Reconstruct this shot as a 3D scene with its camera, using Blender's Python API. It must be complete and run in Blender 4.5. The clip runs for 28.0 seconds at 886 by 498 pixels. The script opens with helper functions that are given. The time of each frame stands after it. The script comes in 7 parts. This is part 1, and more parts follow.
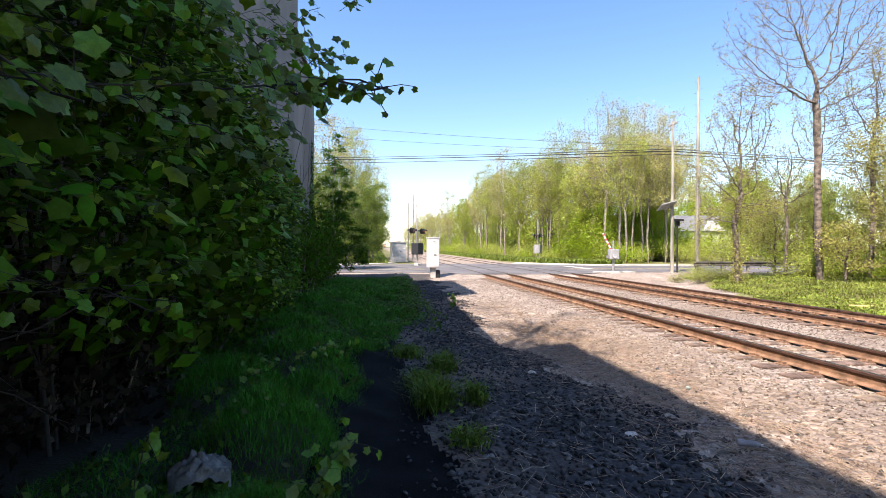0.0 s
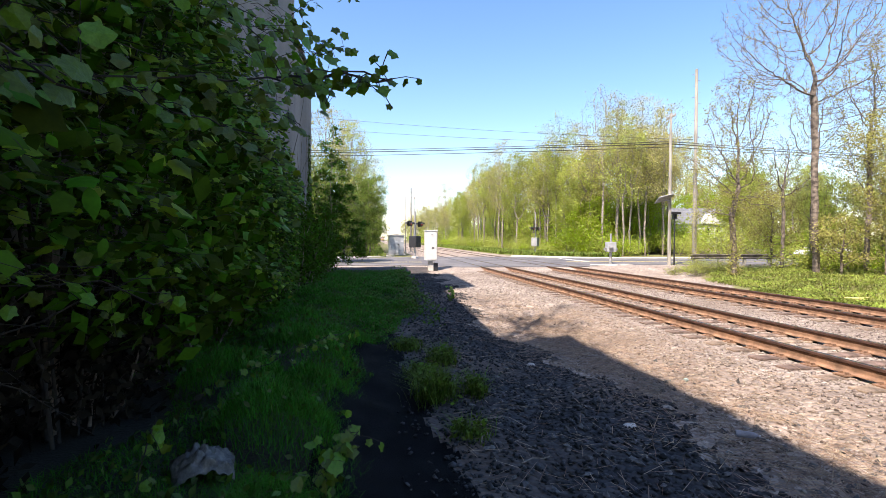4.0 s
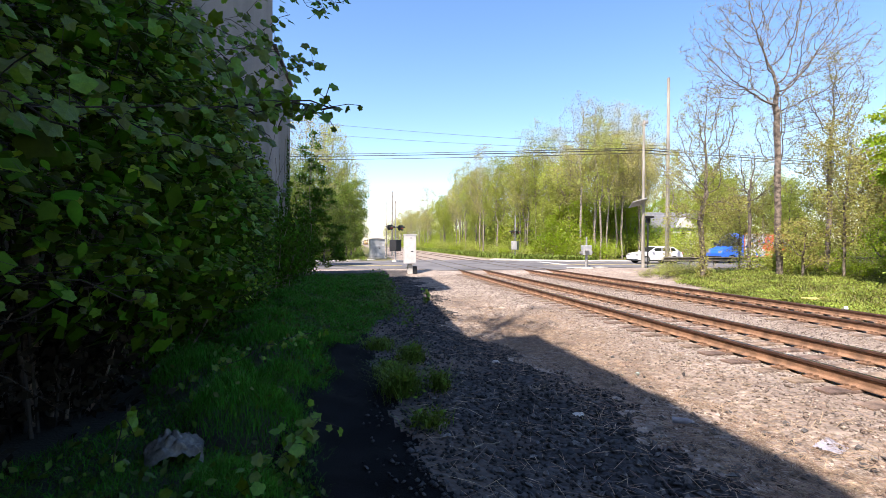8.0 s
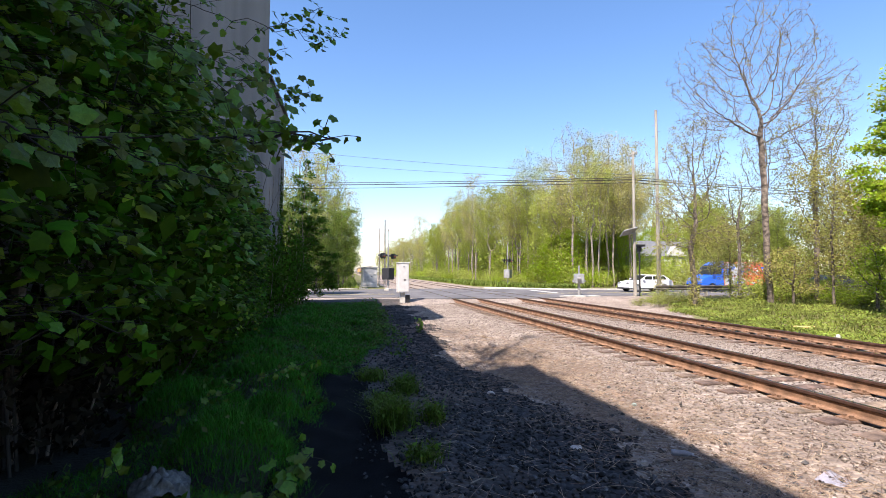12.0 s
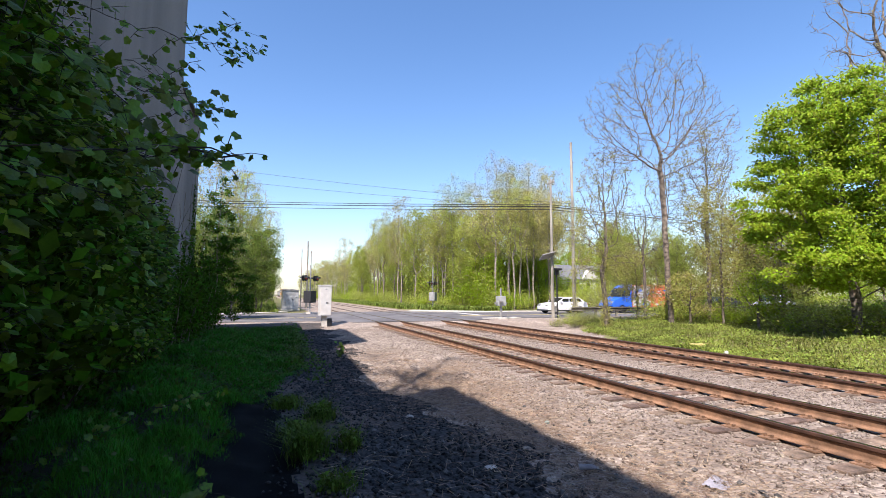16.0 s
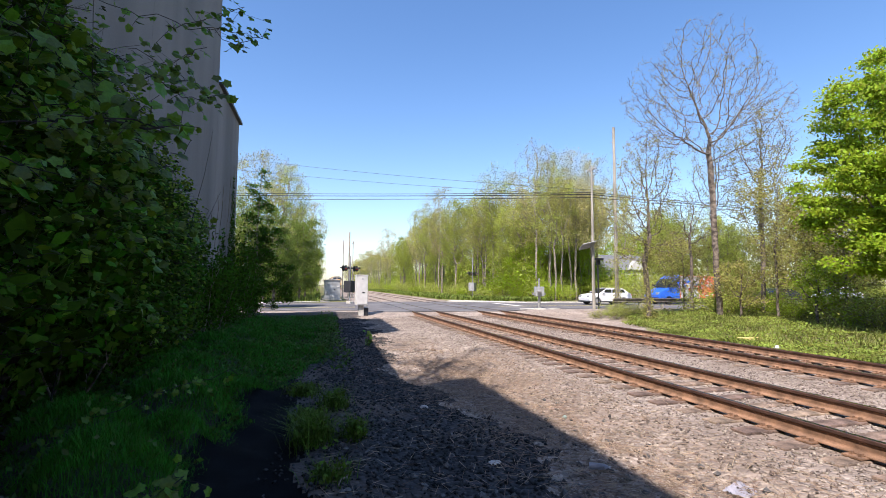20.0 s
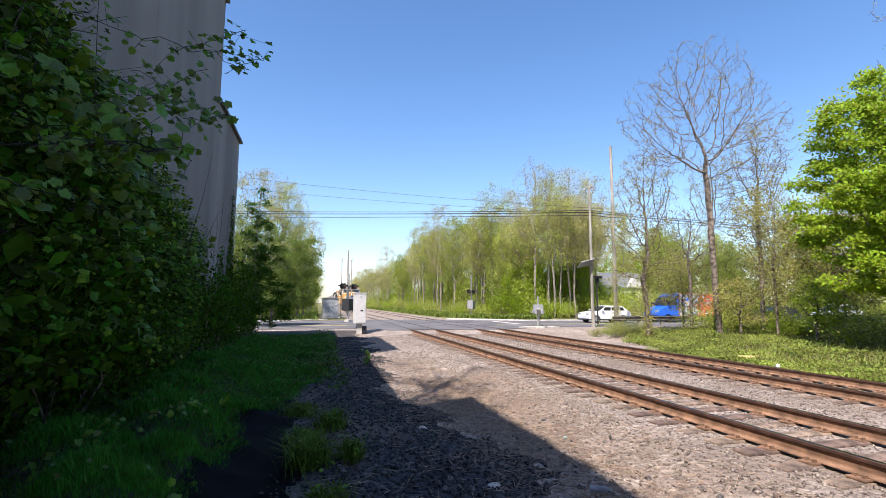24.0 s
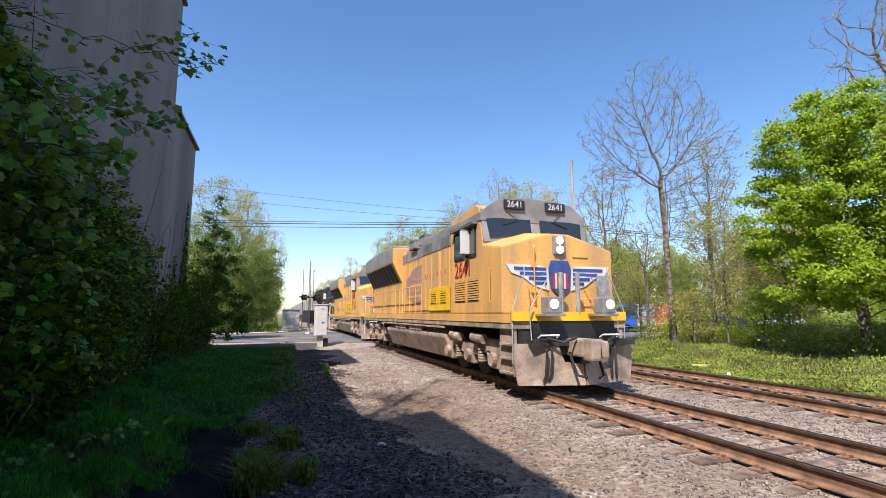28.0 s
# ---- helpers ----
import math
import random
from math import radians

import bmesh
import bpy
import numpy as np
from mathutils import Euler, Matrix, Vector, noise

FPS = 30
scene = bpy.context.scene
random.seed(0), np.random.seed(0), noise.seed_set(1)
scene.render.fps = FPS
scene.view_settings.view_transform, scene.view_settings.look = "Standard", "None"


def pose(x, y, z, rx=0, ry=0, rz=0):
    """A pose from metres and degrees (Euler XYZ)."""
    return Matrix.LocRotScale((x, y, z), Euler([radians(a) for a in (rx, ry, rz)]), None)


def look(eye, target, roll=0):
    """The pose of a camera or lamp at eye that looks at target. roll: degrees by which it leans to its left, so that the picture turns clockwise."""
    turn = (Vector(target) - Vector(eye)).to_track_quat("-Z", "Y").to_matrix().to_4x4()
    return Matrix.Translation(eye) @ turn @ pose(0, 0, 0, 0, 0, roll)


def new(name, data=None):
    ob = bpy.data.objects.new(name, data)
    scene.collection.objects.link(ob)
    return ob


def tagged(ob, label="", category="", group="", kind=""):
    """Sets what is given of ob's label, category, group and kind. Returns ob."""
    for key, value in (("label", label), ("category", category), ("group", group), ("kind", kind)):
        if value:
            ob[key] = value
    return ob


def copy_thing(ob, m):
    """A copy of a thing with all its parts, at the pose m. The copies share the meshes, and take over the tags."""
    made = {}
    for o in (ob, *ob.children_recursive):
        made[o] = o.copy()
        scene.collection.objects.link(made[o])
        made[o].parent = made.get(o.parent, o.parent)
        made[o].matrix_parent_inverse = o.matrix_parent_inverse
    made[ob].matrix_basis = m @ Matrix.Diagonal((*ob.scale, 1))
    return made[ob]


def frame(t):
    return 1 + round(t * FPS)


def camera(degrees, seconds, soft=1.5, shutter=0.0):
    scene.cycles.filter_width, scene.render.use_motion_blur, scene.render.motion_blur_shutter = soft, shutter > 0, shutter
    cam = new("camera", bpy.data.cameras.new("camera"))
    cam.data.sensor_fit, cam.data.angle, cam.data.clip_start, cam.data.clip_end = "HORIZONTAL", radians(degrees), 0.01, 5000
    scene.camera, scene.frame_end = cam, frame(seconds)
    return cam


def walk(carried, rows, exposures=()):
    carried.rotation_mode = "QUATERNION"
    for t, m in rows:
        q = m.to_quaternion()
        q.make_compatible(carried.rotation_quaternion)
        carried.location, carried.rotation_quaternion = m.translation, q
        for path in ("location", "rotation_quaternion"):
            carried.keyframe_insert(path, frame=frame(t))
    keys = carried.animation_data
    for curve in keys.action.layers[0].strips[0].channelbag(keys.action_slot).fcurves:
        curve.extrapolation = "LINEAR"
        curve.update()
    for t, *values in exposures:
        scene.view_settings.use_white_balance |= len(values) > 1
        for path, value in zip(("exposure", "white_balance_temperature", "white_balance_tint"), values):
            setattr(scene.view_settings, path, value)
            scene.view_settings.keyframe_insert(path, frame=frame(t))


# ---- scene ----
cam = camera(85.4, 28.0, soft=0.8)
PATH = [
    (0, (-0.296, 0.31, 1.631), (-0.03, 2.292, 1.622), 0.3),
    (0.5, (-0.301, 0.315, 1.625), (-0.051, 2.299, 1.605), 0.3),
    (1, (-0.311, 0.315, 1.617), (-0.065, 2.3, 1.587), 0.3),
    (1.5, (-0.317, 0.327, 1.621), (-0.062, 2.31, 1.581), 0.3),
    (2, (-0.308, 0.334, 1.623), (-0.057, 2.317, 1.586), 0.3),
    (2.5, (-0.332, 0.339, 1.627), (-0.078, 2.322, 1.593), 0.3),
    (3, (-0.339, 0.316, 1.633), (-0.084, 2.3, 1.6), 0.3),
    (3.5, (-0.334, 0.312, 1.632), (-0.076, 2.295, 1.6), 0.3),
    (5.5, (-0.215, 0.325, 1.617), (0.134, 2.293, 1.544), 0.0),
    (6, (-0.083, 0.124, 1.607), (0.25, 2.095, 1.545), 0.1),
    (6.5, (-0.029, -0.015, 1.608), (0.294, 1.958, 1.543), 0.1),
    (7, (-0.1, -0.067, 1.613), (0.237, 1.903, 1.552), 0.3),
    (7.5, (-0.133, -0.074, 1.62), (0.207, 1.896, 1.579), 0.3),
    (8, (-0.144, -0.097, 1.629), (0.203, 1.872, 1.606), 0.2),
    (8.5, (-0.15, -0.082, 1.637), (0.21, 1.886, 1.633), 0.2),
    (9, (-0.156, -0.071, 1.631), (0.223, 1.893, 1.644), 0.2),
    (9.5, (-0.165, -0.069, 1.634), (0.231, 1.891, 1.667), 0.1),
    (10, (-0.169, -0.06, 1.638), (0.227, 1.899, 1.695), 0.1),
    (10.5, (-0.176, -0.059, 1.637), (0.216, 1.901, 1.704), 0.1),
    (11, (-0.181, -0.061, 1.633), (0.203, 1.9, 1.717), 0.1),
    (11.5, (-0.173, -0.081, 1.641), (0.201, 1.882, 1.735), 0.2),
    (13.5, (-0.168, -0.051, 1.63), (0.233, 1.905, 1.726), 0.2),
    (14, (-0.171, -0.057, 1.629), (0.232, 1.897, 1.768), 0.2),
    (14.5, (-0.178, -0.081, 1.643), (0.258, 1.863, 1.812), 0.2),
    (15, (-0.156, -0.106, 1.638), (0.426, 1.798, 1.828), 0.2),
    (15.5, (-0.089, -0.151, 1.627), (0.568, 1.727, 1.827), 0.1),
    (16, (-0.083, -0.138, 1.63), (0.587, 1.737, 1.82), 0.1),
    (16.5, (-0.012, -0.049, 1.608), (0.608, 1.846, 1.764), 0.3),
    (17, (0.238, -0.016, 1.582), (0.847, 1.885, 1.709), 0.3),
    (17.5, (0.402, 0.019, 1.558), (0.991, 1.926, 1.678), 0.3),
    (18, (0.537, 0.084, 1.557), (1.097, 2.0, 1.675), 0.4),
    (18.5, (0.532, 0.007, 1.576), (1.064, 1.932, 1.696), 0.5),
    (19, (0.444, -0.016, 1.588), (0.955, 1.914, 1.717), 0.4),
    (19.5, (0.449, -0.023, 1.603), (0.947, 1.909, 1.743), 0.5),
    (20, (0.452, -0.036, 1.593), (0.95, 1.895, 1.744), 0.3),
    (20.5, (0.444, -0.058, 1.606), (0.954, 1.87, 1.751), 0.4),
    (21, (0.44, -0.019, 1.589), (0.948, 1.909, 1.747), 0.3),
    (21.5, (0.43, -0.029, 1.604), (0.925, 1.9, 1.782), 0.4),
    (22, (0.422, -0.031, 1.606), (0.914, 1.898, 1.807), 0.3),
    (22.5, (0.419, -0.056, 1.612), (0.91, 1.87, 1.829), 0.3),
    (24.5, (0.461, -0.041, 1.608), (0.975, 1.879, 1.832), 0.2),
    (25, (0.453, -0.059, 1.623), (0.997, 1.854, 1.832), 0.2),
    (25.5, (0.464, -0.023, 1.625), (1.023, 1.885, 1.842), 0.2),
    (26, (0.472, -0.005, 1.608), (1.042, 1.898, 1.838), 0.1),
    (26.5, (0.468, 0.005, 1.626), (1.059, 1.899, 1.879), 0.0),
    (27, (0.505, 0.012, 1.631), (1.118, 1.897, 1.893), 0.0),
    (27.5, (0.543, 0.009, 1.654), (1.172, 1.889, 1.918), -0.0),
    (28, (0.537, 0.021, 1.632), (1.177, 1.897, 1.901), -0.0),
]
EXPOSURES = [(0, 1.11, 7000, 20), (3.5, 1.11, 7000, 20), (8, 1.05, 6900, 20), (11.5, 0.94, 6800, 20), (14.5, 0.84, 6700, 20), (17, 0.73, 6650, 20), (22.5, 0.71, 6600, 19), (26, 0.66, 6540, 19), (28, 0.58, 6500, 18)]
walk(cam, [(t, look(eye, target, roll)) for t, eye, target, roll in PATH], EXPOSURES)

# ---- light ----
SUN = Vector((-0.51, -0.54, 1.0)).normalized()
sun = new("sun", bpy.data.lights.new("sun", "SUN"))
sun.data.energy, sun.data.angle, sun.data.color = 5.0, radians(0.53), (1.0, 0.95, 0.86)
sun.matrix_world = look(SUN * 60, (0, 0, 0))
world = bpy.data.worlds.new("sky")
scene.world = world
world.use_nodes = True
wn = world.node_tree.nodes
sky = wn.new("ShaderNodeTexSky")
sky.sky_type, sky.sun_disc = "NISHITA", False
sky.sun_elevation, sky.sun_rotation = math.asin(SUN.z), math.atan2(SUN.x, SUN.y)
sky.air_density, sky.dust_density, sky.ozone_density = 1.0, 0.8, 2.0
wn["Background"].inputs["Strength"].default_value = 0.15
deep = wn.new("ShaderNodeHueSaturation")
deep.inputs["Saturation"].default_value = 1.21
world.node_tree.links.new(sky.outputs[0], deep.inputs["Color"])
world.node_tree.links.new(deep.outputs[0], wn["Background"].inputs["Color"])

# ---- materials ----
MATS = {}


def mat(name, color, rough=0.7, metal=0.0, var=0.25, scale=8.0, bump=0.3, fine=60.0, rand=0.0, island=False, tint=None, translucent=0.0,
        emit=0.0, spec=0.5, streak=False):
    """A surface: base colour varied at two scales (stains and grain), with fine relief."""
    if name in MATS:
        return MATS[name]
    m = bpy.data.materials.new(name)
    MATS[name] = m
    m.use_nodes = True
    n, l = m.node_tree.nodes, m.node_tree.links
    b = n["Principled BSDF"]
    b.inputs["Roughness"].default_value, b.inputs["Metallic"].default_value = rough, metal
    b.inputs["Specular IOR Level"].default_value = spec
    tc = n.new("ShaderNodeTexCoord")
    mp = n.new("ShaderNodeMapping")
    mp.inputs["Scale"].default_value = (1, 1, 0.12) if streak else (1, 1, 1)
    l.new(tc.outputs["Object"], mp.inputs["Vector"])
    big, small = n.new("ShaderNodeTexNoise"), n.new("ShaderNodeTexNoise")
    big.inputs["Scale"].default_value, small.inputs["Scale"].default_value = scale, fine
    big.inputs["Detail"].default_value, small.inputs["Detail"].default_value = 5, 4
    l.new(mp.outputs[0], big.inputs["Vector"])
    l.new(tc.outputs["Object"], small.inputs["Vector"])
    mix = n.new("ShaderNodeMixRGB")
    ramp = n.new("ShaderNodeValToRGB")
    ramp.color_ramp.elements[0].position, ramp.color_ramp.elements[1].position = 0.36, 0.68
    l.new(big.outputs["Fac"], ramp.inputs["Fac"])
    dark = tint or tuple(c * (1 - var * 1.6) for c in color)
    light = tuple(min(1, c * (1 + var * 0.5)) for c in color)
    mix.inputs[1].default_value, mix.inputs[2].default_value = (*dark, 1), (*light, 1)
    l.new(ramp.outputs["Color"], mix.inputs[0])
    grain = n.new("ShaderNodeMixRGB")
    grain.blend_type, grain.inputs[0].default_value = "OVERLAY", min(0.9, var * 1.3)
    l.new(mix.outputs[0], grain.inputs[1])
    l.new(small.outputs["Fac"], grain.inputs[2])
    out = grain.outputs[0]
    if rand:
        hsv = n.new("ShaderNodeHueSaturation")
        source = n.new("ShaderNodeNewGeometry") if island else n.new("ShaderNodeObjectInfo")
        value = source.outputs["Random Per Island"] if island else source.outputs["Random"]
        r = n.new("ShaderNodeMapRange")
        r.inputs["To Min"].default_value, r.inputs["To Max"].default_value = 1 - rand, 1 + rand
        l.new(value, r.inputs["Value"])
        l.new(r.outputs[0], hsv.inputs["Value"])
        r2 = n.new("ShaderNodeMapRange")
        r2.inputs["To Min"].default_value, r2.inputs["To Max"].default_value = 0.5 - rand * 0.05, 0.5 + rand * 0.05
        l.new(value, r2.inputs["Value"])
        l.new(r2.outputs[0], hsv.inputs["Hue"])
        l.new(out, hsv.inputs["Color"])
        out = hsv.outputs[0]
    l.new(out, b.inputs["Base Color"])
    if bump:
        bp = n.new("ShaderNodeBump")
        bp.inputs["Strength"].default_value, bp.inputs["Distance"].default_value = bump, 0.02
        l.new(small.outputs["Fac"], bp.inputs["Height"])
        l.new(bp.outputs[0], b.inputs["Normal"])
    if emit:
        b.inputs["Emission Color"].default_value = (*color, 1)
        b.inputs["Emission Strength"].default_value = emit
    if translucent:
        t = n.new("ShaderNodeBsdfTranslucent")
        l.new(out, t.inputs["Color"])
        s = n.new("ShaderNodeMixShader")
        s.inputs[0].default_value = translucent
        l.new(b.outputs[0], s.inputs[1])
        l.new(t.outputs[0], s.inputs[2])
        l.new(s.outputs[0], n["Material Output"].inputs["Surface"])
    return m


def gravel(name, colors, cell, bump):
    """Loose stones too far off to be meshes: cells of several stone colours with deep joints."""
    m = bpy.data.materials.new(name)
    MATS[name] = m
    m.use_nodes = True
    n, l = m.node_tree.nodes, m.node_tree.links
    b = n["Principled BSDF"]
    b.inputs["Roughness"].default_value, b.inputs["Specular IOR Level"].default_value = 0.9, 0.2
    tc = n.new("ShaderNodeTexCoord")
    v = n.new("ShaderNodeTexVoronoi")
    v.inputs["Scale"].default_value = cell
    l.new(tc.outputs["Object"], v.inputs["Vector"])
    ramp = n.new("ShaderNodeValToRGB")
    el = ramp.color_ramp.elements
    el[0].color, el[1].color = (*colors[0], 1), (*colors[-1], 1)
    for i, c in enumerate(colors[1:-1]):
        el.new((i + 1) / (len(colors) - 1)).color = (*c, 1)
    sep = n.new("ShaderNodeSeparateColor")
    l.new(v.outputs["Color"], sep.inputs[0])
    l.new(sep.outputs[0], ramp.inputs["Fac"])
    big = n.new("ShaderNodeTexNoise")
    big.inputs["Scale"].default_value, big.inputs["Detail"].default_value = 0.9, 6
    l.new(tc.outputs["Object"], big.inputs["Vector"])
    mix = n.new("ShaderNodeMixRGB")
    mix.blend_type, mix.inputs[0].default_value = "OVERLAY", 0.55
    l.new(ramp.outputs["Color"], mix.inputs[1])
    l.new(big.outputs["Fac"], mix.inputs[2])
    dirt, patch, soil = n.new("ShaderNodeTexNoise"), n.new("ShaderNodeMapRange"), n.new("ShaderNodeMixRGB")
    dirt.inputs["Scale"].default_value, dirt.inputs["Detail"].default_value = 0.35, 7
    patch.inputs["From Min"].default_value, patch.inputs["From Max"].default_value, patch.inputs["To Max"].default_value = 0.45, 0.68, 0.75
    l.new(tc.outputs["Object"], dirt.inputs["Vector"])
    l.new(dirt.outputs["Fac"], patch.inputs["Value"])
    l.new(patch.outputs[0], soil.inputs[0])
    l.new(mix.outputs[0], soil.inputs[1])
    soil.inputs[2].default_value = (0.20, 0.15, 0.115, 1)
    l.new(soil.outputs[0], b.inputs["Base Color"])
    bp = n.new("ShaderNodeBump")
    bp.invert = True
    bp.inputs["Strength"].default_value, bp.inputs["Distance"].default_value = bump, 0.03
    l.new(v.outputs["Distance"], bp.inputs["Height"])
    l.new(bp.outputs[0], b.inputs["Normal"])
    return m


def glass(name, color, rough=0.05):
    m = bpy.data.materials.new(name)
    MATS[name] = m
    m.use_nodes = True
    b = m.node_tree.nodes["Principled BSDF"]
    b.inputs["Base Color"].default_value = (*color, 1)
    b.inputs["Roughness"].default_value, b.inputs["Specular IOR Level"].default_value = rough, 0.9
    return m


BALLAST = gravel("ballast_ground", [(0.15, 0.125, 0.105), (0.34, 0.28, 0.23), (0.25, 0.21, 0.18), (0.48, 0.41, 0.34)], 18, 0.9)
# Dark ballast: its colour also holds the building's cast shadow.
SHADEBALLAST = gravel("shaded_ballast_ground", [(0.018, 0.019, 0.021), (0.056, 0.056, 0.057), (0.034, 0.034, 0.036), (0.085, 0.083, 0.083)], 18, 0.9)
SHADESTONE = mat("shaded_ballast_stone", (0.047, 0.048, 0.05), 0.85, var=0.3, scale=30, fine=150, rand=0.75, island=True, spec=0.3)
STONE = mat("ballast_stone", (0.29, 0.24, 0.20), 0.9, var=0.3, scale=30, fine=150, rand=0.45, island=True, spec=0.2)
STRAW = mat("dry_straw", (0.33, 0.235, 0.165), 0.9, var=0.3, rand=0.4, island=True, spec=0.2)
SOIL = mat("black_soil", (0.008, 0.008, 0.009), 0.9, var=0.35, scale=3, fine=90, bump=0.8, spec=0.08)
# Bank earth, its colour lowered for the deep shade under the thicket.
EARTH = mat("bank_earth_shade", (0.022, 0.02, 0.012), 0.95, var=0.4, scale=1.2, fine=40, bump=0.8)
MEADOW = mat("meadow", (0.13, 0.15, 0.04), 0.95, var=0.4, scale=0.5, fine=25, bump=0.9, tint=(0.16, 0.13, 0.06))
ASPHALT = mat("asphalt", (0.15, 0.145, 0.145), 0.85, var=0.25, scale=0.5, fine=120, bump=0.4)
CONCRETE = mat("pale_concrete", (0.55, 0.52, 0.46), 0.85, var=0.2, scale=1.5, fine=60)
WALL = mat("stained_stucco", (0.20, 0.19, 0.178), 0.9, var=0.2, scale=0.5, fine=35, bump=0.5, streak=True)
ROOFEDGE = mat("dark_metal_coping", (0.06, 0.055, 0.05), 0.5, var=0.3)
RUST = mat("rusty_rail", (0.085, 0.04, 0.026), 0.75, var=0.3, scale=6, fine=60)
RUSTPALE = mat("rusty_rail_web", (0.28, 0.16, 0.095), 0.85, var=0.3, scale=5, fine=60)
RAILTOP = mat("worn_rail_head", (0.22, 0.17, 0.15), 0.22, metal=1.0, var=0.2, scale=3)
TIE = mat("weathered_tie", (0.26, 0.185, 0.135), 0.9, var=0.4, scale=5, fine=40, rand=0.25, bump=0.8)
BARK = mat("bark", (0.24, 0.195, 0.155), 0.95, var=0.45, scale=6, fine=30, bump=1.0)
BARKPALE = mat("pale_bark", (0.33, 0.28, 0.225), 0.95, var=0.4, scale=5, fine=30, bump=0.9)
LEAFDARK = mat("deep_green_leaf", (0.047, 0.112, 0.004), 0.65, var=0.2, rand=0.65, island=True, translucent=0.25, bump=0.1, spec=0.1)
LEAFDEEP = mat("roadside_leaf", (0.14, 0.20, 0.03), 0.55, var=0.2, rand=0.5, island=True, translucent=0.35, bump=0.1, spec=0.2)
LEAFLIME = mat("lime_leaf", (0.31, 0.43, 0.025), 0.5, var=0.2, rand=0.4, island=True, translucent=0.45, bump=0.1, spec=0.2)
LEAFMID = mat("fresh_leaf", (0.40, 0.45, 0.09), 0.55, var=0.2, rand=0.45, island=True, translucent=0.45, bump=0.1, spec=0.2)
LEAFBUD = mat("spring_bud", (0.34, 0.32, 0.09), 0.6, var=0.2, rand=0.4, island=True, translucent=0.35, bump=0.1, spec=0.2)
LEAFOLIVE = mat("olive_bud_leaf", (0.46, 0.43, 0.15), 0.6, var=0.2, rand=0.4, island=True, translucent=0.35, bump=0.1, spec=0.2)
COVER = mat("ground_cover_leaf", (0.22, 0.27, 0.045), 0.6, var=0.35, scale=0.7, rand=0.55, island=True, translucent=0.3, bump=0.0, spec=0.2)
VERGE = mat("verge_grass", (0.25, 0.27, 0.07), 0.6, var=0.3, scale=0.6, rand=0.6, island=True, translucent=0.3, bump=0.0, spec=0.2)
GRASS = mat("bank_horsetail", (0.046, 0.20, 0.012), 0.65, var=0.2, rand=0.5, island=True, translucent=0.3, bump=0.0, spec=0.2)
GRASSDRY = mat("sunny_grass", (0.19, 0.25, 0.045), 0.6, var=0.2, rand=0.55, island=True, translucent=0.3, bump=0.0, spec=0.2)
WHITE = mat("white_painted_metal", (0.66, 0.645, 0.61), 0.45, var=0.08, scale=3, bump=0.05)
GREY = mat("grey_metal", (0.42, 0.43, 0.43), 0.5, metal=0.2, var=0.15, scale=3)
STEEL = mat("galvanised_steel", (0.36, 0.36, 0.35), 0.6, metal=0.35, var=0.2, scale=6)
BLACK = mat("black_paint", (0.02, 0.02, 0.022), 0.5, var=0.2)
POLE = mat("weathered_pole_wood", (0.40, 0.37, 0.31), 0.9, var=0.35, scale=4, streak=True)
TYRE = mat("tyre_rubber", (0.025, 0.025, 0.026), 0.8, var=0.2)
GLASS = glass("dark_window_glass", (0.02, 0.025, 0.03))
YELLOW = mat("armour_yellow_paint", (0.74, 0.40, 0.09), 0.5, var=0.2, scale=1.6, fine=22, bump=0.05, tint=(0.50, 0.29, 0.12), streak=True)
YELLOWNEW = mat("bright_yellow_paint", (0.85, 0.50, 0.02), 0.4, var=0.08, scale=2)
LOCOGREY = mat("harbour_grey_paint", (0.26, 0.25, 0.24), 0.5, var=0.2, scale=2)
GRIME = mat("grimy_underframe", (0.36, 0.275, 0.205), 0.9, var=0.35, scale=2.5, fine=30, tint=(0.19, 0.15, 0.115))
DARKFRAME = mat("dark_machinery", (0.035, 0.032, 0.03), 0.8, var=0.4, scale=4)
REDPAINT = mat("red_paint", (0.55, 0.03, 0.02), 0.45, var=0.1)
BLUEPAINT = mat("blue_paint", (0.045, 0.085, 0.28), 0.4, var=0.15)
FADEDBLUE = mat("faded_blue_paint", (0.17, 0.13, 0.20), 0.7, var=0.5, scale=5, fine=25, tint=(0.45, 0.26, 0.12))
FADEDRED = mat("faded_red_paint", (0.42, 0.14, 0.09), 0.7, var=0.4, scale=5, tint=(0.55, 0.30, 0.13))
LAMP = mat("lit_headlamp", (1.0, 0.93, 0.75), 0.2, var=0.0, bump=0, emit=0.9)
HOPPER = mat("hopper_grey_paint", (0.38, 0.37, 0.35), 0.7, var=0.3, scale=1.2, streak=True)
VANBLUE = mat("van_blue_paint", (0.02, 0.13, 0.62), 0.3, var=0.05)
CARWHITE = mat("car_white_paint", (0.8, 0.8, 0.8), 0.25, var=0.03, bump=0)
CARDARK = mat("car_dark_paint", (0.03, 0.032, 0.036), 0.25, var=0.05, bump=0)
ORANGE = mat("orange_red_print", (0.75, 0.16, 0.07), 0.4, var=0.1)
SIDING = mat("white_siding", (0.55, 0.55, 0.54), 0.7, var=0.1)
SHINGLE = mat("grey_roof_shingle", (0.17, 0.18, 0.19), 0.85, var=0.25, scale=4)
FILM = mat("dull_clear_film", (0.19, 0.18, 0.165), 0.22, var=0.3, scale=14, translucent=0.3)
SHEET = mat("pale_lilac_plastic", (0.36, 0.35, 0.39), 0.4, var=0.12, scale=12)
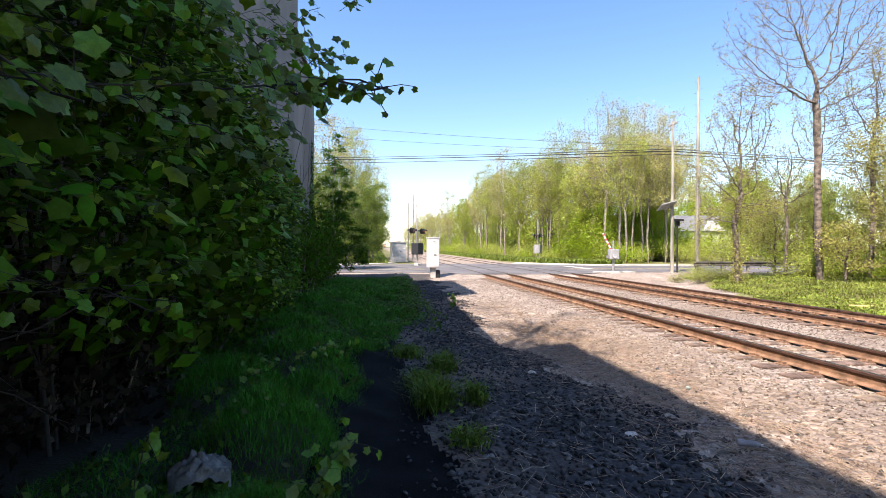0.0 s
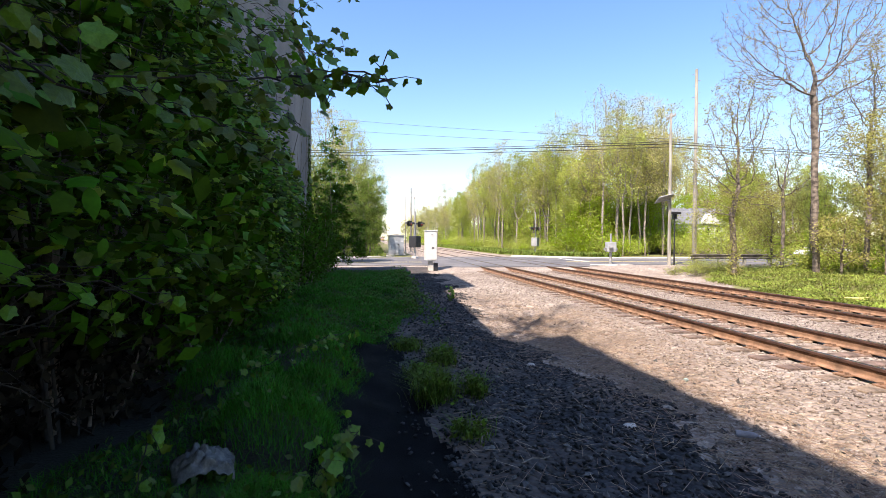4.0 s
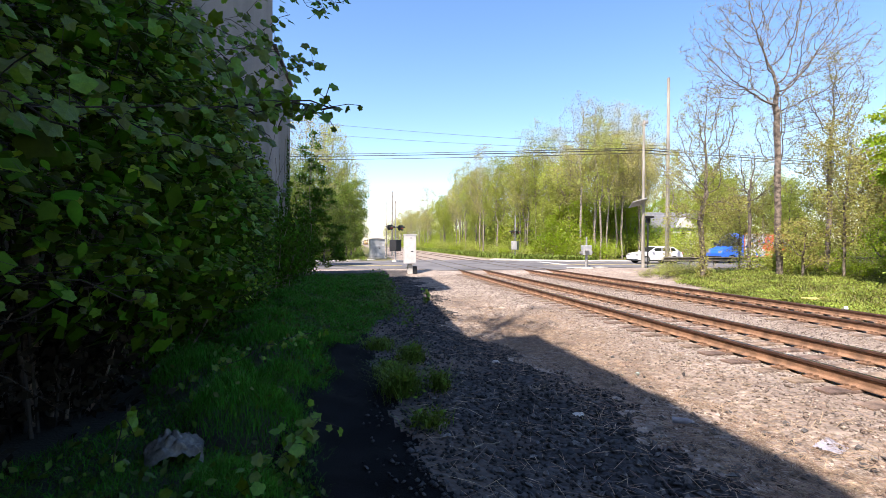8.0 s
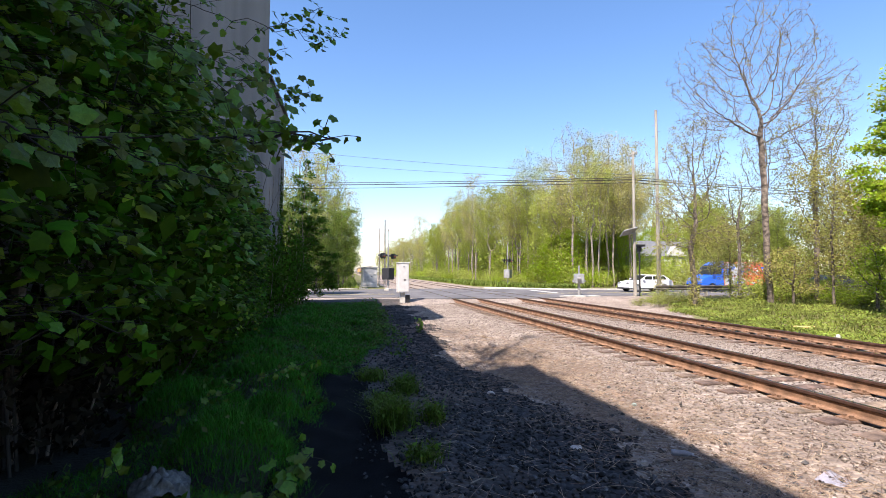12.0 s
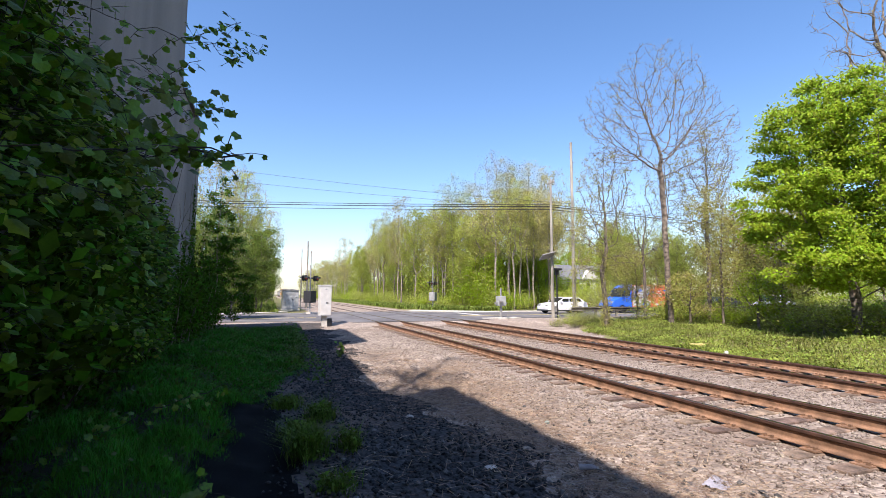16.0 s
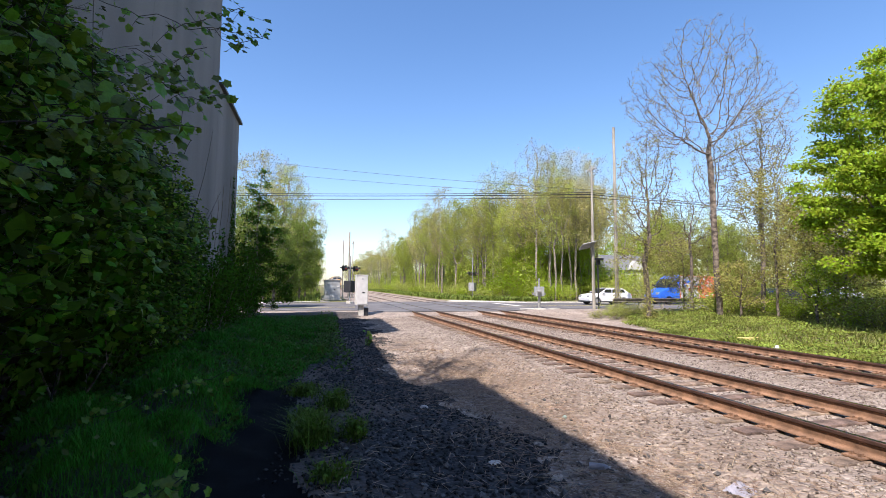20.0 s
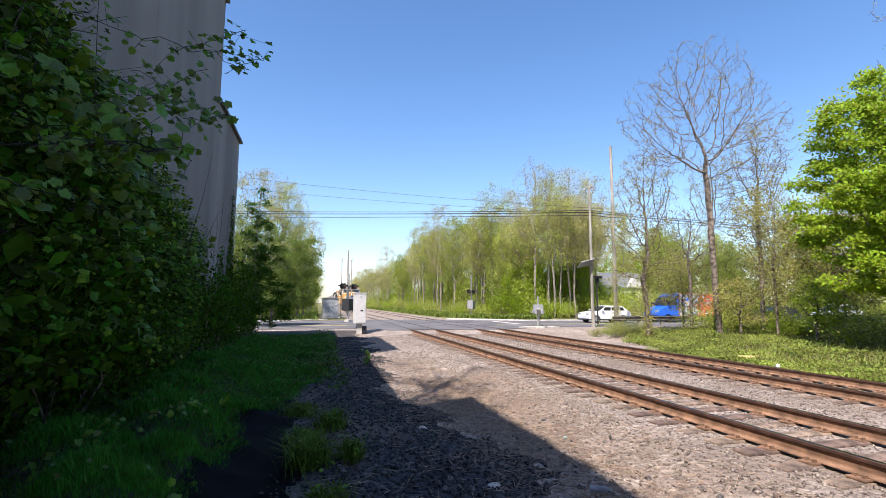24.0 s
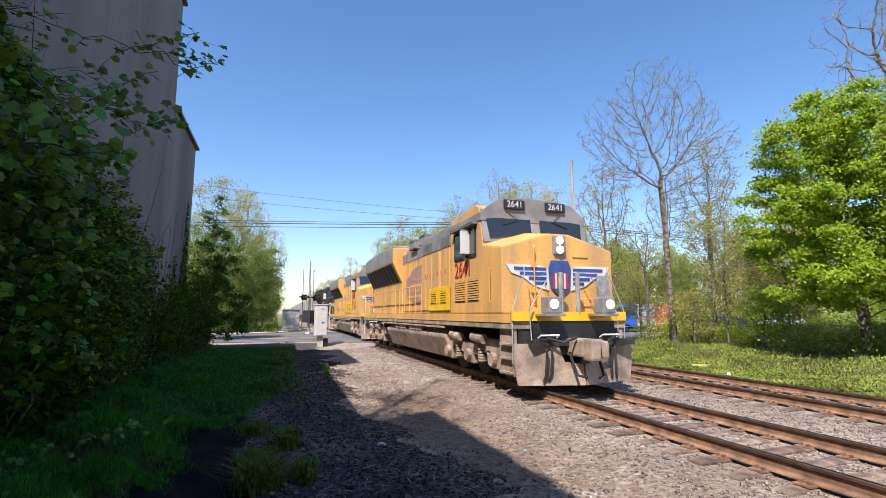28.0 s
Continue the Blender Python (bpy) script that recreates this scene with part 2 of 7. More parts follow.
PLASTIC = mat("clouded_plastic", (0.34, 0.34, 0.36), 0.3, var=0.15, scale=10, translucent=0.3)
SOLAR = glass("solar_cells", (0.015, 0.025, 0.06), 0.15)
YELLOWKERB = mat("yellow_plastic", (0.62, 0.5, 0.18), 0.6, var=0.15)
WIRE = mat("cable_black", (0.03, 0.03, 0.03), 0.6, var=0.1)
TEAL = mat("teal_plastic", (0.3, 0.45, 0.40), 0.4, var=0.1)
rng = np.random.default_rng(7)


# ---- builders ----
def part(name, bm, material, parent=None, label="", smooth=False):
    """Links a bmesh as one mesh object under a thing or a part."""
    me = bpy.data.meshes.new(name)
    bm.to_mesh(me)
    bm.free()
    for mm in (material if isinstance(material, (list, tuple)) else [material]):
        me.materials.append(mm)
    if smooth:
        for p in me.polygons:
            p.use_smooth = True
    ob = new(name, me)
    ob.parent = parent
    if label:
        ob["label"] = label
    return ob


def raw(name, verts, faces, material, parent=None, label="", smooth=False):
    me = bpy.data.meshes.new(name)
    me.from_pydata(verts, [], faces)
    me.materials.append(material)
    if smooth:
        me.polygons.foreach_set("use_smooth", [True] * len(me.polygons))
    ob = new(name, me)
    ob.parent = parent
    if label:
        ob["label"] = label
    return ob


def arrays(name, verts, faces, material, parent=None, label="", smooth=False):
    """A mesh from numpy arrays with faces that all have the same number of corners."""
    me = bpy.data.meshes.new(name)
    k = faces.shape[1]
    me.vertices.add(len(verts))
    me.vertices.foreach_set("co", np.ascontiguousarray(verts, dtype=np.float32).ravel())
    me.loops.add(faces.size)
    me.loops.foreach_set("vertex_index", np.ascontiguousarray(faces, dtype=np.int32).ravel())
    me.polygons.add(len(faces))
    me.polygons.foreach_set("loop_start", np.arange(0, faces.size, k, dtype=np.int32))
    me.polygons.foreach_set("loop_total", np.full(len(faces), k, dtype=np.int32))
    if smooth:
        me.polygons.foreach_set("use_smooth", np.ones(len(faces), dtype=bool))
    me.update(calc_edges=True)
    me.materials.append(material)
    ob = new(name, me)
    ob.parent = parent
    if label:
        ob["label"] = label
    return ob


def thing(name, m=None, label="", category="", group="", kind=""):
    ob = new(name)
    ob.empty_display_size = 0.2
    if m is not None:
        ob.matrix_basis = m
    return tagged(ob, label, category, group, kind)


def box(bm, x0, y0, z0, x1, y1, z1, bevel=0.0, top=None):
    """A box between two corners; top: (dx, dy) by which each side of its top is drawn in."""
    r = bmesh.ops.create_cube(bm, size=1)
    vs = r["verts"]
    for v in vs:
        up = v.co.z > 0
        v.co = Vector(((x0 + x1) / 2 + v.co.x * (x1 - x0), (y0 + y1) / 2 + v.co.y * (y1 - y0), (z0 + z1) / 2 + v.co.z * (z1 - z0)))
        if top and up:
            v.co.x += top[0] if v.co.x < (x0 + x1) / 2 else -top[0]
            v.co.y += top[1] if v.co.y < (y0 + y1) / 2 else -top[1]
    if bevel:
        es = {e for v in vs for e in v.link_edges}
        bmesh.ops.bevel(bm, geom=list(es), offset=bevel, segments=2, profile=0.6, affect="EDGES")
    return bm


def rod(bm, p, q, r, n=8, r2=None):
    """A round bar from p to q."""
    p, q = Vector(p), Vector(q)
    d = q - p
    m = Matrix.Translation((p + q) / 2) @ d.to_track_quat("Z", "Y").to_matrix().to_4x4()
    bmesh.ops.create_cone(bm, cap_ends=True, segments=n, radius1=r, radius2=r if r2 is None else r2, depth=d.length, matrix=m)
    return bm


def prism(bm, outline, axis, a, b, bevel=0.0):
    """A closed outline of (u, v) pushed along an axis from a to b."""
    def at(u, v, w):
        return {"x": (w, u, v), "y": (u, w, v), "z": (u, v, w)}[axis]
    lo = [bm.verts.new(at(u, v, a)) for u, v in outline]
    hi = [bm.verts.new(at(u, v, b)) for u, v in outline]
    n = len(outline)
    fs = [bm.faces.new(lo[::-1]), bm.faces.new(hi)]
    fs += [bm.faces.new((lo[i], lo[(i + 1) % n], hi[(i + 1) % n], hi[i])) for i in range(n)]
    bmesh.ops.recalc_face_normals(bm, faces=fs)
    if bevel:
        es = {e for f in fs for e in f.edges}
        bmesh.ops.bevel(bm, geom=list(es), offset=bevel, segments=2, profile=0.6, affect="EDGES")
    return bm


def tube(bm, pts, r, n=6):
    """One bent bar through the points."""
    pts = [Vector(p) for p in pts]
    rings = []
    for i, p in enumerate(pts):
        d = (pts[min(i + 1, len(pts) - 1)] - pts[max(i - 1, 0)]).normalized()
        a = d.cross(Vector((0.31, 0.55, 0.77))).normalized()
        c = d.cross(a)
        rings.append([bm.verts.new(p + (a * math.cos(2 * math.pi * k / n) + c * math.sin(2 * math.pi * k / n)) * r) for k in range(n)])
    for q, w in zip(rings, rings[1:]):
        for k in range(n):
            bm.faces.new((q[k], q[(k + 1) % n], w[(k + 1) % n], w[k]))
    bm.faces.new(rings[0][::-1]), bm.faces.new(rings[-1])
    return bm


def B():
    return bmesh.new()


# ---- the ground ----
def smooth(a, b, v):
    t = np.clip((v - a) / (b - a), 0, 1)
    return t * t * (3 - 2 * t)


def ground_z(x, y):
    """The height of the ground: a bank beside the path, a shallow ditch, the track bed, the road's level."""
    x, y = np.asarray(x, dtype=float), np.asarray(y, dtype=float)
    z = -0.36 + 0.0 * x
    z = z + 0.16 * smooth(3.9, 5.0, x) - 0.16 * smooth(13.0, 14.2, x)
    z = z + 0.10 * smooth(9.0, 16.0, y) * (1 - smooth(3.9, 5.0, x))
    z = z - 0.14 * np.exp(-((x - 2.7) / 0.8) ** 2 - ((y - 9.6) / 2.4) ** 2)
    z = z + 0.42 * smooth(-0.1, -1.8, x) * (1 - smooth(20, 28, y))
    z = z + 0.35 * smooth(15.5, 20, x) * (1 - smooth(24, 29, y))
    road = smooth(27.0, 29.5, y)
    z = z * (1 - road) + (-0.03) * road
    z = z + 0.9 * smooth(19, 30, x) * smooth(50, 70, y) + 0.5 * smooth(-2, -8, x) * smooth(48, 60, y)
    lumps = 0.03 * np.sin(x * 3.1 + y * 1.7) * np.sin(y * 2.3 - x) + 0.02 * np.sin(x * 7.3 + 1) * np.sin(y * 6.1)
    return z + lumps * (1 - road) * (1 - smooth(4.2, 5.0, x) * (1 - smooth(13.0, 13.6, x)))


def shadow_side(x, y):
    """Beside the path: dark ballast, with the building's shadow put into its colour."""
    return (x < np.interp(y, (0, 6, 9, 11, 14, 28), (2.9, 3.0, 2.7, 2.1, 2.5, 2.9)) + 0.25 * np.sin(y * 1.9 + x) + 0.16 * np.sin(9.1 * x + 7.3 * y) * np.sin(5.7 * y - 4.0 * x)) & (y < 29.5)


def verge_edge(y):
    """Where the green verge begins beside the far track."""
    return 14.0 + 0.42 * np.maximum(0, y - 16.6)


def build_ground():
    xs = np.unique(np.concatenate([np.linspace(-2500, -60, 14), np.linspace(-60, -6, 28), np.linspace(-6, 24, 151), np.linspace(-1.6, 3.4, 101), np.linspace(24, 90, 34), np.linspace(90, 2500, 14)]))
    ys = np.unique(np.concatenate([np.linspace(-2500, -30, 14), np.linspace(-30, -6, 25), np.linspace(-6, 30, 181), np.linspace(2.2, 14, 169), np.linspace(30, 100, 71), np.linspace(100, 3000, 30)]))
    X, Y = np.meshgrid(xs, ys)
    Z = ground_z(X, Y)
    verts = np.stack([X.ravel(), Y.ravel(), Z.ravel()], 1)
    nx, ny = len(xs), len(ys)
    i = (np.arange(ny - 1)[:, None] * nx + np.arange(nx - 1)[None, :]).ravel()
    faces = np.stack([i, i + 1, i + nx + 1, i + nx], 1)
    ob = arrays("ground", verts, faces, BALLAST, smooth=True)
    for m in (MEADOW, EARTH, SOIL, SHADEBALLAST):
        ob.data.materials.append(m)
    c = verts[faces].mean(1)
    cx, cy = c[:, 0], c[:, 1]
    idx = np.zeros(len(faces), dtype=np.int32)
    idx[shadow_side(cx, cy)] = 4
    idx[(cx > verge_edge(cy) + 0.25 * np.sin(cy * 1.3)) & (cy < 30)] = 1
    idx[(cy > 41) & ((cx > 13.6) | (cx < 3.4))] = 1
    idx[cy > 700] = 1
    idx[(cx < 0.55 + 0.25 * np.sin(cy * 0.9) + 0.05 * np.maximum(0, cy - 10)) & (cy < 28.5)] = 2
    idx[(cx > -0.1 - 0.03 * cy) & (cy < 12.5)] = np.where(shadow_side(cx, cy), 4, idx)[(cx > -0.1 - 0.03 * cy) & (cy < 12.5)]
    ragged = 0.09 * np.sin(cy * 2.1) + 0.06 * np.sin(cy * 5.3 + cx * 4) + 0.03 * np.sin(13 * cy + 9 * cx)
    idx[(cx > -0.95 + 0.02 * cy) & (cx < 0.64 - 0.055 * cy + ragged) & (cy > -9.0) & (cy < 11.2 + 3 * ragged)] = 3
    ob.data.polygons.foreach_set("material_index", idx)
    tagged(ob, "grey track ballast and earth with grassy banks along a railway", "ground", kind="structure")


build_ground()


def build_road():
    bm = B()
    prism(bm, [(-70, 31.5), (-70, 41.0), (-2, 42.5), (3.5, 46), (12.5, 46), (19, 41.4), (70, 39.6), (180, 38), (180, 29.0), (70, 30.4), (24, 30.7), (15.5, 30.6), (12.6, 29.0), (4.8, 29.0), (2.5, 31.0)], "z", -0.25, 0.008)
    road = part("road", bm, ASPHALT)
    tagged(road, "worn grey asphalt road over the level crossing", "road", kind="structure")
    bm = B()
    prism(bm, [(19, 41.5), (70, 39.7), (70, 41.1), (20, 43.2), (14, 49.0), (12.8, 46.4)], "z", -0.2, 0.06, 0.01)
    tagged(part("pavement", bm, CONCRETE), "pale concrete pavement along the far side of the road", "pavement", kind="structure")
    bm = B()
    prism(bm, [(-60, 41.2), (-3, 42.7), (1.5, 47), (0.5, 49), (-4, 45), (-60, 43.4)], "z", -0.2, 0.05, 0.01)
    tagged(part("pavement", bm, CONCRETE), "pale concrete apron beside the road", "pavement", kind="structure")
    bm = B()
    prism(bm, [(13.4, 29.6), (16.8, 30.5), (16.6, 31.2), (13.8, 30.6)], "z", -0.1, 0.05, 0.01)
    tagged(part("trim", bm, CONCRETE), "pale concrete slab at the gate", "slab", kind="structure")
    for y in (34.9, 35.15):
        for x0, x1 in ((-50, 3), (14, 150)):
            bm = B()
            box(bm, x0, y, 0.0, x1, y + 0.1, 0.013)
            tagged(part("trim", bm, YELLOWKERB), "faded yellow centre line painted on the road", "road marking", kind="structure")
    bm = B()
    box(bm, 15.6, 35.4, 0.0, 16.1, 41.0, 0.013)
    tagged(part("trim", bm, WHITE), "white stop line painted before the crossing", "road marking", kind="structure")


build_road()


# ---- the tracks ----
def rail_mesh():
    o = [(-0.075, 0), (0.075, 0), (0.075, 0.012), (0.02, 0.03), (0.012, 0.045), (0.012, 0.125), (0.036, 0.14), (0.037, 0.172), (0.028, 0.18),
         (-0.028, 0.18), (-0.037, 0.172), (-0.036, 0.14), (-0.012, 0.125), (-0.012, 0.045), (-0.02, 0.03), (-0.075, 0.012)]
    bm = B()
    ys = [-40 + 6 * i for i in range(95)]
    rings = [[bm.verts.new((u, y, v)) for u, v in o] for y in ys]
    for a, b in zip(rings, rings[1:]):
        for i in range(len(o)):
            f = bm.faces.new((a[i], b[i], b[(i + 1) % len(o)], a[(i + 1) % len(o)]))
            f.material_index = 1 if i in (8,) else (2 if i in (2, 3, 4, 12, 13, 14, 0, 1, 15) else 0)
    bmesh.ops.recalc_face_normals(bm, faces=bm.faces[:])
    me = bpy.data.meshes.new("rail")
    bm.to_mesh(me)
    bm.free()
    for m in (RUST, RAILTOP, RUSTPALE):
        me.materials.append(m)
    return me


RAIL = rail_mesh()


def tie_mesh():
    bm = B()
    box(bm, -1.3, -0.115, -0.17, 1.3, 0.115, 0.0, 0.012)
    me = bpy.data.meshes.new("tie")
    bm.to_mesh(me)
    bm.free()
    me.materials.append(TIE)
    return me


def plate_mesh():
    bm = B()
    box(bm, -0.18, -0.095, 0.0, 0.18, 0.095, 0.018)
    for sx in (-1, 1):
        box(bm, sx * 0.105 - 0.02, -0.06, 0.018, sx * 0.105 + 0.02, -0.03, 0.05)
        box(bm, sx * 0.105 - 0.02, 0.03, 0.018, sx * 0.105 + 0.02, 0.06, 0.05)
    me = bpy.data.meshes.new("tie_plate")
    bm.to_mesh(me)
    bm.free()
    me.materials.append(RUSTPALE)
    return me


TIEMESH, PLATEMESH = tie_mesh(), plate_mesh()


def build_track(cx, label):
    t = thing("railway_track", pose(cx, 0, 0), label, "railway track", "double track", "structure")
    for sx in (-0.755, 0.755):
        r = new("rail", RAIL)
        r.parent, r.location = t, (sx, 0, -0.155)
    rnd = random.Random(int(cx * 10))
    y = -6.0
    while y < 29:
        o = new("tie", TIEMESH)
        o.parent = t
        o.location = (rnd.uniform(-0.06, 0.06), y, -0.172 + rnd.uniform(-0.012, 0.008))
        o.rotation_euler = (0, 0, rnd.uniform(-0.02, 0.02))
        if y > 1.5:
            for sx in (-0.755, 0.755):
                p = new("tie_plate", PLATEMESH)
                p.parent, p.location = t, (sx, y, -0.172)
        y += 0.52 + rnd.uniform(-0.03, 0.03)


TRACKS = (6.79, 11.0)
build_track(TRACKS[0], "rusty steel rails on weathered timber ties in ballast")
build_track(TRACKS[1], "second rusty track beside the grass verge")


# ---- the building beside the path ----
def build_building():
    b = thing("building", None, "tall grey stucco industrial building with a stepped roofline", "building")
    w = -3.4
    for name, y0, y1, h, lab in (("wall", -26, 2.6, 13.2, "stained grey stucco wall"), ("wall", 2.6, 12.0, 10.3, "lower stucco wall"),
                                 ("wall", 12.0, 19.3, 13.4, "tall stucco wall"), ("wall", 19.3, 24.1, 9.2, "low stucco end wall")):
        bm = B()
        box(bm, w - 9 if y0 < 15 else w - 7, y0, -0.6, w, y1, h, 0.015)
        part(name, bm, WALL, b, lab)
        bm = B()
        box(bm, w - 9.1 if y0 < 15 else w - 7.1, y0 + 0.05, h, w + 0.14, y1 + (0.12 if y1 > 15 else -0.05), h + 0.12, 0.02)
        part("coping", bm, ROOFEDGE, b, "dark metal roof coping")


build_building()


# ---- plants ----
def tubes(segs, sides=5):
    """Tapered limbs from (p, q, r0, r1) rows, as arrays."""
    ang = np.arange(sides) * 2 * math.pi / sides
    p, q = np.array([s[0] for s in segs]), np.array([s[1] for s in segs])
    r0, r1 = np.array([s[2] for s in segs])[:, None, None], np.array([s[3] for s in segs])[:, None, None]
    d = q - p
    d /= np.linalg.norm(d, axis=1)[:, None] + 1e-9
    a = np.cross(d, (0.31, 0.77, 0.55))
    a /= np.linalg.norm(a, axis=1)[:, None] + 1e-9
    c = np.cross(d, a)
    ring = np.cos(ang)[None, :, None] * a[:, None] + np.sin(ang)[None, :, None] * c[:, None]
    v = np.concatenate([p[:, None] + ring * r0, q[:, None] + ring * r1], 1).reshape(-1, 3)
    i = np.arange(sides)
    j = (i + 1) % sides
    quad = np.stack([i, j, sides + j, sides + i], 1)
    return v, (np.arange(len(segs))[:, None, None] * 2 * sides + quad[None]).reshape(-1, 4)


def grow(rnd, height, r, levels, first=0.35, spread=0.75, upright=0.35, kids=(3, 4), shrink=0.68, steps=4, lean=(0, 0), trunk=0.62, reach=1.0, gnarl=0.07, thin=0.46, least=0.004):
    """A trunk with forking limbs: the segments and the twig ends."""
    segs, tips = [], []

    def limb(p, d, length, rad, level):
        n = steps if level == 0 else (3 if level < 3 else 2)
        path = [p]
        for i in range(n):
            d = d + rnd.normal(0, gnarl + (gnarl * 0.8) * level, 3) + np.array((0, 0, upright * 0.12 * level))
            d /= np.linalg.norm(d)
            q = path[-1] + d * length / n
            k0, k1 = 1 - 0.5 * i / n, 1 - 0.5 * (i + 1) / n
            segs.append((path[-1], q, rad * k0, rad * k1))
            path.append(q)
        if level >= levels:
            tips.append((path[-1], d))
            tips.append((path[-2], d))
            return
        count = rnd.integers(kids[0], kids[1] + 1) + (3 if level == 0 else 0)
        for c in range(count):
            f = first + (1 - first) * (c + rnd.uniform(0.2, 0.9)) / count if level == 0 else rnd.uniform(0.3, 1.0)
            i = min(int(f * n), n - 1)
            base = path[i] + (path[i + 1] - path[i]) * (f * n - i)
            side = rnd.normal(0, 1, 3)
            side -= d * side.dot(d)
            side /= np.linalg.norm(side) + 1e-9
            nd = d * (1 - spread * rnd.uniform(0.6, 1.0)) + side * spread
            nd /= np.linalg.norm(nd)
            limb(base, nd, length * shrink * (reach * (1.15 - 0.55 * f) if level == 0 else 1) * rnd.uniform(0.7, 1.05), max(least, rad * (thin - 0.14 * f)), level + 1)
        limb(path[-1], d, length * shrink * 0.6, rad * 0.5, level + 1)

    limb(np.zeros(3), np.array((lean[0], lean[1], 1.0)), height * trunk, r, 0)
    return segs, tips


def leaf_quads(rnd, centres, size, flat=0.0):
    """Small folded leaves round given centres, most of them turned up to the light."""
    n = len(centres)
    c = np.array((-0.42, -0.55, 0.6)) + rnd.normal(0, 0.6, (n, 3))
    c /= np.linalg.norm(c, axis=1)[:, None]
    a = np.cross(c, rnd.normal(0, 1, (n, 3)))
    a /= np.linalg.norm(a, axis=1)[:, None] + 1e-9
    b = np.cross(a, c)
    s = size * rnd.uniform(0.6, 1.3, n)[:, None]
    v = np.stack([centres - a * s, centres + b * s * 0.55 + c * s * 0.12, centres + a * s, centres - b * s * 0.55 + c * s * 0.12], 1).reshape(-1, 3)
    i = np.arange(n)[:, None] * 4
    f = np.concatenate([i + np.array((0, 1, 2)), i + np.array((0, 2, 3))], 1).reshape(-1, 3)
    return v, f


def make_tree(name, place, seed, height, r, levels, leaf, leaf_size, per_tip, cloud, bark, label, category="tree", group="", sides=5, layer=1.0, **kw):
    rnd = np.random.default_rng(seed)
    segs, tips = grow(rnd, height, r, levels, **kw)
    t = thing(name, place, label, category, group)
    v, f = tubes(segs, sides)
    arrays("trunk", v, f, bark, t, smooth=True)
    if per_tip:
        c = np.repeat(np.array([p for p, d in tips]), per_tip, 0)
        c = c + rnd.normal(0, cloud, c.shape) * np.array((1, 1, layer))
        v, f = leaf_quads(rnd, c, leaf_size)
        arrays("crown", v, f, leaf, t)
    return t


def gz(x, y):
    return float(ground_z(x, y))


def bush_mesh(seed, w, h, n, size, leaf, name, label, place, group=""):
    rnd = np.random.default_rng(seed)
    t = thing(name, place, label, "bush", group)
    segs = []
    ends = []
    for i in range(14):
        a = rnd.uniform(0, 2 * math.pi)
        p = np.array((rnd.normal(0, w * 0.15), rnd.normal(0, w * 0.15), 0.0))
        q = p + np.array((math.cos(a) * w * rnd.uniform(0.2, 0.6), math.sin(a) * w * rnd.uniform(0.2, 0.6), h * rnd.uniform(0.45, 0.9)))
        m = (p + q) / 2 + rnd.normal(0, 0.1, 3)
        segs += [(p, m, 0.02, 0.014), (m, q, 0.014, 0.006)]
        ends += [m, q, (m + q) / 2]
    v, f = tubes(segs, 4)
    arrays("branchwork", v, f, BARK, t, smooth=True)
    ends = np.array(ends)
    c = ends[rnd.integers(0, len(ends), n)] + rnd.normal(0, 1, (n, 3)) * np.array((w * 0.2, w * 0.2, h * 0.16))
    c[:, 2] = np.abs(c[:, 2])
    v, f = leaf_quads(rnd, c, size)
    arrays("crown", v, f, leaf, t)
    return t


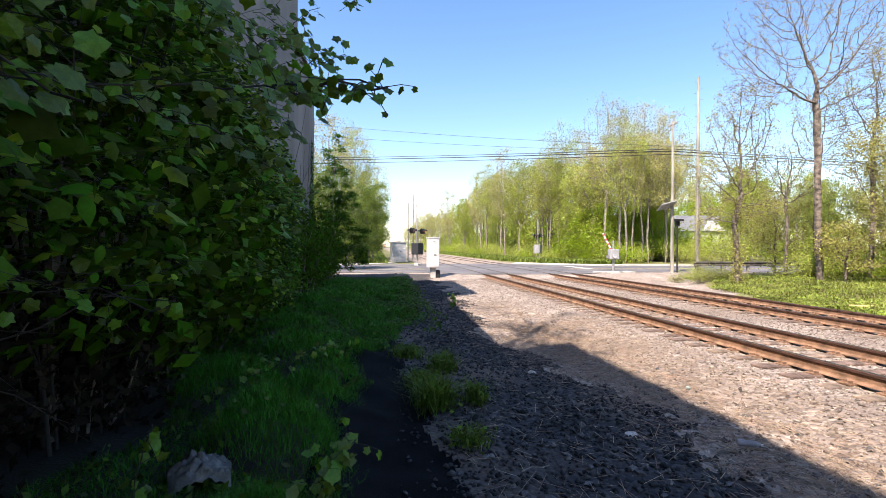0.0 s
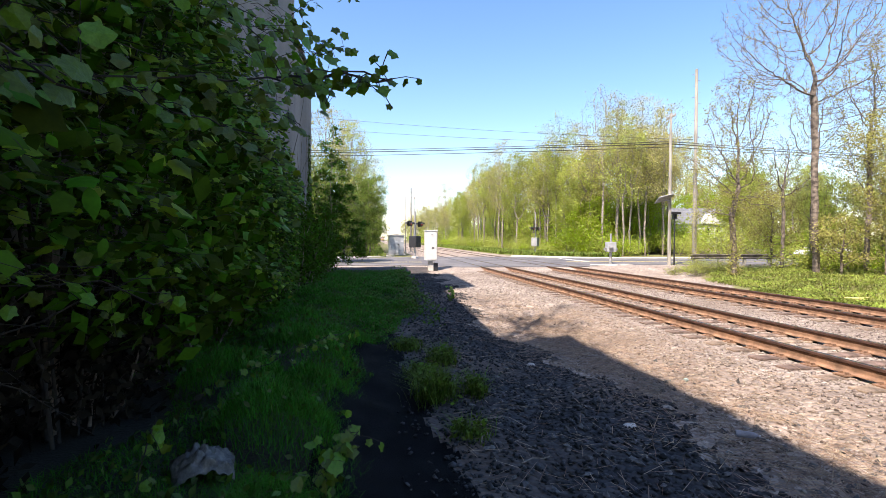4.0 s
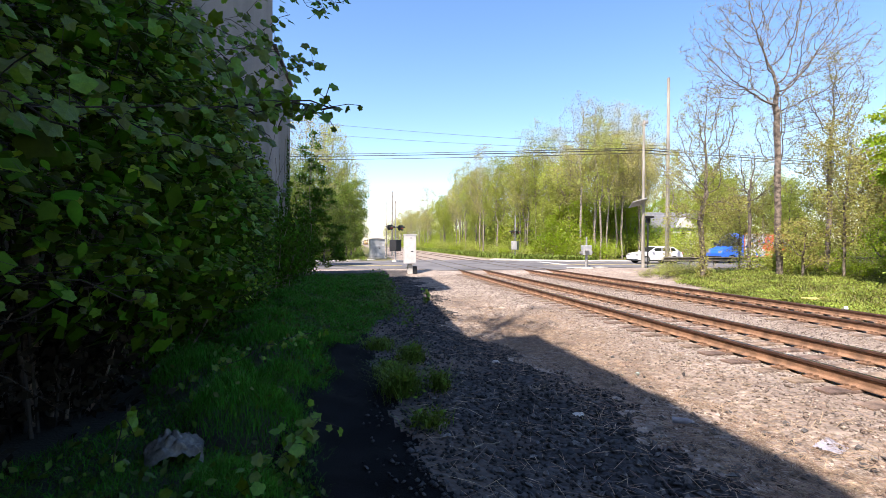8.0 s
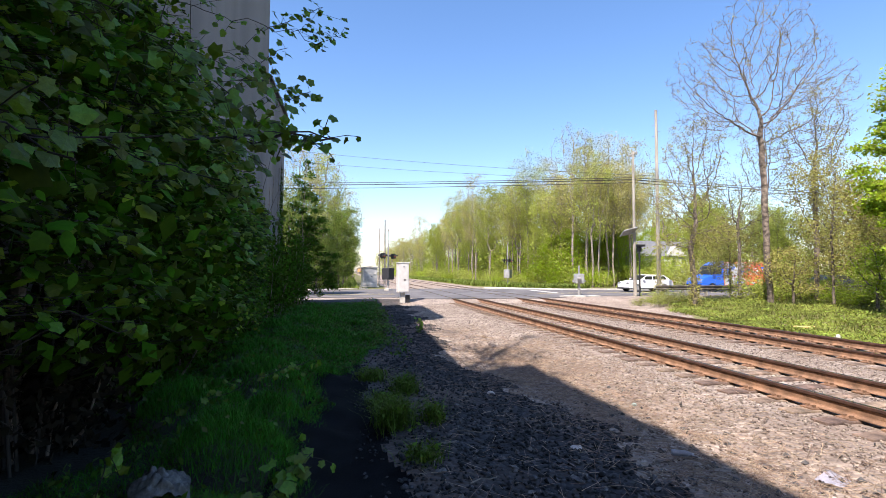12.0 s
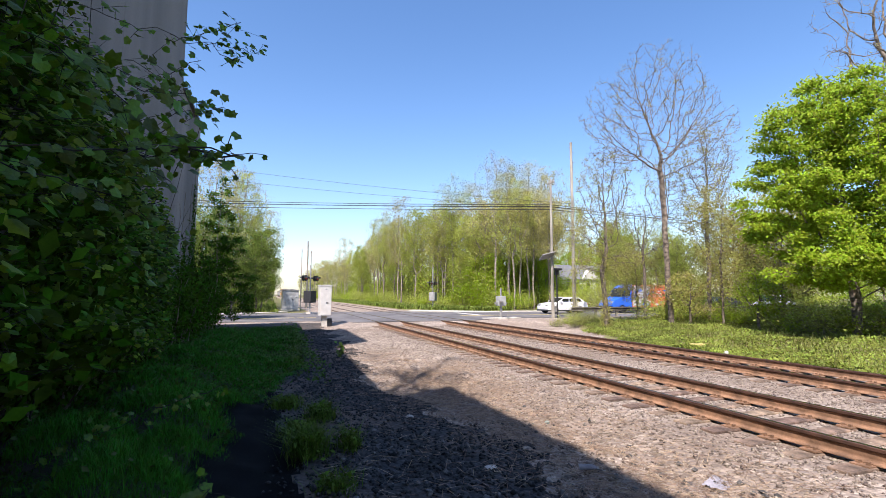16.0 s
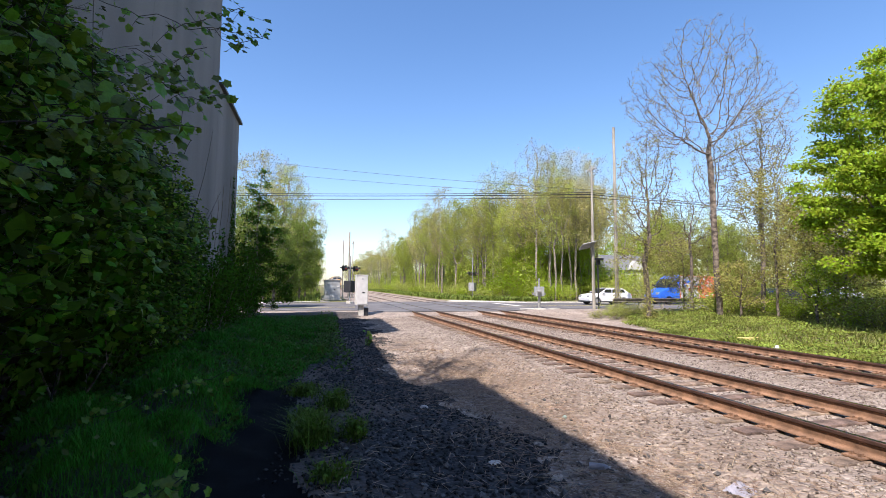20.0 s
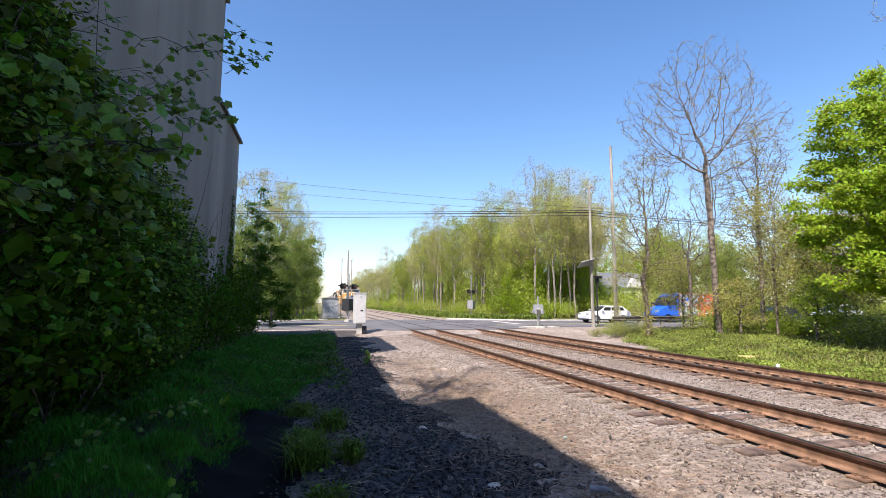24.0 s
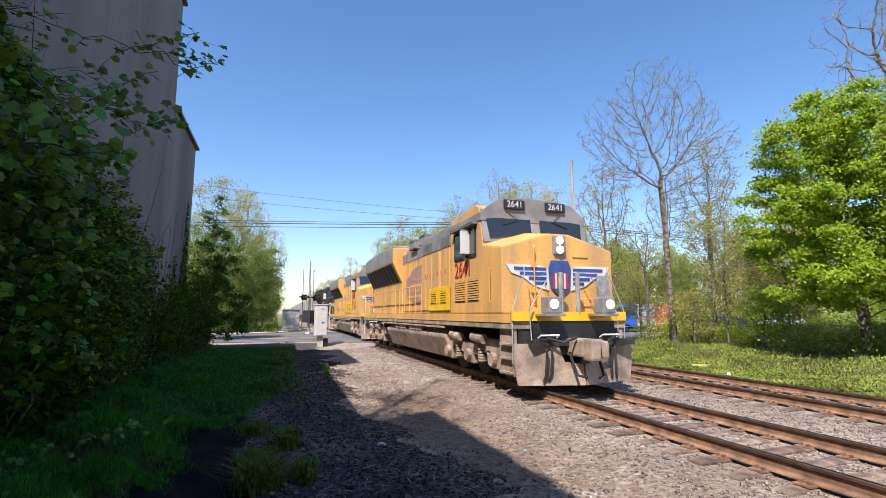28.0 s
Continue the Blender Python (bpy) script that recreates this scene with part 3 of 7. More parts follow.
def colonise(rnd, trunk, clouds, n, step, kill, reach, lift=0.12, wild=0.16, most=160):
    """Limbs that grow from a trunk towards points strewn through the crown: nodes, their parents, and how thick each is."""
    aims = []
    total = sum(c[6] for c in clouds)
    for cx, cy, cz, rx, ry, rz, share in clouds:
        m = max(3, int(n * share / total))
        d = rnd.normal(0, 1, (m, 3))
        d /= np.linalg.norm(d, axis=1)[:, None]
        d *= (rnd.random(m) ** 0.42)[:, None]
        aims.append(np.array((cx, cy, cz)) + d * np.array((rx, ry, rz)))
    aims = np.concatenate(aims)
    nodes, parent = [np.array(trunk[0], dtype=float)], [-1]
    for p, q in zip(trunk, trunk[1:]):
        p, q = np.array(p, dtype=float), np.array(q, dtype=float)
        k = max(1, int(np.linalg.norm(q - p) / (step * 1.5)))
        for i in range(k):
            nodes.append(p + (q - p) * (i + 1) / k + rnd.normal(0, 0.012, 3))
            parent.append(len(nodes) - 2)
    kids = [1] * len(nodes)
    pos = np.array(nodes)
    d = np.linalg.norm(aims[:, None] - pos[None], axis=2)
    near, dist = d.argmin(1), d.min(1)
    for _ in range(most):
        live = dist < reach
        if not live.any():
            break
        way = aims[live] - pos[near[live]]
        way /= np.linalg.norm(way, axis=1)[:, None] + 1e-9
        pull = np.zeros_like(pos)
        np.add.at(pull, near[live], way)
        grown = [g for g in np.unique(near[live]) if kids[g] < 4]
        if not grown:
            break
        fresh = []
        for g in grown:
            v = pull[g] / (np.linalg.norm(pull[g]) + 1e-9) + rnd.normal(0, wild, 3) + np.array((0, 0, lift))
            fresh.append(pos[g] + v / np.linalg.norm(v) * step)
            parent.append(int(g))
            kids[g] += 1
            kids.append(0)
        fresh = np.array(fresh)
        d = np.linalg.norm(aims[:, None] - fresh[None], axis=2)
        k = d.argmin(1)
        better = d.min(1) < dist
        near = np.where(better, len(pos) + k, near)
        dist = np.minimum(dist, d.min(1))
        pos = np.concatenate([pos, fresh])
        left = dist > kill
        aims, near, dist = aims[left], near[left], dist[left]
        if not len(aims):
            break
    ends = np.zeros(len(pos))
    has = np.zeros(len(pos), dtype=bool)
    has[[p for p in parent if p >= 0]] = True
    ends[~has] = 1
    for i in range(len(pos) - 1, 0, -1):
        ends[parent[i]] += ends[i]
    return pos, parent, ends


def crown_tree(name, place, seed, trunk, clouds, n, step, kill, reach, r, tip, bark, label, leaf=None, leaf_size=0.06, leaves=0, cloud=0.2, twigs=0, group="", sides=4, flat=0.7, clump=0.5, lift=0.12, hang=0.0, low=0.0):
    """A tree whose limbs fill the given crown clouds; r is the trunk's radius, tip that of the thinnest limbs."""
    rnd = np.random.default_rng(seed)
    pos, parent, ends = colonise(rnd, trunk, clouds, n, step, kill, reach, lift)
    rad = tip + (r - tip) * ((ends - 1) / max(1.0, ends[0] - 1)) ** 0.66
    segs = []
    for i in range(1, len(pos)):
        p = parent[i]
        segs.append((pos[p], pos[i], min(rad[p], rad[i] * 1.25), rad[i] * (0.45 if ends[i] == 1 and rad[i] <= tip * 1.01 else 1.0)))
    thin = np.where((ends < 7) & (pos[:, 2] > low))[0]
    for i in thin:
        for _ in range(twigs):
            d = pos[i] - pos[parent[i]]
            d = d / (np.linalg.norm(d) + 1e-9) + rnd.normal(0, 0.55, 3) + np.array((0, 0, 0.25))
            d /= np.linalg.norm(d)
            L = step * rnd.uniform(0.5, 1.3)
            m = pos[i] + d * L * 0.5
            e = m + (d + rnd.normal(0, 0.25, 3)) * L * 0.5
            segs += [(pos[i], m, tip * 0.75, tip * 0.55), (m, e, tip * 0.55, tip * 0.3)]
    t = thing(name, place, label, "tree", group)
    v, f = tubes(segs, sides)
    arrays("trunk", v, f, bark, t, smooth=True)
    if leaves:
        w = rnd.random(len(thin)) ** (1 + 3 * clump)
        at = rnd.choice(len(thin), leaves, p=w / w.sum())
        c = pos[thin[at]] + rnd.normal(0, cloud, (leaves, 3)) * np.array((1, 1, flat)) - np.array((0, 0, hang))
        v, f = leaf_quads(rnd, c, leaf_size)
        arrays("crown", v, f, leaf, t)
    return t


# the bare tree across the tracks and its neighbours
crown_tree("tree", pose(21.0, 21.0, gz(21, 21) - 0.1), 5, [(0, 0, 0), (-0.15, 0, 3.5), (-0.1, 0.1, 7.0), (-0.35, 0, 9.2)],
           [(-0.2, 0, 12.6, 3.0, 3.4, 3.9, 5), (-3.0, 0.4, 11.4, 2.4, 2.2, 2.6, 3), (2.6, -0.2, 11.2, 2.4, 2.4, 3.0, 3), (3.4, 0.5, 8.4, 1.9, 1.8, 1.0, 1.3), (-3.4, -0.5, 9.0, 1.9, 1.6, 0.9, 1.3)],
           1900, 0.24, 0.36, 3.4, 0.17, 0.0095, BARK, "tall nearly bare tree with small spring buds on the grass verge", LEAFBUD, 0.034, 6500, 0.12, 2, sides=3, clump=0.2)
crown_tree("tree", pose(17.7, 22.4, gz(17.7, 22.4) - 0.1), 11, [(0, 0, 0), (0.1, 0.1, 1.6), (-0.15, 0, 3.2), (0.1, -0.1, 4.6)],
           [(0.2, 0, 8.0, 1.7, 1.8, 2.6, 4), (-0.6, 0.2, 6.0, 2.2, 2.0, 1.6, 3), (0.8, -0.4, 4.2, 1.7, 1.7, 1.1, 1.4), (-1.2, 0.3, 3.7, 1.2, 1.2, 0.8, 0.8)],
           1300, 0.2, 0.32, 2.2, 0.16, 0.009, BARK, "gnarled half-bare tree with ivy on its trunk", LEAFBUD, 0.042, 7500, 0.16, 2, sides=3, clump=0.6)
crown_tree("tree", pose(21.9, 24.0, gz(21.9, 24) - 0.1), 23, [(0, 0, 0), (0.1, 0, 2.4), (0.0, 0, 4.6)],
           [(0, 0, 6.2, 1.6, 1.6, 1.7, 3), (0.4, 0, 4.8, 1.8, 1.6, 0.7, 1)],
           500, 0.22, 0.36, 2.2, 0.1, 0.009, BARK, "thin young tree with sparse leaves", LEAFBUD, 0.04, 1200, 0.12, 2, sides=3)
crown_tree("tree", pose(25.5, 22.5, gz(25, 22) - 0.1), 29, [(0, 0, 0), (0.2, 0, 4), (0.1, 0, 7)],
           [(0.2, 0, 9.8, 1.9, 1.9, 3.4, 3), (-0.3, 0, 6.6, 2.2, 2.0, 1.4, 1.2)],
           900, 0.27, 0.42, 2.6, 0.14, 0.01, BARK, "slender budding tree with yellowish leaves", LEAFBUD, 0.045, 6000, 0.2, 2, sides=3)
crown_tree("tree", pose(23.4, 23.6, gz(23, 23) - 0.1), 30, [(0, 0, 0), (-0.1, 0, 3), (0.1, 0, 6)],
           [(0, 0, 8.6, 1.4, 1.4, 2.6, 3)],
           450, 0.27, 0.42, 2.6, 0.09, 0.009, BARK, "slim pale budding tree behind the bare tree", LEAFBUD, 0.04, 2200, 0.16, 2, sides=3)
for k, (x, y, h, rx, lf, lv, lab) in enumerate(((22.5, 19.0, 8.4, 1.9, LEAFBUD, 7000, "dark-trunked olive-leaved tree on the verge"), (25.6, 18.0, 7.4, 2.2, LEAFBUD, 9000, "olive-leaved tree on the verge"), (28.5, 20.5, 8.6, 2.4, LEAFBUD, 9000, "yellowish budding tree on the verge"),
                                            (23.5, 26.5, 5.4, 1.9, LEAFBUD, 6000, "thin understorey tree with airy spring leaves"), (26.5, 26.0, 6.4, 2.0, LEAFMID, 7000, "thin understorey tree with airy spring leaves"),
                                            (29.5, 25.0, 7.0, 2.2, LEAFBUD, 8000, "thin understorey tree with airy spring leaves"), (31.5, 22.0, 7.0, 2.2, LEAFMID, 8000, "thin understorey tree with airy spring leaves"),
                                            (21.4, 16.2, 3.2, 1.2, LEAFLIME, 2200, "thin understorey tree with airy spring leaves"), (35.0, 24.0, 8.0, 2.4, LEAFBUD, 7000, "thin understorey tree with airy spring leaves"),
                                            (38.0, 20.0, 8.0, 2.4, LEAFMID, 7000, "thin understorey tree with airy spring leaves"), (21.5, 20.2, 3.0, 1.2, LEAFBUD, 2600, "small yellow-green understorey tree"))):
    crown_tree("tree", pose(x, y, gz(x, y) - 0.1), 700 + k, [(0, 0, 0), (0.1, 0.05, h * 0.2), (0.0, 0, h * 0.4)],
               [(0, 0, h * 0.66, rx, rx, h * 0.34, 3), (0.4, -0.3, h * 0.36, rx * 0.9, rx * 0.9, h * 0.18, 1)],
               420, 0.25, 0.42, 2.4, 0.07, 0.008, BARK, lab, lf, 0.05, int(lv * 1.25), 0.24, 1, "understorey trees on the verge", clump=0.6)
crown_tree("tree", pose(21.6, 12.3, gz(21.6, 12.3) - 0.1), 37, [(0, 0, 0), (0.1, 0, 1.5), (-0.1, 0.1, 3.0), (0.1, 0, 4.4)],
           [(0.2, 0, 7.9, 3.5, 3.6, 3.1, 5), (-1.3, 0.2, 5.4, 3.1, 3.2, 2.4, 4), (1.6, 0, 5.0, 3.2, 3.2, 2.4, 3), (-1.8, -0.6, 3.0, 2.7, 2.7, 1.3, 2.2), (-1.2, -2.2, 3.2, 2.4, 2.2, 1.2, 1.5), (1.0, -1.6, 2.6, 2.8, 2.8, 1.1, 1.2)],
           1800, 0.28, 0.48, 3.2, 0.22, 0.01, BARK, "broad maple in bright lime-green spring leaf", LEAFLIME, 0.07, 105000, 0.22, 0, flat=0.45, clump=0.55, low=0.7)
crown_tree("tree", pose(26.6, 9.4, gz(26, 9) - 0.1), 39, [(0, 0, 0), (0.1, 0, 1.5), (-0.1, 0.1, 3.2), (0.1, 0, 5.0)],
           [(0, 0, 7.4, 4.0, 4.0, 3.4, 4), (-1.2, 0, 4.6, 3.6, 3.6, 2.4, 3), (0, 0, 2.6, 3.2, 3.2, 1.2, 1)],
           1100, 0.36, 0.62, 3.6, 0.22, 0.011, BARK, "second bright green maple behind the first", LEAFLIME, 0.095, 44000, 0.32, 0, flat=0.45, clump=0.5, low=0.8)
crown_tree("tree", pose(31.6, 14.9, gz(32, 14) - 0.1), 41, [(0, 0, 0), (0.2, 0, 6), (-0.1, 0, 11)],
           [(0, 0, 16.5, 4.2, 4.2, 4.6, 3), (-2.2, 0, 13.5, 3.2, 3.0, 2.2, 1.5)],
           900, 0.36, 0.6, 3.8, 0.34, 0.014, BARK, "tall bare tree standing behind the maple", LEAFBUD, 0.05, 900, 0.16, 1)
crown_tree("tree", pose(31.5, 60, 0.6), 43, [(0, 0, 0), (0.2, 0, 6), (0, 0, 9.5)],
           [(0.3, 0, 15.2, 3.3, 3.3, 4.4, 3), (-1.4, 0, 12.2, 2.4, 2.4, 2.4, 1)],
           800, 0.42, 0.7, 3.8, 0.25, 0.018, BARKPALE, "tall airy tree rising over the woods", LEAFMID, 0.075, 6500, 0.32, 2, sides=3, clump=0.3)
crown_tree("tree", pose(-3.2, 58, 0.2), 47, [(0, 0, 0), (0.2, 0, 3), (0, 0, 6)],
           [(0, 0, 11.2, 2.9, 3.0, 4.4, 3), (-0.8, 0, 7.0, 2.8, 2.8, 2.6, 1.5)],
           800, 0.42, 0.7, 3.4, 0.2, 0.017, BARKPALE, "tall feathery tree rising over the roadside trees", LEAFMID, 0.075, 13000, 0.32, 2, sides=3, clump=0.3)

# woods: a few trees of each kind, then copies
WOODS = []
for i, (h, leaf, lv, size, rx, base, lab) in enumerate((
        (16.5, LEAFMID, 5600, 0.088, 3.0, 0.30, "tall woodland tree with thin fresh green leaves"),
        (17.0, LEAFOLIVE, 4600, 0.085, 3.1, 0.34, "tall woodland tree with olive buds and bare limbs"),
        (13.5, LEAFMID, 8000, 0.1, 3.1, 0.22, "leafy green woodland tree"),
        (17.0, LEAFOLIVE, 1900, 0.08, 2.9, 0.36, "mostly bare woodland tree with pale trunk"),
        (9.0, LEAFLIME, 7000, 0.1, 2.7, 0.10, "low bright green leafy tree"),
        (15.5, LEAFOLIVE, 3000, 0.085, 2.5, 0.40, "slim woodland tree with a high olive crown"))):
    z0 = h * base
    WOODS.append(crown_tree("tree", pose(30 + 5 * i, 62 + 3 * i, 0.6), 100 + i, [(0, 0, 0), (0.15, 0, z0 * 0.5), (-0.1, 0.1, z0 + 0.1 * h)],
                            [(0, 0, (h + z0) / 2 + 0.08 * h, rx, rx, (h - z0) / 2 - 0.05 * h, 3), (0.5, -0.4, z0 + 0.18 * h, rx * 0.85, rx * 0.85, 0.14 * h, 1)],
                            330, 0.5, 0.85, 3.8, 0.14, 0.019, BARKPALE, lab, leaf, size, lv, 0.4, 1 if i in (1, 3, 5) else 0, "woods along the railway", sides=3, clump=0.35))
SHRUBS = [bush_mesh(60 + i, 2.6, 2.2, 1500, 0.075, (LEAFLIME, LEAFMID, LEAFMID)[i], "bush", "fresh green bush at the edge of the woods",
                    pose(26 + 3 * i, 52 + i, 0.2), "bushes along the woods") for i in range(3)]


def brush_mesh(seed, w, h, stems, leaves, leaf, label, place):
    """A tangle of thin bare stems with few leaves."""
    rnd = np.random.default_rng(seed)
    t = thing("brush", place, label, "brush", "brush under the trees")
    segs, ends = [], []
    for i in range(stems):
        a = rnd.uniform(0, 2 * math.pi)
        p = np.array((rnd.normal(0, w * 0.3), rnd.normal(0, w * 0.3), 0.0))
        d = np.array((math.cos(a) * 0.5, math.sin(a) * 0.5, 1.0))
        L = h * rnd.uniform(0.5, 1.1)
        for j in range(5):
            q = p + d * L / 5
            segs.append((p, q, 0.009 * (1 - j / 6), 0.009 * (1 - (j + 1) / 6)))
            if j > 1:
                e = q + rnd.normal(0, 0.22, 3) + np.array((0, 0, 0.1))
                segs.append((q, e, 0.004, 0.002))
                ends += [e, q]
            p = q
            d = d + np.array((rnd.normal(0, 0.2), rnd.normal(0, 0.2), -0.16))
    v, f = tubes(segs, 3)
    tagged(arrays("branchwork", v, f, BARK, t, smooth=True), kind="stuff")
    ends = np.array(ends)
    c = ends[rnd.integers(0, len(ends), leaves)] + rnd.normal(0, 0.16, (leaves, 3))
    c[:, 2] = np.abs(c[:, 2])
    v, f = leaf_quads(rnd, c, 0.045)
    arrays("crown", v, f, leaf, t)
    return t


BRUSH = [brush_mesh(81, 1.5, 1.5, 70, 1500, LEAFMID, "tangled brown brush with sparse green leaves", pose(24, 16, gz(24, 16) - 0.1)),
         brush_mesh(82, 1.7, 1.2, 80, 2600, LEAFLIME, "low brush of brown stems and fresh green leaves", pose(26, 14, gz(26, 14) - 0.1))]


def scatter_woods():
    rnd = random.Random(3)
    spots = []
    for i in range(150):
        y = 50 + 330 * (i / 150) ** 1.9
        spots.append((19.5 + rnd.uniform(0, 16) * (0.5 + 0.5 * rnd.random()) + max(0, 62 - y) * 0.55, y + rnd.uniform(-2, 2), rnd.choice((0, 1, 2, 1, 5, 3, 3, 5, 1)), rnd.uniform(0.78, 1.1)))
    for i in range(80):
        spots.append((34 + i * 1.1 + rnd.uniform(-1, 1), 50 + rnd.uniform(0, 22), rnd.choice((0, 2, 2, 4, 4, 1)), rnd.uniform(0.65, 0.95)))
    for i in range(56):
        y = 51 + 330 * (i / 56) ** 1.6
        spots.append((0.2 - rnd.uniform(0, 8) - max(0, 66 - y) * 0.12, y, rnd.choice((0, 2, 2, 4, 0, 1, 3)), rnd.uniform(0.55, 0.9)))
    spots += [(27, 54, 4, 1.05), (29.5, 55, 4, 1.2), (31.5, 53, 4, 1.0), (33, 57, 4, 1.15), (24.5, 56, 4, 0.95), (22.5, 57, 2, 0.6), (28, 58, 2, 0.75)]
    for i in range(60):
        spots.append((26 + rnd.uniform(0, 90), 80 + rnd.uniform(0, 90), rnd.choice((2, 4, 0)), rnd.uniform(0.9, 1.3)))
    for i in range(12):
        spots.append((-6 - i * 2.2, 46 + rnd.uniform(0, 6), rnd.choice((2, 0, 4)), rnd.uniform(0.6, 0.85)))
    for x, y, k, s in spots:
        if 0.64 < (x - 0.44) / y < 0.77 and y < 72:
            continue
        if k == 4 and x > 0 and y < 62:
            s *= 0.8
        c = copy_thing(WOODS[k], pose(x, y, gz(x, y) - 0.1, 0, 0, rnd.uniform(0, 360)))
        c.scale = (s, s, s * rnd.uniform(0.9, 1.1))
    for i in range(120):
        y = 49 + 200 * (i / 120) ** 1.5
        side = rnd.random()
        x = 18.6 + rnd.uniform(0, 3.5) + max(0, 60 - y) * 0.5 if side < 0.72 else -2.3 - rnd.uniform(0, 4)
        c = copy_thing(SHRUBS[rnd.randrange(3)], pose(x, y, gz(x, y) - 0.1, 0, 0, rnd.uniform(0, 360)))
        s = rnd.uniform(0.5, 1.2)
        c.scale = (s, s, s)
    for i in range(26):
        x = 33 + i * 1.7
        c = copy_thing(SHRUBS[rnd.randrange(3)], pose(x, 46.5 + rnd.uniform(-1, 3), 0, 0, 0, rnd.uniform(0, 360)))
        s = rnd.uniform(0.8, 1.6)
        c.scale = (s, s, s)
    for i in range(70):
        x, y = 24 + rnd.uniform(0, 46), 60 + rnd.uniform(0, 50)
        if 0.62 < x / y < 0.80 and y < 74:
            continue
        c = copy_thing(SHRUBS[rnd.randrange(3)], pose(x, y, gz(x, y) - 0.1, 0, 0, rnd.uniform(0, 360)))
        s = rnd.uniform(1.6, 3.0)
        c.scale = (s, s, s)
    for i in range(22):
        x = 23 + 0.75 * i + rnd.uniform(-0.5, 0.5)
        c = copy_thing(SHRUBS[rnd.randrange(2)], pose(x, 55.5 + rnd.uniform(-2.5, 4), 0.2, 0, 0, rnd.uniform(0, 360)))
        s = rnd.uniform(1.1, 2.0)
        c.scale = (s, s, s)
    for i in range(110):
        y = 75 + 300 * rnd.random() ** 1.3
        x = 25 + rnd.uniform(0, 12) if i % 4 else -3.5 - rnd.uniform(0, 7)
        c = copy_thing(SHRUBS[rnd.randrange(3)], pose(x, y, gz(x, y) - 0.2, 0, 0, rnd.uniform(0, 360)))
        s = rnd.uniform(1.6, 2.8)
        c.scale = (s, s, s)
    for i in range(54):
        y = rnd.uniform(8.5, 18) if i % 3 else rnd.uniform(18, 27)
        x = 19.6 + 0.4 * max(0, y - 10) + 8 * rnd.random() ** 1.2
        c = copy_thing(BRUSH[i % 2], pose(x, y, gz(x, y) - 0.1, 0, 0, rnd.uniform(0, 360)))
        s = rnd.uniform(0.6, 1.25)
        c.scale = (s, s, s * rnd.uniform(0.6, 1.0))
    for x, y, s in ((17.0, 24.3, 0.6), (17.9, 25.2, 0.7), (18.6, 24.4, 0.55), (16.6, 25.6, 0.45)):
        c = copy_thing(BRUSH[0], pose(x, y, gz(x, y) - 0.08, 0, 0, 80 * x))
        c.scale = (s, s, s)
    for i in range(26):
        x, y = 22.5 + rnd.uniform(0, 26), 19 + rnd.uniform(-8, 8)
        c = copy_thing(SHRUBS[rnd.choice((0, 1, 2))], pose(x, y, gz(x, y) - 0.15, 0, 0, rnd.uniform(0, 360)))
        s = rnd.uniform(0.5, 1.0)
        c.scale = (s, s, s * 0.8)


scatter_woods()
# the dark-leaved sapling and trees past the building's end
crown_tree("tree", pose(-2.7, 26.3, -0.3), 51, [(0, 0, 0), (0.1, 0, 2), (0.0, 0, 4.5), (0.1, 0, 7.0)],
           [(0.1, 0, 5.0, 0.9, 0.9, 3.4, 3), (0.5, 0, 3.2, 1.4, 1.3, 2.2, 3), (0.9, 0.3, 1.8, 1.3, 1.2, 1.3, 1.5)], 560, 0.24, 0.34, 1.7, 0.06, 0.007, BARK, "slender dark-leaved sapling by the building corner", LEAFDARK, 0.055, 10000, 0.13, 1, clump=0.7, lift=0.4)
crown_tree("tree", pose(-4.4, 34.5, -0.1), 53, [(0, 0, 0), (0.1, 0, 1.5), (0.0, 0, 3)],
           [(0, 0, 5.4, 2.4, 2.4, 2.4, 3), (0.6, 0, 2.8, 2.4, 2.4, 1.6, 2)], 500, 0.3, 0.5, 2.4, 0.12, 0.009, BARK, "leafy tree between the building and the road", LEAFDEEP, 0.055, 17000, 0.22, 0, clump=0.6)
crown_tree("tree", pose(-2.7, 36.0, -0.1), 57, [(0, 0, 0), (0.1, 0, 1), (0.0, 0, 2)],
           [(0, 0, 4.0, 1.7, 1.7, 1.9, 3), (0.3, 0, 2.0, 2.0, 2.0, 1.2, 2)], 400, 0.3, 0.5, 2.4, 0.1, 0.009, BARK, "small leafy tree at the roadside", LEAFDEEP, 0.055, 13000, 0.2, 0, clump=0.6)
for k, (x, y, h) in enumerate(((-1.4, 48.0, 8.8), (-4.4, 45.5, 9.5), (-1.0, 53.5, 8.6))):
    crown_tree("tree", pose(x, y, -0.1), 60 + k, [(0, 0, 0), (0.1, 0, 1), (0.0, 0, h * 0.35)],
               [(0, 0, h * 0.66, 2.2, 2.2, h * 0.34, 3), (0.1, 0, h * 0.32, 2.1, 2.1, h * 0.24, 2)], 380, 0.34, 0.56, 2.8, 0.1, 0.012, BARK, "leafy mid-green tree beyond the road", LEAFDEEP, 0.07, 12000, 0.26, 0, clump=0.5)


# ---- the thicket beside the path ----
LOBES = [(0, -0.46), (0.22, -0.5), (0.46, -0.34), (0.46, -0.06), (0.6, 0.16), (0.42, 0.3), (0.24, 0.46), (0, 0.74), (-0.24, 0.46), (-0.42, 0.3), (-0.6, 0.16), (-0.46, -0.06), (-0.46, -0.34), (-0.22, -0.5)]


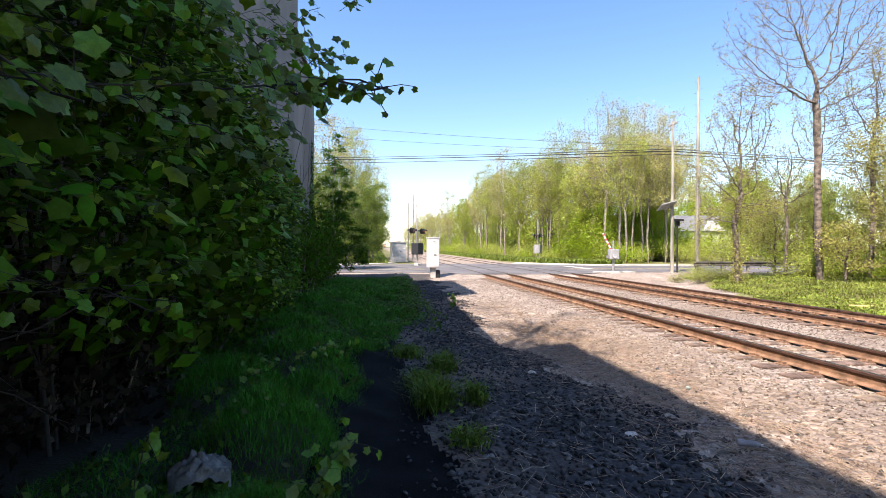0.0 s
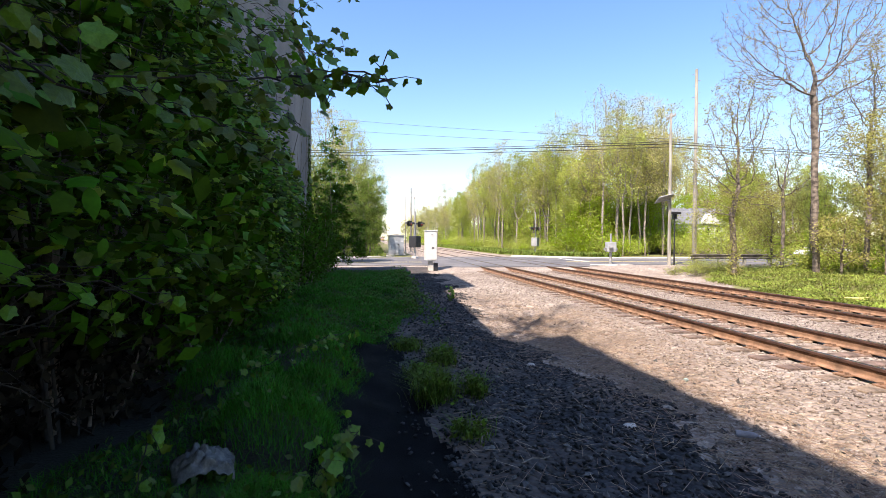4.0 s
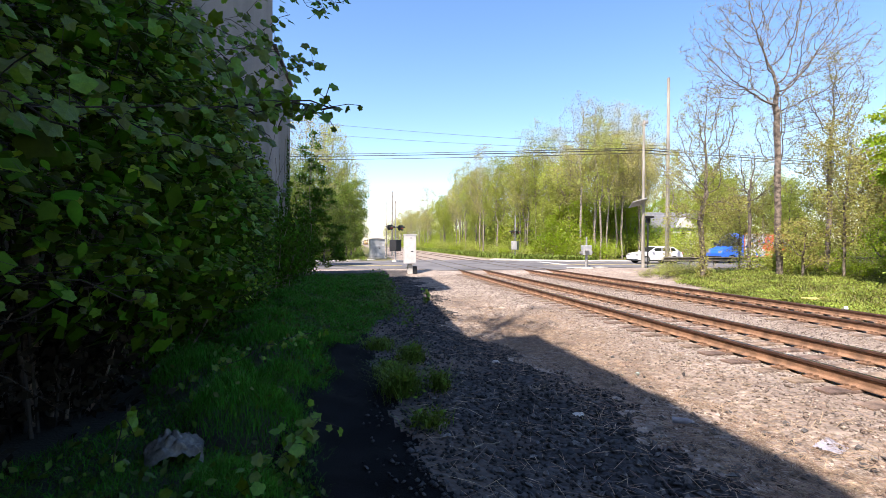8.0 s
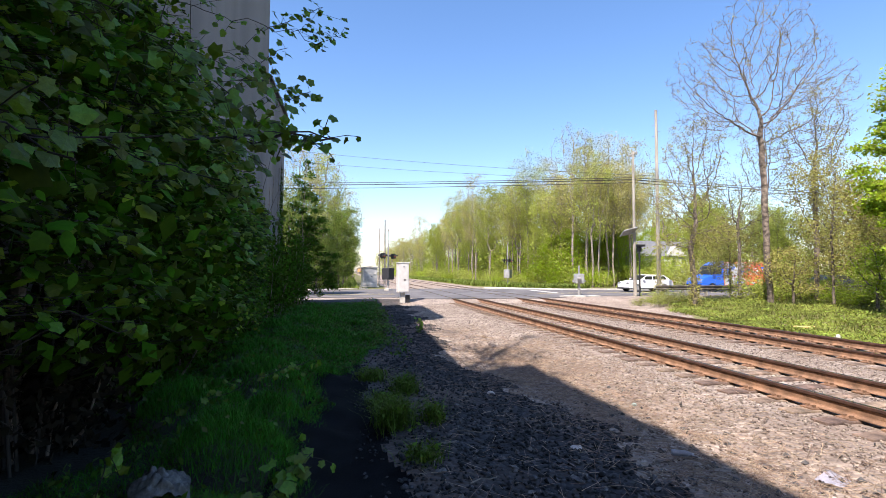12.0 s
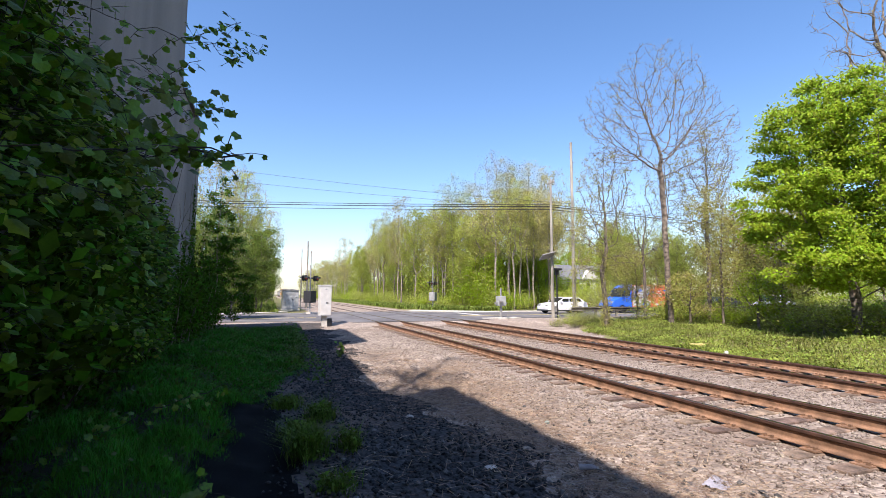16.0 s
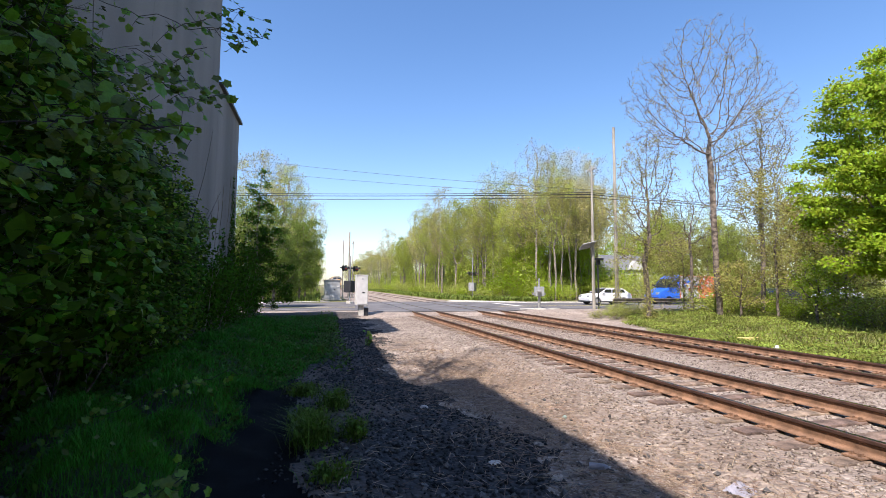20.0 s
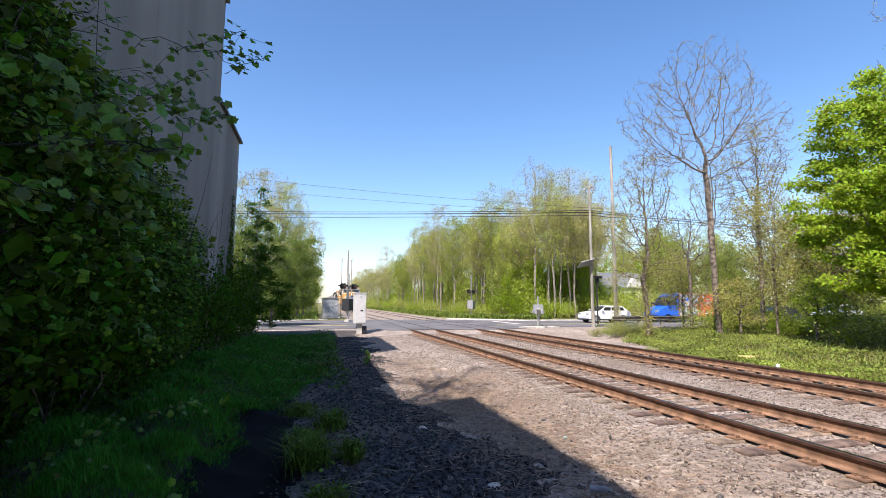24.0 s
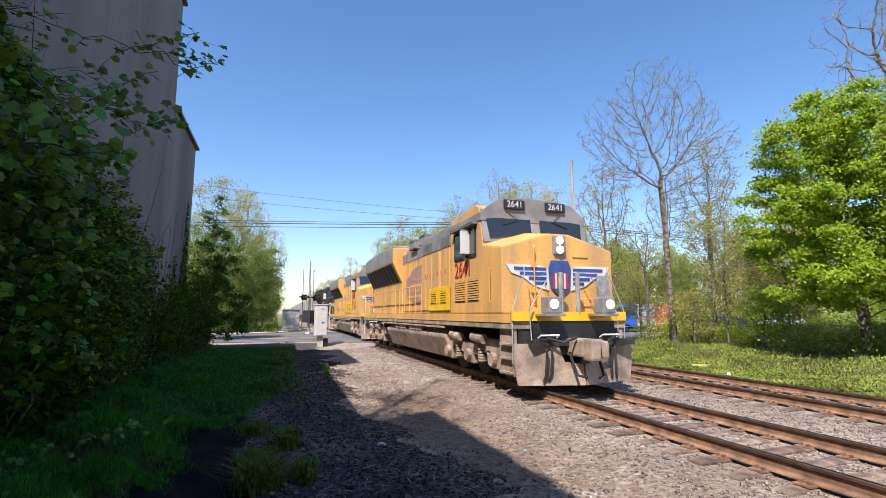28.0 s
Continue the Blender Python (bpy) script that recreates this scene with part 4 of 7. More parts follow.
OVATE = [(0, -0.6), (0.2, -0.45), (0.36, -0.1), (0.33, 0.2), (0.16, 0.52), (0, 0.8), (-0.16, 0.52), (-0.33, 0.2), (-0.36, -0.1), (-0.2, -0.45)]
LEAFYELLOW = mat("lit_top_leaf", (0.17, 0.27, 0.012), 0.55, var=0.2, rand=0.35, island=True, translucent=0.4, bump=0.1, spec=0.2)


SHADELEAF = mat("shade_brown_leaf", (0.022, 0.018, 0.012), 0.9, var=0.3, rand=0.5, island=True, bump=0.1, spec=0.1)
TWIG = mat("dark_twig_bark", (0.035, 0.03, 0.025), 0.95, var=0.3)


def bough_leaves(rnd, spots, ways, size, outline):
    """Leaves held out flat along their twigs, tips drooping."""
    o = np.array(outline)
    k, n = len(o), len(spots)
    nrm = np.array((0.28, -0.28, 0.8)) + rnd.normal(0, 0.38, (n, 3))
    nrm /= np.linalg.norm(nrm, axis=1)[:, None]
    tip = ways + rnd.normal(0, 0.5, (n, 3)) + np.array((0, 0, -0.45))
    tip -= nrm * (tip * nrm).sum(1)[:, None]
    tip /= np.linalg.norm(tip, axis=1)[:, None] + 1e-9
    side = np.cross(nrm, tip)
    s = (size * rnd.uniform(0.5, 1.35, n) * np.interp(spots[:, 1], (2.0, 4.0), (1.05, 0.8)))[:, None, None]
    bend = -0.3 * o[:, 0] ** 2 - 0.14 * (o[:, 1] + 0.5) ** 2
    pts = spots[:, None, :] + s * (o[None, :, 0, None] * side[:, None, :] + (o[None, :, 1, None] + 0.5) * tip[:, None, :] + bend[None, :, None] * nrm[:, None, :])
    mid = spots[:, None, :] + s * 0.42 * tip[:, None, :]
    v = np.concatenate([mid, pts], 1).reshape(-1, 3)
    i = np.arange(n)[:, None, None] * (k + 1)
    tri = np.array([(0, 1 + j, 1 + (j + 1) % k) for j in range(k)])
    return v, (i + tri[None]).reshape(-1, 3)


def thicket_face(y, z):
    """How far the thicket reaches out from the wall: less with distance and with height."""
    return np.minimum(-1.05, -0.27 - 0.16 * y) - 0.40 * np.clip(z - 1.7 - 0.11 * y, 0, 4)


def build_thicket():
    rnd = np.random.default_rng(21)
    th = thing("thicket", None, "dense shady thicket of broad-leaved saplings along the building", "shrub")
    segs, spots, ways = [], [], []
    for i in range(46):
        y = rnd.uniform(0.2, 13.4)
        x = rnd.uniform(-3.25, -2.5) if y < 6 else rnd.uniform(-3.25, -2.75)
        h = rnd.uniform(4.2, 6.8) - (1.9 if y > 8 else 0)
        p = np.array((x, y, gz(x, y) - 0.05))
        d = np.array((rnd.normal(0.04, 0.05), rnd.normal(0, 0.07), 1.0))
        r = rnd.uniform(0.012, 0.026)
        for s in range(10):
            q = p + d * h / 10
            segs.append((p, q, r * (1 - s / 11), r * (1 - (s + 1) / 11)))
            d = d + np.array((rnd.normal(0, 0.05), rnd.normal(0, 0.08), 0))
            p = q
            for b in range(2 if s else 0):
                a = rnd.normal(0.35, 0.75)
                L = rnd.uniform(0.7, 2.1)
                w = np.array((math.cos(a), math.sin(a), rnd.uniform(0.0, 0.45)))
                e, rr = p.copy(), r * 0.34
                for j in range(8):
                    f = e + w * L / 8
                    if f[0] > thicket_face(f[1], f[2]) + 0.05:
                        break
                    segs.append((e, f, rr * (1 - j / 9), rr * (1 - (j + 1) / 9)))
                    for m in range(3):
                        side = np.array((-w[1], w[0], 0)) * rnd.choice((-1, 1)) + w * 0.7 + rnd.normal(0, 0.25, 3)
                        side /= np.linalg.norm(side)
                        g = f + side * rnd.uniform(0.05, 0.22)
                        if m == 0:
                            segs.append((f, g, rr * 0.2, 0.0012))
                        spots += [g, g + rnd.normal(0, 0.05, 3)]
                        ways += [side, side]
                    e = f
                    w = w + np.array((0, rnd.normal(0, 0.1), -0.05)) + rnd.normal(0, 0.14, 3)
                    w /= np.linalg.norm(w)
    v, f = tubes(segs, 4)
    arrays("branchwork", v, f, TWIG, th, smooth=True)
    c, w = np.array(spots), np.array(ways)
    ok = (c[:, 0] < thicket_face(c[:, 1], c[:, 2]) + 0.14 * rnd.random(len(c)) ** 2)
    ok &= (c[:, 2] > np.interp(c[:, 1], (2, 4.5, 6, 9), (1.5, 1.2, 0.75, 0.3)) + 0.25 * rnd.random(len(c)))
    c, w = c[ok], w[ok]
    pick = rnd.random(len(c))
    # young: brighter leaf colour, likelier higher up, standing for sky light on the top
    young = pick < 0.14 + 0.34 * np.clip((c[:, 2] - 1.9) / 2.0, 0, 1)
    oval = ~young & (pick < 0.55)
    for mask, size, material, outline, label in ((young, 0.07, LEAFYELLOW, LOBES, "yellow-green leaves, coloured brighter for the sky light higher up"), (oval, 0.06, LEAFDARK, OVATE, "oval dark green leaves"), (~young & ~oval, 0.072, LEAFDARK, LOBES, "broad dark green lobed leaves")):
        v, f = bough_leaves(rnd, c[mask], w[mask], size, outline)
        tagged(arrays("leaves", v, f, material, th, label), kind="stuff")
    n = 23000
    y = rnd.uniform(-0.5, 13.2, n)
    z = 0.9 + 6.2 * rnd.random(n) * np.interp(y, (0, 6, 13), (1, 0.8, 0.45))
    x = -3.35 + rnd.random(n) * np.maximum(0.12, thicket_face(y, z) - 0.35 + 3.35)
    deep = (y > 3.2) | (x < -2.7)
    v, f = leaf_quads(rnd, np.stack([x, y, z], 1)[deep], 0.085)
    tagged(arrays("inner_leaves", v, f, LEAFDARK, th, "shaded leaves deep in the thicket"), kind="stuff")
    return th


build_thicket()


def build_shade_trees():
    """Unseen trees added along the wall behind the path to block sky light, and a tall one above it; crowns stand in
    the building's shade.
    """
    for k, (x, y, h, per) in enumerate(((-2.5, -1.6, 8.0, 16), (-2.3, -4.2, 7.5, 16), (-2.6, -7.2, 8.0, 16), (-2.2, -10.5, 7.5, 16))):
        make_tree("tree", pose(x, y, 0.0), 300 + k, h, 0.08, 3, LEAFDARK, 0.12, per, 0.3, BARK, "unseen leafy sapling added behind the path to block sky light", first=0.08, spread=0.55, upright=0.6)
    rnd = np.random.default_rng(311)
    tall = thing("tree", pose(-2.95, 4.6, 0), "tall slim tree rising over the building's roof edge", "tree")
    bm = B()
    tube(bm, [(0, 0, -0.2), (0.05, 0, 4), (0.0, 0.05, 8), (0.1, 0, 12.4)], 0.06, 7)
    part("trunk", bm, BARK, tall)
    for k in range(40):
        z = 10.5 + 0.055 * k
        e = np.array((0.1, 0, z)) + rnd.normal(0, 1, 3) * np.array((0.85, 1.15, 0.35))
        bm = B()
        tube(bm, [(0.07, 0.02, z - 0.4), tuple(e)], 0.012, 5)
        limb = part("limb", bm, BARK, tall)
        v, f = leaf_quads(rnd, e + rnd.normal(0, 0.15, (24, 3)), 0.07)
        tagged(arrays("foliage", v, f, LEAFDARK, limb), kind="stuff")
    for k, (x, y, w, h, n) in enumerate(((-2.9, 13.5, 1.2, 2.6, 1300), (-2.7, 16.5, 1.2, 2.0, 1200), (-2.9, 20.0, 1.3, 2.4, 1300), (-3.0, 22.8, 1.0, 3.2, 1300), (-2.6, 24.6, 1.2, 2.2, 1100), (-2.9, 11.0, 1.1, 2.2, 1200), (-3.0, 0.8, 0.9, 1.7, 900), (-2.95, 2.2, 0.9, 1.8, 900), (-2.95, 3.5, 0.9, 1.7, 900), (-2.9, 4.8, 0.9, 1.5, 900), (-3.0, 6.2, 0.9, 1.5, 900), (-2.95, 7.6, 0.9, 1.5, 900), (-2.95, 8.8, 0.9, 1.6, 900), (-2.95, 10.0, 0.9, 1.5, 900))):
        # dead: added brush, coloured near-black for the deep shade at the wall foot
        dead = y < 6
        bush_mesh(330 + k, w, h, n * 3, 0.055, SHADELEAF if dead else LEAFDARK, "bush", "brush at the foot of the wall, coloured near-black for deep shade" if dead else "dark shaded bush at the foot of the wall", pose(x, y, gz(x, y) - 0.05), "bushes along the wall")
    rnd = np.random.default_rng(340)
    n = 9000
    y = 24.0 - 10.5 * rnd.random(n) ** 1.5
    z = (1.2 + 5.2 * np.exp(-((y - 23.4) / 3.0) ** 2)) * rnd.random(n) ** 1.3 * (0.75 + 0.3 * np.sin(y * 3.1))
    ivy = thing("ivy", None, "ivy and dead vines climbing the stucco wall", "climbing plant")
    v, f = leaf_quads(rnd, np.stack([-3.36 + 0.06 * rnd.random(n), y, np.abs(z)], 1), 0.05)
    tagged(arrays("foliage", v, f, LEAFDARK, ivy), kind="stuff")
    for x, y, r0, h, label in ((17.7, 22.4, 0.3, 4.2, "olive ivy wrapped round the gnarled tree trunk"), (22.0, 31.5, 0.3, 5.5, "brown vines wrapped round the tall utility pole")):
        n = 1500
        a, u = rnd.uniform(0, 2 * math.pi, n), rnd.random(n) ** 1.3
        d = r0 * (0.5 + 0.9 * rnd.random(n) ** 2) * (1.1 - 0.5 * u)
        wrap = thing("ivy", pose(x, y, gz(x, y)), label, "climbing plant")
        v, f = leaf_quads(rnd, np.stack([d * np.cos(a), d * np.sin(a), h * u], 1), 0.045)
        tagged(arrays("foliage", v, f, LEAFBUD, wrap), kind="stuff")
    for k in range(6):
        bm = B()
        y0 = 18.0 + 1.0 * k + rnd.uniform(-0.3, 0.3)
        tube(bm, [(-3.37, y0 + rnd.normal(0, 0.12) + 0.1 * j, -0.3 + j * (0.42 + 0.06 * k)) for j in range(12)], 0.009, 5)
        part("vine", bm, BARK, ivy)


build_shade_trees()


def blades(rnd, x, y, h, w, lean=0.35, lift=0.0):
    n = len(x)
    z = ground_z(x, y) + lift
    a = rnd.uniform(0, 2 * math.pi, n)
    d = np.stack([np.cos(a), np.sin(a), np.zeros(n)], 1)
    s = np.stack([-np.sin(a), np.cos(a), np.zeros(n)], 1)
    p = np.stack([x, y, z - 0.02], 1)
    up = np.array((0, 0, 1.0))
    L = (lean * rnd.uniform(0.3, 1.4, n))[:, None]
    h, w = h[:, None], w[:, None]
    m = p + up * h * 0.6 + d * h * L * 0.3
    t = p + up * h * 0.95 + d * h * L
    v = np.stack([p - s * w, p + s * w, m + s * w * 0.8, m - s * w * 0.8, t], 1).reshape(-1, 3)
    i = np.arange(n)[:, None] * 5
    f = np.concatenate([i + np.array(q) for q in ((0, 1, 2), (0, 2, 3), (3, 2, 4))], 1).reshape(-1, 3)
    return v, f


GRASSMID = mat("weed_green", (0.06, 0.125, 0.008), 0.55, var=0.2, rand=0.5, island=True, translucent=0.3, bump=0)


def mounds(x, y):
    """The soft humps into which the bank's horsetails grow."""
    rnd = np.random.default_rng(64)
    z = np.zeros(len(x))
    humps = [(-1.12, 4.5, 0.46, 0.42), (-1.25, 7.1, 0.55, 0.46), (-0.95, 5.8, 0.34, 0.3), (-1.8, 5.6, 0.5, 0.36), (-0.95, 3.3, 0.3, 0.22)]
    humps += [(-0.9 - 2.3 * rnd.random() + 0.06 * k, 7.6 + 0.42 * k, rnd.uniform(0.35, 0.75), rnd.uniform(0.08, 0.24)) for k in range(46)]
    for cx, cy, r, h in humps:
        q = ((x - cx) ** 2 + ((y - cy) * 0.85) ** 2) / (r * r)
        z = np.maximum(z, h * np.sqrt(np.clip(1.2 - q, 0, 1)))
    return z


def build_grass():
    rnd = np.random.default_rng(9)
    n = 230000
    y = 1.4 + 26.9 * rnd.random(n) ** 1.6
    edge = np.interp(y, (1, 4, 8, 10, 12, 14, 29), (-0.7, -0.72, -0.72, -0.3, 0.4, 0.8, 1.3)) + 0.12 * np.sin(y * 2.0) + 0.06 * np.sin(y * 7.3) + 0.22 * rnd.random(n) ** 3
    x = edge - 2.9 * rnd.random(n) ** 1.25 * (1 + 0.02 * y)
    keep = (x > -3.35) & ((y > 6.5) | (x > -2.3 + 0.2 * np.sin(y * 3)))
    x, y = x[keep], y[keep]
    hump = mounds(x, y)
    lush = np.clip(hump / 0.16, 0.25, 1)
    h = rnd.uniform(0.04, 0.12, len(x)) * (0.5 + 0.6 * lush) * np.interp(y, (0, 20, 27), (1, 1.1, 0.7))
    v, f = blades(rnd, x, y, h, 0.0008 + 0.00042 * np.maximum(y, 1), 1.2, hump * rnd.uniform(0.72, 1.0, len(x)))
    tagged(arrays("horsetails", v, f, GRASS), "soft feathery green horsetails in mounds on the shaded bank", "horsetails", kind="stuff")
    pick = rnd.random(len(x)) < np.where(hump < 0.1, 0.035, 0.012) * np.interp(y, (0, 9, 16), (1, 1, 3))
    c = np.stack([x, y, ground_z(x, y) + hump + h * rnd.uniform(0.5, 1.3, len(x))], 1)[pick]
    v, f = leaf_quads(rnd, c, 0.034)
    tagged(arrays("weeds", v, f, GRASSMID), "low broad-leaved weeds among the bank horsetails", "weeds", kind="stuff")
    n = 1100
    c = np.stack([1.25 - 0.5 * np.abs(rnd.normal(0, 1, n)), rnd.uniform(11, 27, n), np.zeros(n)], 1)
    c[:, 2] = ground_z(c[:, 0], c[:, 1]) + 0.45 * rnd.random(n) ** 1.5
    v, f = leaf_quads(rnd, c, 0.05)
    tagged(arrays("weeds", v, f, GRASSMID), "taller leafy weeds along the edge of the ballast", "weeds", kind="stuff")
    n = 60000
    x = 13.6 + 12 * rnd.random(n) ** 1.5
    y = 3 + 25 * rnd.random(n)
    keep = x > verge_edge(y) + 0.3 + 0.4 * np.sin(y * 1.1) - 0.5 * rnd.random(n)
    x, y = x[keep], y[keep]
    c = np.stack([x, y, ground_z(x, y) + 0.03 + 0.2 * rnd.random(len(x)) * (0.5 + 0.5 * np.sin(x * 1.7) * np.sin(y * 1.3))], 1)
    v, f = leaf_quads(rnd, c, 0.05)
    tagged(arrays("weeds", v, f, COVER), "low lime-green ground cover on the sunny verge", "weeds", kind="stuff")
    x, y = x[::3], y[::3]
    h = rnd.uniform(0.1, 0.36, len(x)) * (0.4 + 0.6 * np.clip((x - 14) / 2.5, 0, 1))
    v, f = blades(rnd, x, y, h, np.full(len(x), 0.01), 0.9)
    tagged(arrays("grass", v, f, VERGE), "sunny green grass and weeds on the far verge", "grass", kind="stuff")
    n = 30000
    y = 46 + 110 * rnd.random(n) ** 1.4
    x = np.where(rnd.random(n) < 0.75, 14.3 + 6 * rnd.random(n) + np.maximum(0, 56 - y) * 0.4, 0.6 - 7 * rnd.random(n))
    v, f = blades(rnd, x, y, rnd.uniform(0.2, 0.6, n), np.full(n, 0.05), 0.7)
    tagged(arrays("grass", v, f, GRASSDRY), "long sunny grass beside the far tracks", "grass", kind="stuff")


build_grass()


LOOSESTONE = mat("loose_stone", (0.10, 0.096, 0.092), 0.85, var=0.3, scale=25, fine=140, rand=0.6)


def build_stones():
    """Loose ballast on the path's side, as real stones."""
    rnd = np.random.default_rng(33)
    n = 60000
    y = -1.0 + 28.2 * rnd.random(n) ** 1.6
    x = np.where(rnd.random(n) < 0.03, rnd.uniform(-0.1, 0.5, n), 0.25 + 0.02 * y + 9.6 * rnd.random(n))
    ok = (np.abs(x - 6.035) > 0.09) & (np.abs(x - 7.545) > 0.09) & ~((x < 0.66 - 0.055 * y - 0.75 * rnd.random(n) ** 1.8) & (y < 11.5))
    x, y = x[ok], y[ok]
    n = len(x)
    s = rnd.uniform(0.011, 0.029, n) * np.where(rnd.random(n) < 0.06, 1.6, 1.0) * np.where(shadow_side(x, y), 1.12, 0.85)
    base = np.array([(1, 0, 0), (0.35, 0.9, 0.1), (-0.8, 0.55, -0.05), (-0.7, -0.6, 0.1), (0.4, -0.95, -0.1), (0.1, 0.1, 0.75), (-0.1, -0.05, -0.6)])
    tri = np.array([(0, 1, 5), (1, 2, 5), (2, 3, 5), (3, 4, 5), (4, 0, 5), (1, 0, 6), (2, 1, 6), (3, 2, 6), (4, 3, 6), (0, 4, 6)])
    a = rnd.uniform(0, 2 * math.pi, n)
    pts = base[None] * rnd.uniform(0.65, 1.35, (n, 7, 3)) * s[:, None, None]
    ca, sa = np.cos(a)[:, None], np.sin(a)[:, None]
    px, py = pts[:, :, 0] * ca - pts[:, :, 1] * sa, pts[:, :, 0] * sa + pts[:, :, 1] * ca
    tilt = rnd.normal(0, 0.35, (n, 1))
    pz = pts[:, :, 2] + px * tilt
    v = np.stack([x[:, None] + px, y[:, None] + py, (ground_z(x, y) + s * 0.25)[:, None] + pz], 2)
    dark = shadow_side(x, y)
    for mask, material, label in ((dark, SHADESTONE, "loose crushed ballast stones, dark grey with the building's shadow in their colour"), (~dark, STONE, "loose crushed tan-grey ballast stones")):
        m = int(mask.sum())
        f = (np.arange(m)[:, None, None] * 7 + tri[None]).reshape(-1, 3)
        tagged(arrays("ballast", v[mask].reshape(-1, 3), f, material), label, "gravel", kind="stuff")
    shapes = []
    for k in range(6):
        me = bpy.data.meshes.new("stone")
        me.from_pydata((base * rnd.uniform(0.65, 1.35, (7, 3)) * 0.036).tolist(), [], tri.tolist())
        me.materials.append(LOOSESTONE)
        shapes.append(me)
    bed = bpy.data.objects["ground"]
    for k in range(280):
        yy = 3.2 + 4.5 * rnd.random() ** 1.3
        xx = 0.6 + 3.9 * rnd.random()
        o = new("stone", shapes[k % 6])
        o.parent = bed
        o.matrix_basis = pose(xx, yy, gz(xx, yy) + 0.014, rnd.uniform(-20, 20), rnd.uniform(-20, 20), rnd.uniform(0, 360)) @ Matrix.Diagonal((*rnd.uniform(0.7, 1.5, 3), 1))


build_stones()


def leaf_mesh(seed, size):
    rnd = np.random.default_rng(seed)
    o = np.array(LOBES) * rnd.uniform(0.85, 1.15, (len(LOBES), 1))
    v = [(0, 0, 0)] + [(x * size, (y + 0.5) * size, -0.3 * x * x * size + 0.12 * size * y * y) for x, y in o]
    v[0] = (0, 0.45 * size, 0.03 * size)
    me = bpy.data.meshes.new("leaf")
    me.from_pydata(v, [], [(0, 1 + j, 1 + (j + 1) % len(o)) for j in range(len(o))])
    me.materials.append(LEAFNEAR)
    return me


LEAFNEAR = mat("near_leaf", (0.10, 0.20, 0.008), 0.45, var=0.15, scale=30, fine=120, rand=0.5, translucent=0.4, bump=0.15)
LEAFSHAPES = [leaf_mesh(i, 0.1) for i in range(4)]


def bowed(path, rnd):
    """The stem's line with small kinks between its points."""
    pts = [Vector(p) for p in path]
    out = [pts[0]]
    for p, q in zip(pts, pts[1:]):
        k = (q - p).length * 0.06
        out += [p.lerp(q, f) + Vector(rnd.normal(0, 1, 3)) * k for f in (0.25, 0.5, 0.75)] + [q]
    return out


def leafy_spray(name, label, path, count, reach, scale, seed, parent=None, face=(0.5, -0.7, 0.5)):
    """A bent stem with side twigs, each ending in a lobed leaf of its own."""
    rnd = np.random.default_rng(seed)
    t = thing(name, None, label, "plant") if parent is None else parent
    pts = [np.array(p) for p in path]
    bm = B()
    tube(bm, bowed(path, rnd), 0.004 * (1 if parent is None else 1.3), 5)
    part("stem", bm, TWIG, t)
    for i in range(count):
        f = (i + 0.6) / count * (len(pts) - 1)
        k = min(int(f), len(pts) - 2)
        p = pts[k] + (pts[k + 1] - pts[k]) * (f - k)
        q = p + rnd.normal(0, 1, 3) * reach * np.array((1, 1, 0.7))
        bm = B()
        tube(bm, [p, (p + q) / 2 + np.array((0, 0, 0.01)), q], 0.0022, 4)
        tw = part("twig", bm, TWIG, t)
        for j in range(2):
            o = new("leaf", LEAFSHAPES[rnd.integers(0, 4)])
            o.parent = tw
            z = Vector(np.array(face) + rnd.normal(0, 0.45, 3)).normalized()
            d = Vector(rnd.normal(0, 1, 3) + np.array((0.2, 0, -0.6)))
            y = (d - z * d.dot(z)).normalized()
            m = Matrix((y.cross(z), y, z)).transposed().to_4x4()
            s = scale * rnd.uniform(0.6, 1.25)
            o.matrix_basis = Matrix.Translation(q if j == 0 else (p + q) / 2) @ m @ Matrix.Diagonal((s, s, s, 1))
    return t


tip = leafy_spray("maple_branch", "overhanging maple branch with lobed green leaves", [(-1.9, 2.0, 2.15), (-1.2, 2.15, 2.2), (-0.75, 2.3, 2.27), (-0.28, 2.4, 2.31)], 14, 0.08, 0.5, 71)
leafy_spray("", "", [(-0.72, 2.3, 2.27), (-0.5, 2.34, 2.3), (-0.26, 2.4, 2.32)], 30, 0.085, 0.4, 171, tip, (0.2, -1.0, 0.3))
leafy_spray("maple_branch", "maple branch with drooping leaves over the path", [(-2.4, 2.6, 2.5), (-1.5, 2.9, 2.35), (-0.95, 3.1, 2.2)], 18, 0.12, 0.65, 72)
leafy_spray("maple_branch", "shaded maple branch near the camera", [(-1.9, 1.2, 2.4), (-1.35, 1.5, 2.15), (-1.05, 1.66, 2.0)], 14, 0.1, 0.6, 73)
leafy_spray("maple_branch", "low maple branch with broad leaves", [(-2.6, 2.6, 1.45), (-1.9, 2.9, 1.4), (-1.4, 3.2, 1.3)], 18, 0.14, 0.65, 74)
leafy_spray("maple_branch", "long maple branch reaching past the wall", [(-2.6, 5.2, 3.4), (-1.9, 5.6, 3.3), (-1.25, 5.9, 3.15)], 18, 0.16, 0.9, 75)
leafy_spray("maple_branch", "leafy maple branch low over the grass", [(-3.0, 6.8, 1.5), (-2.3, 7.2, 1.4), (-1.6, 7.6, 1.2)], 16, 0.2, 1.1, 80)
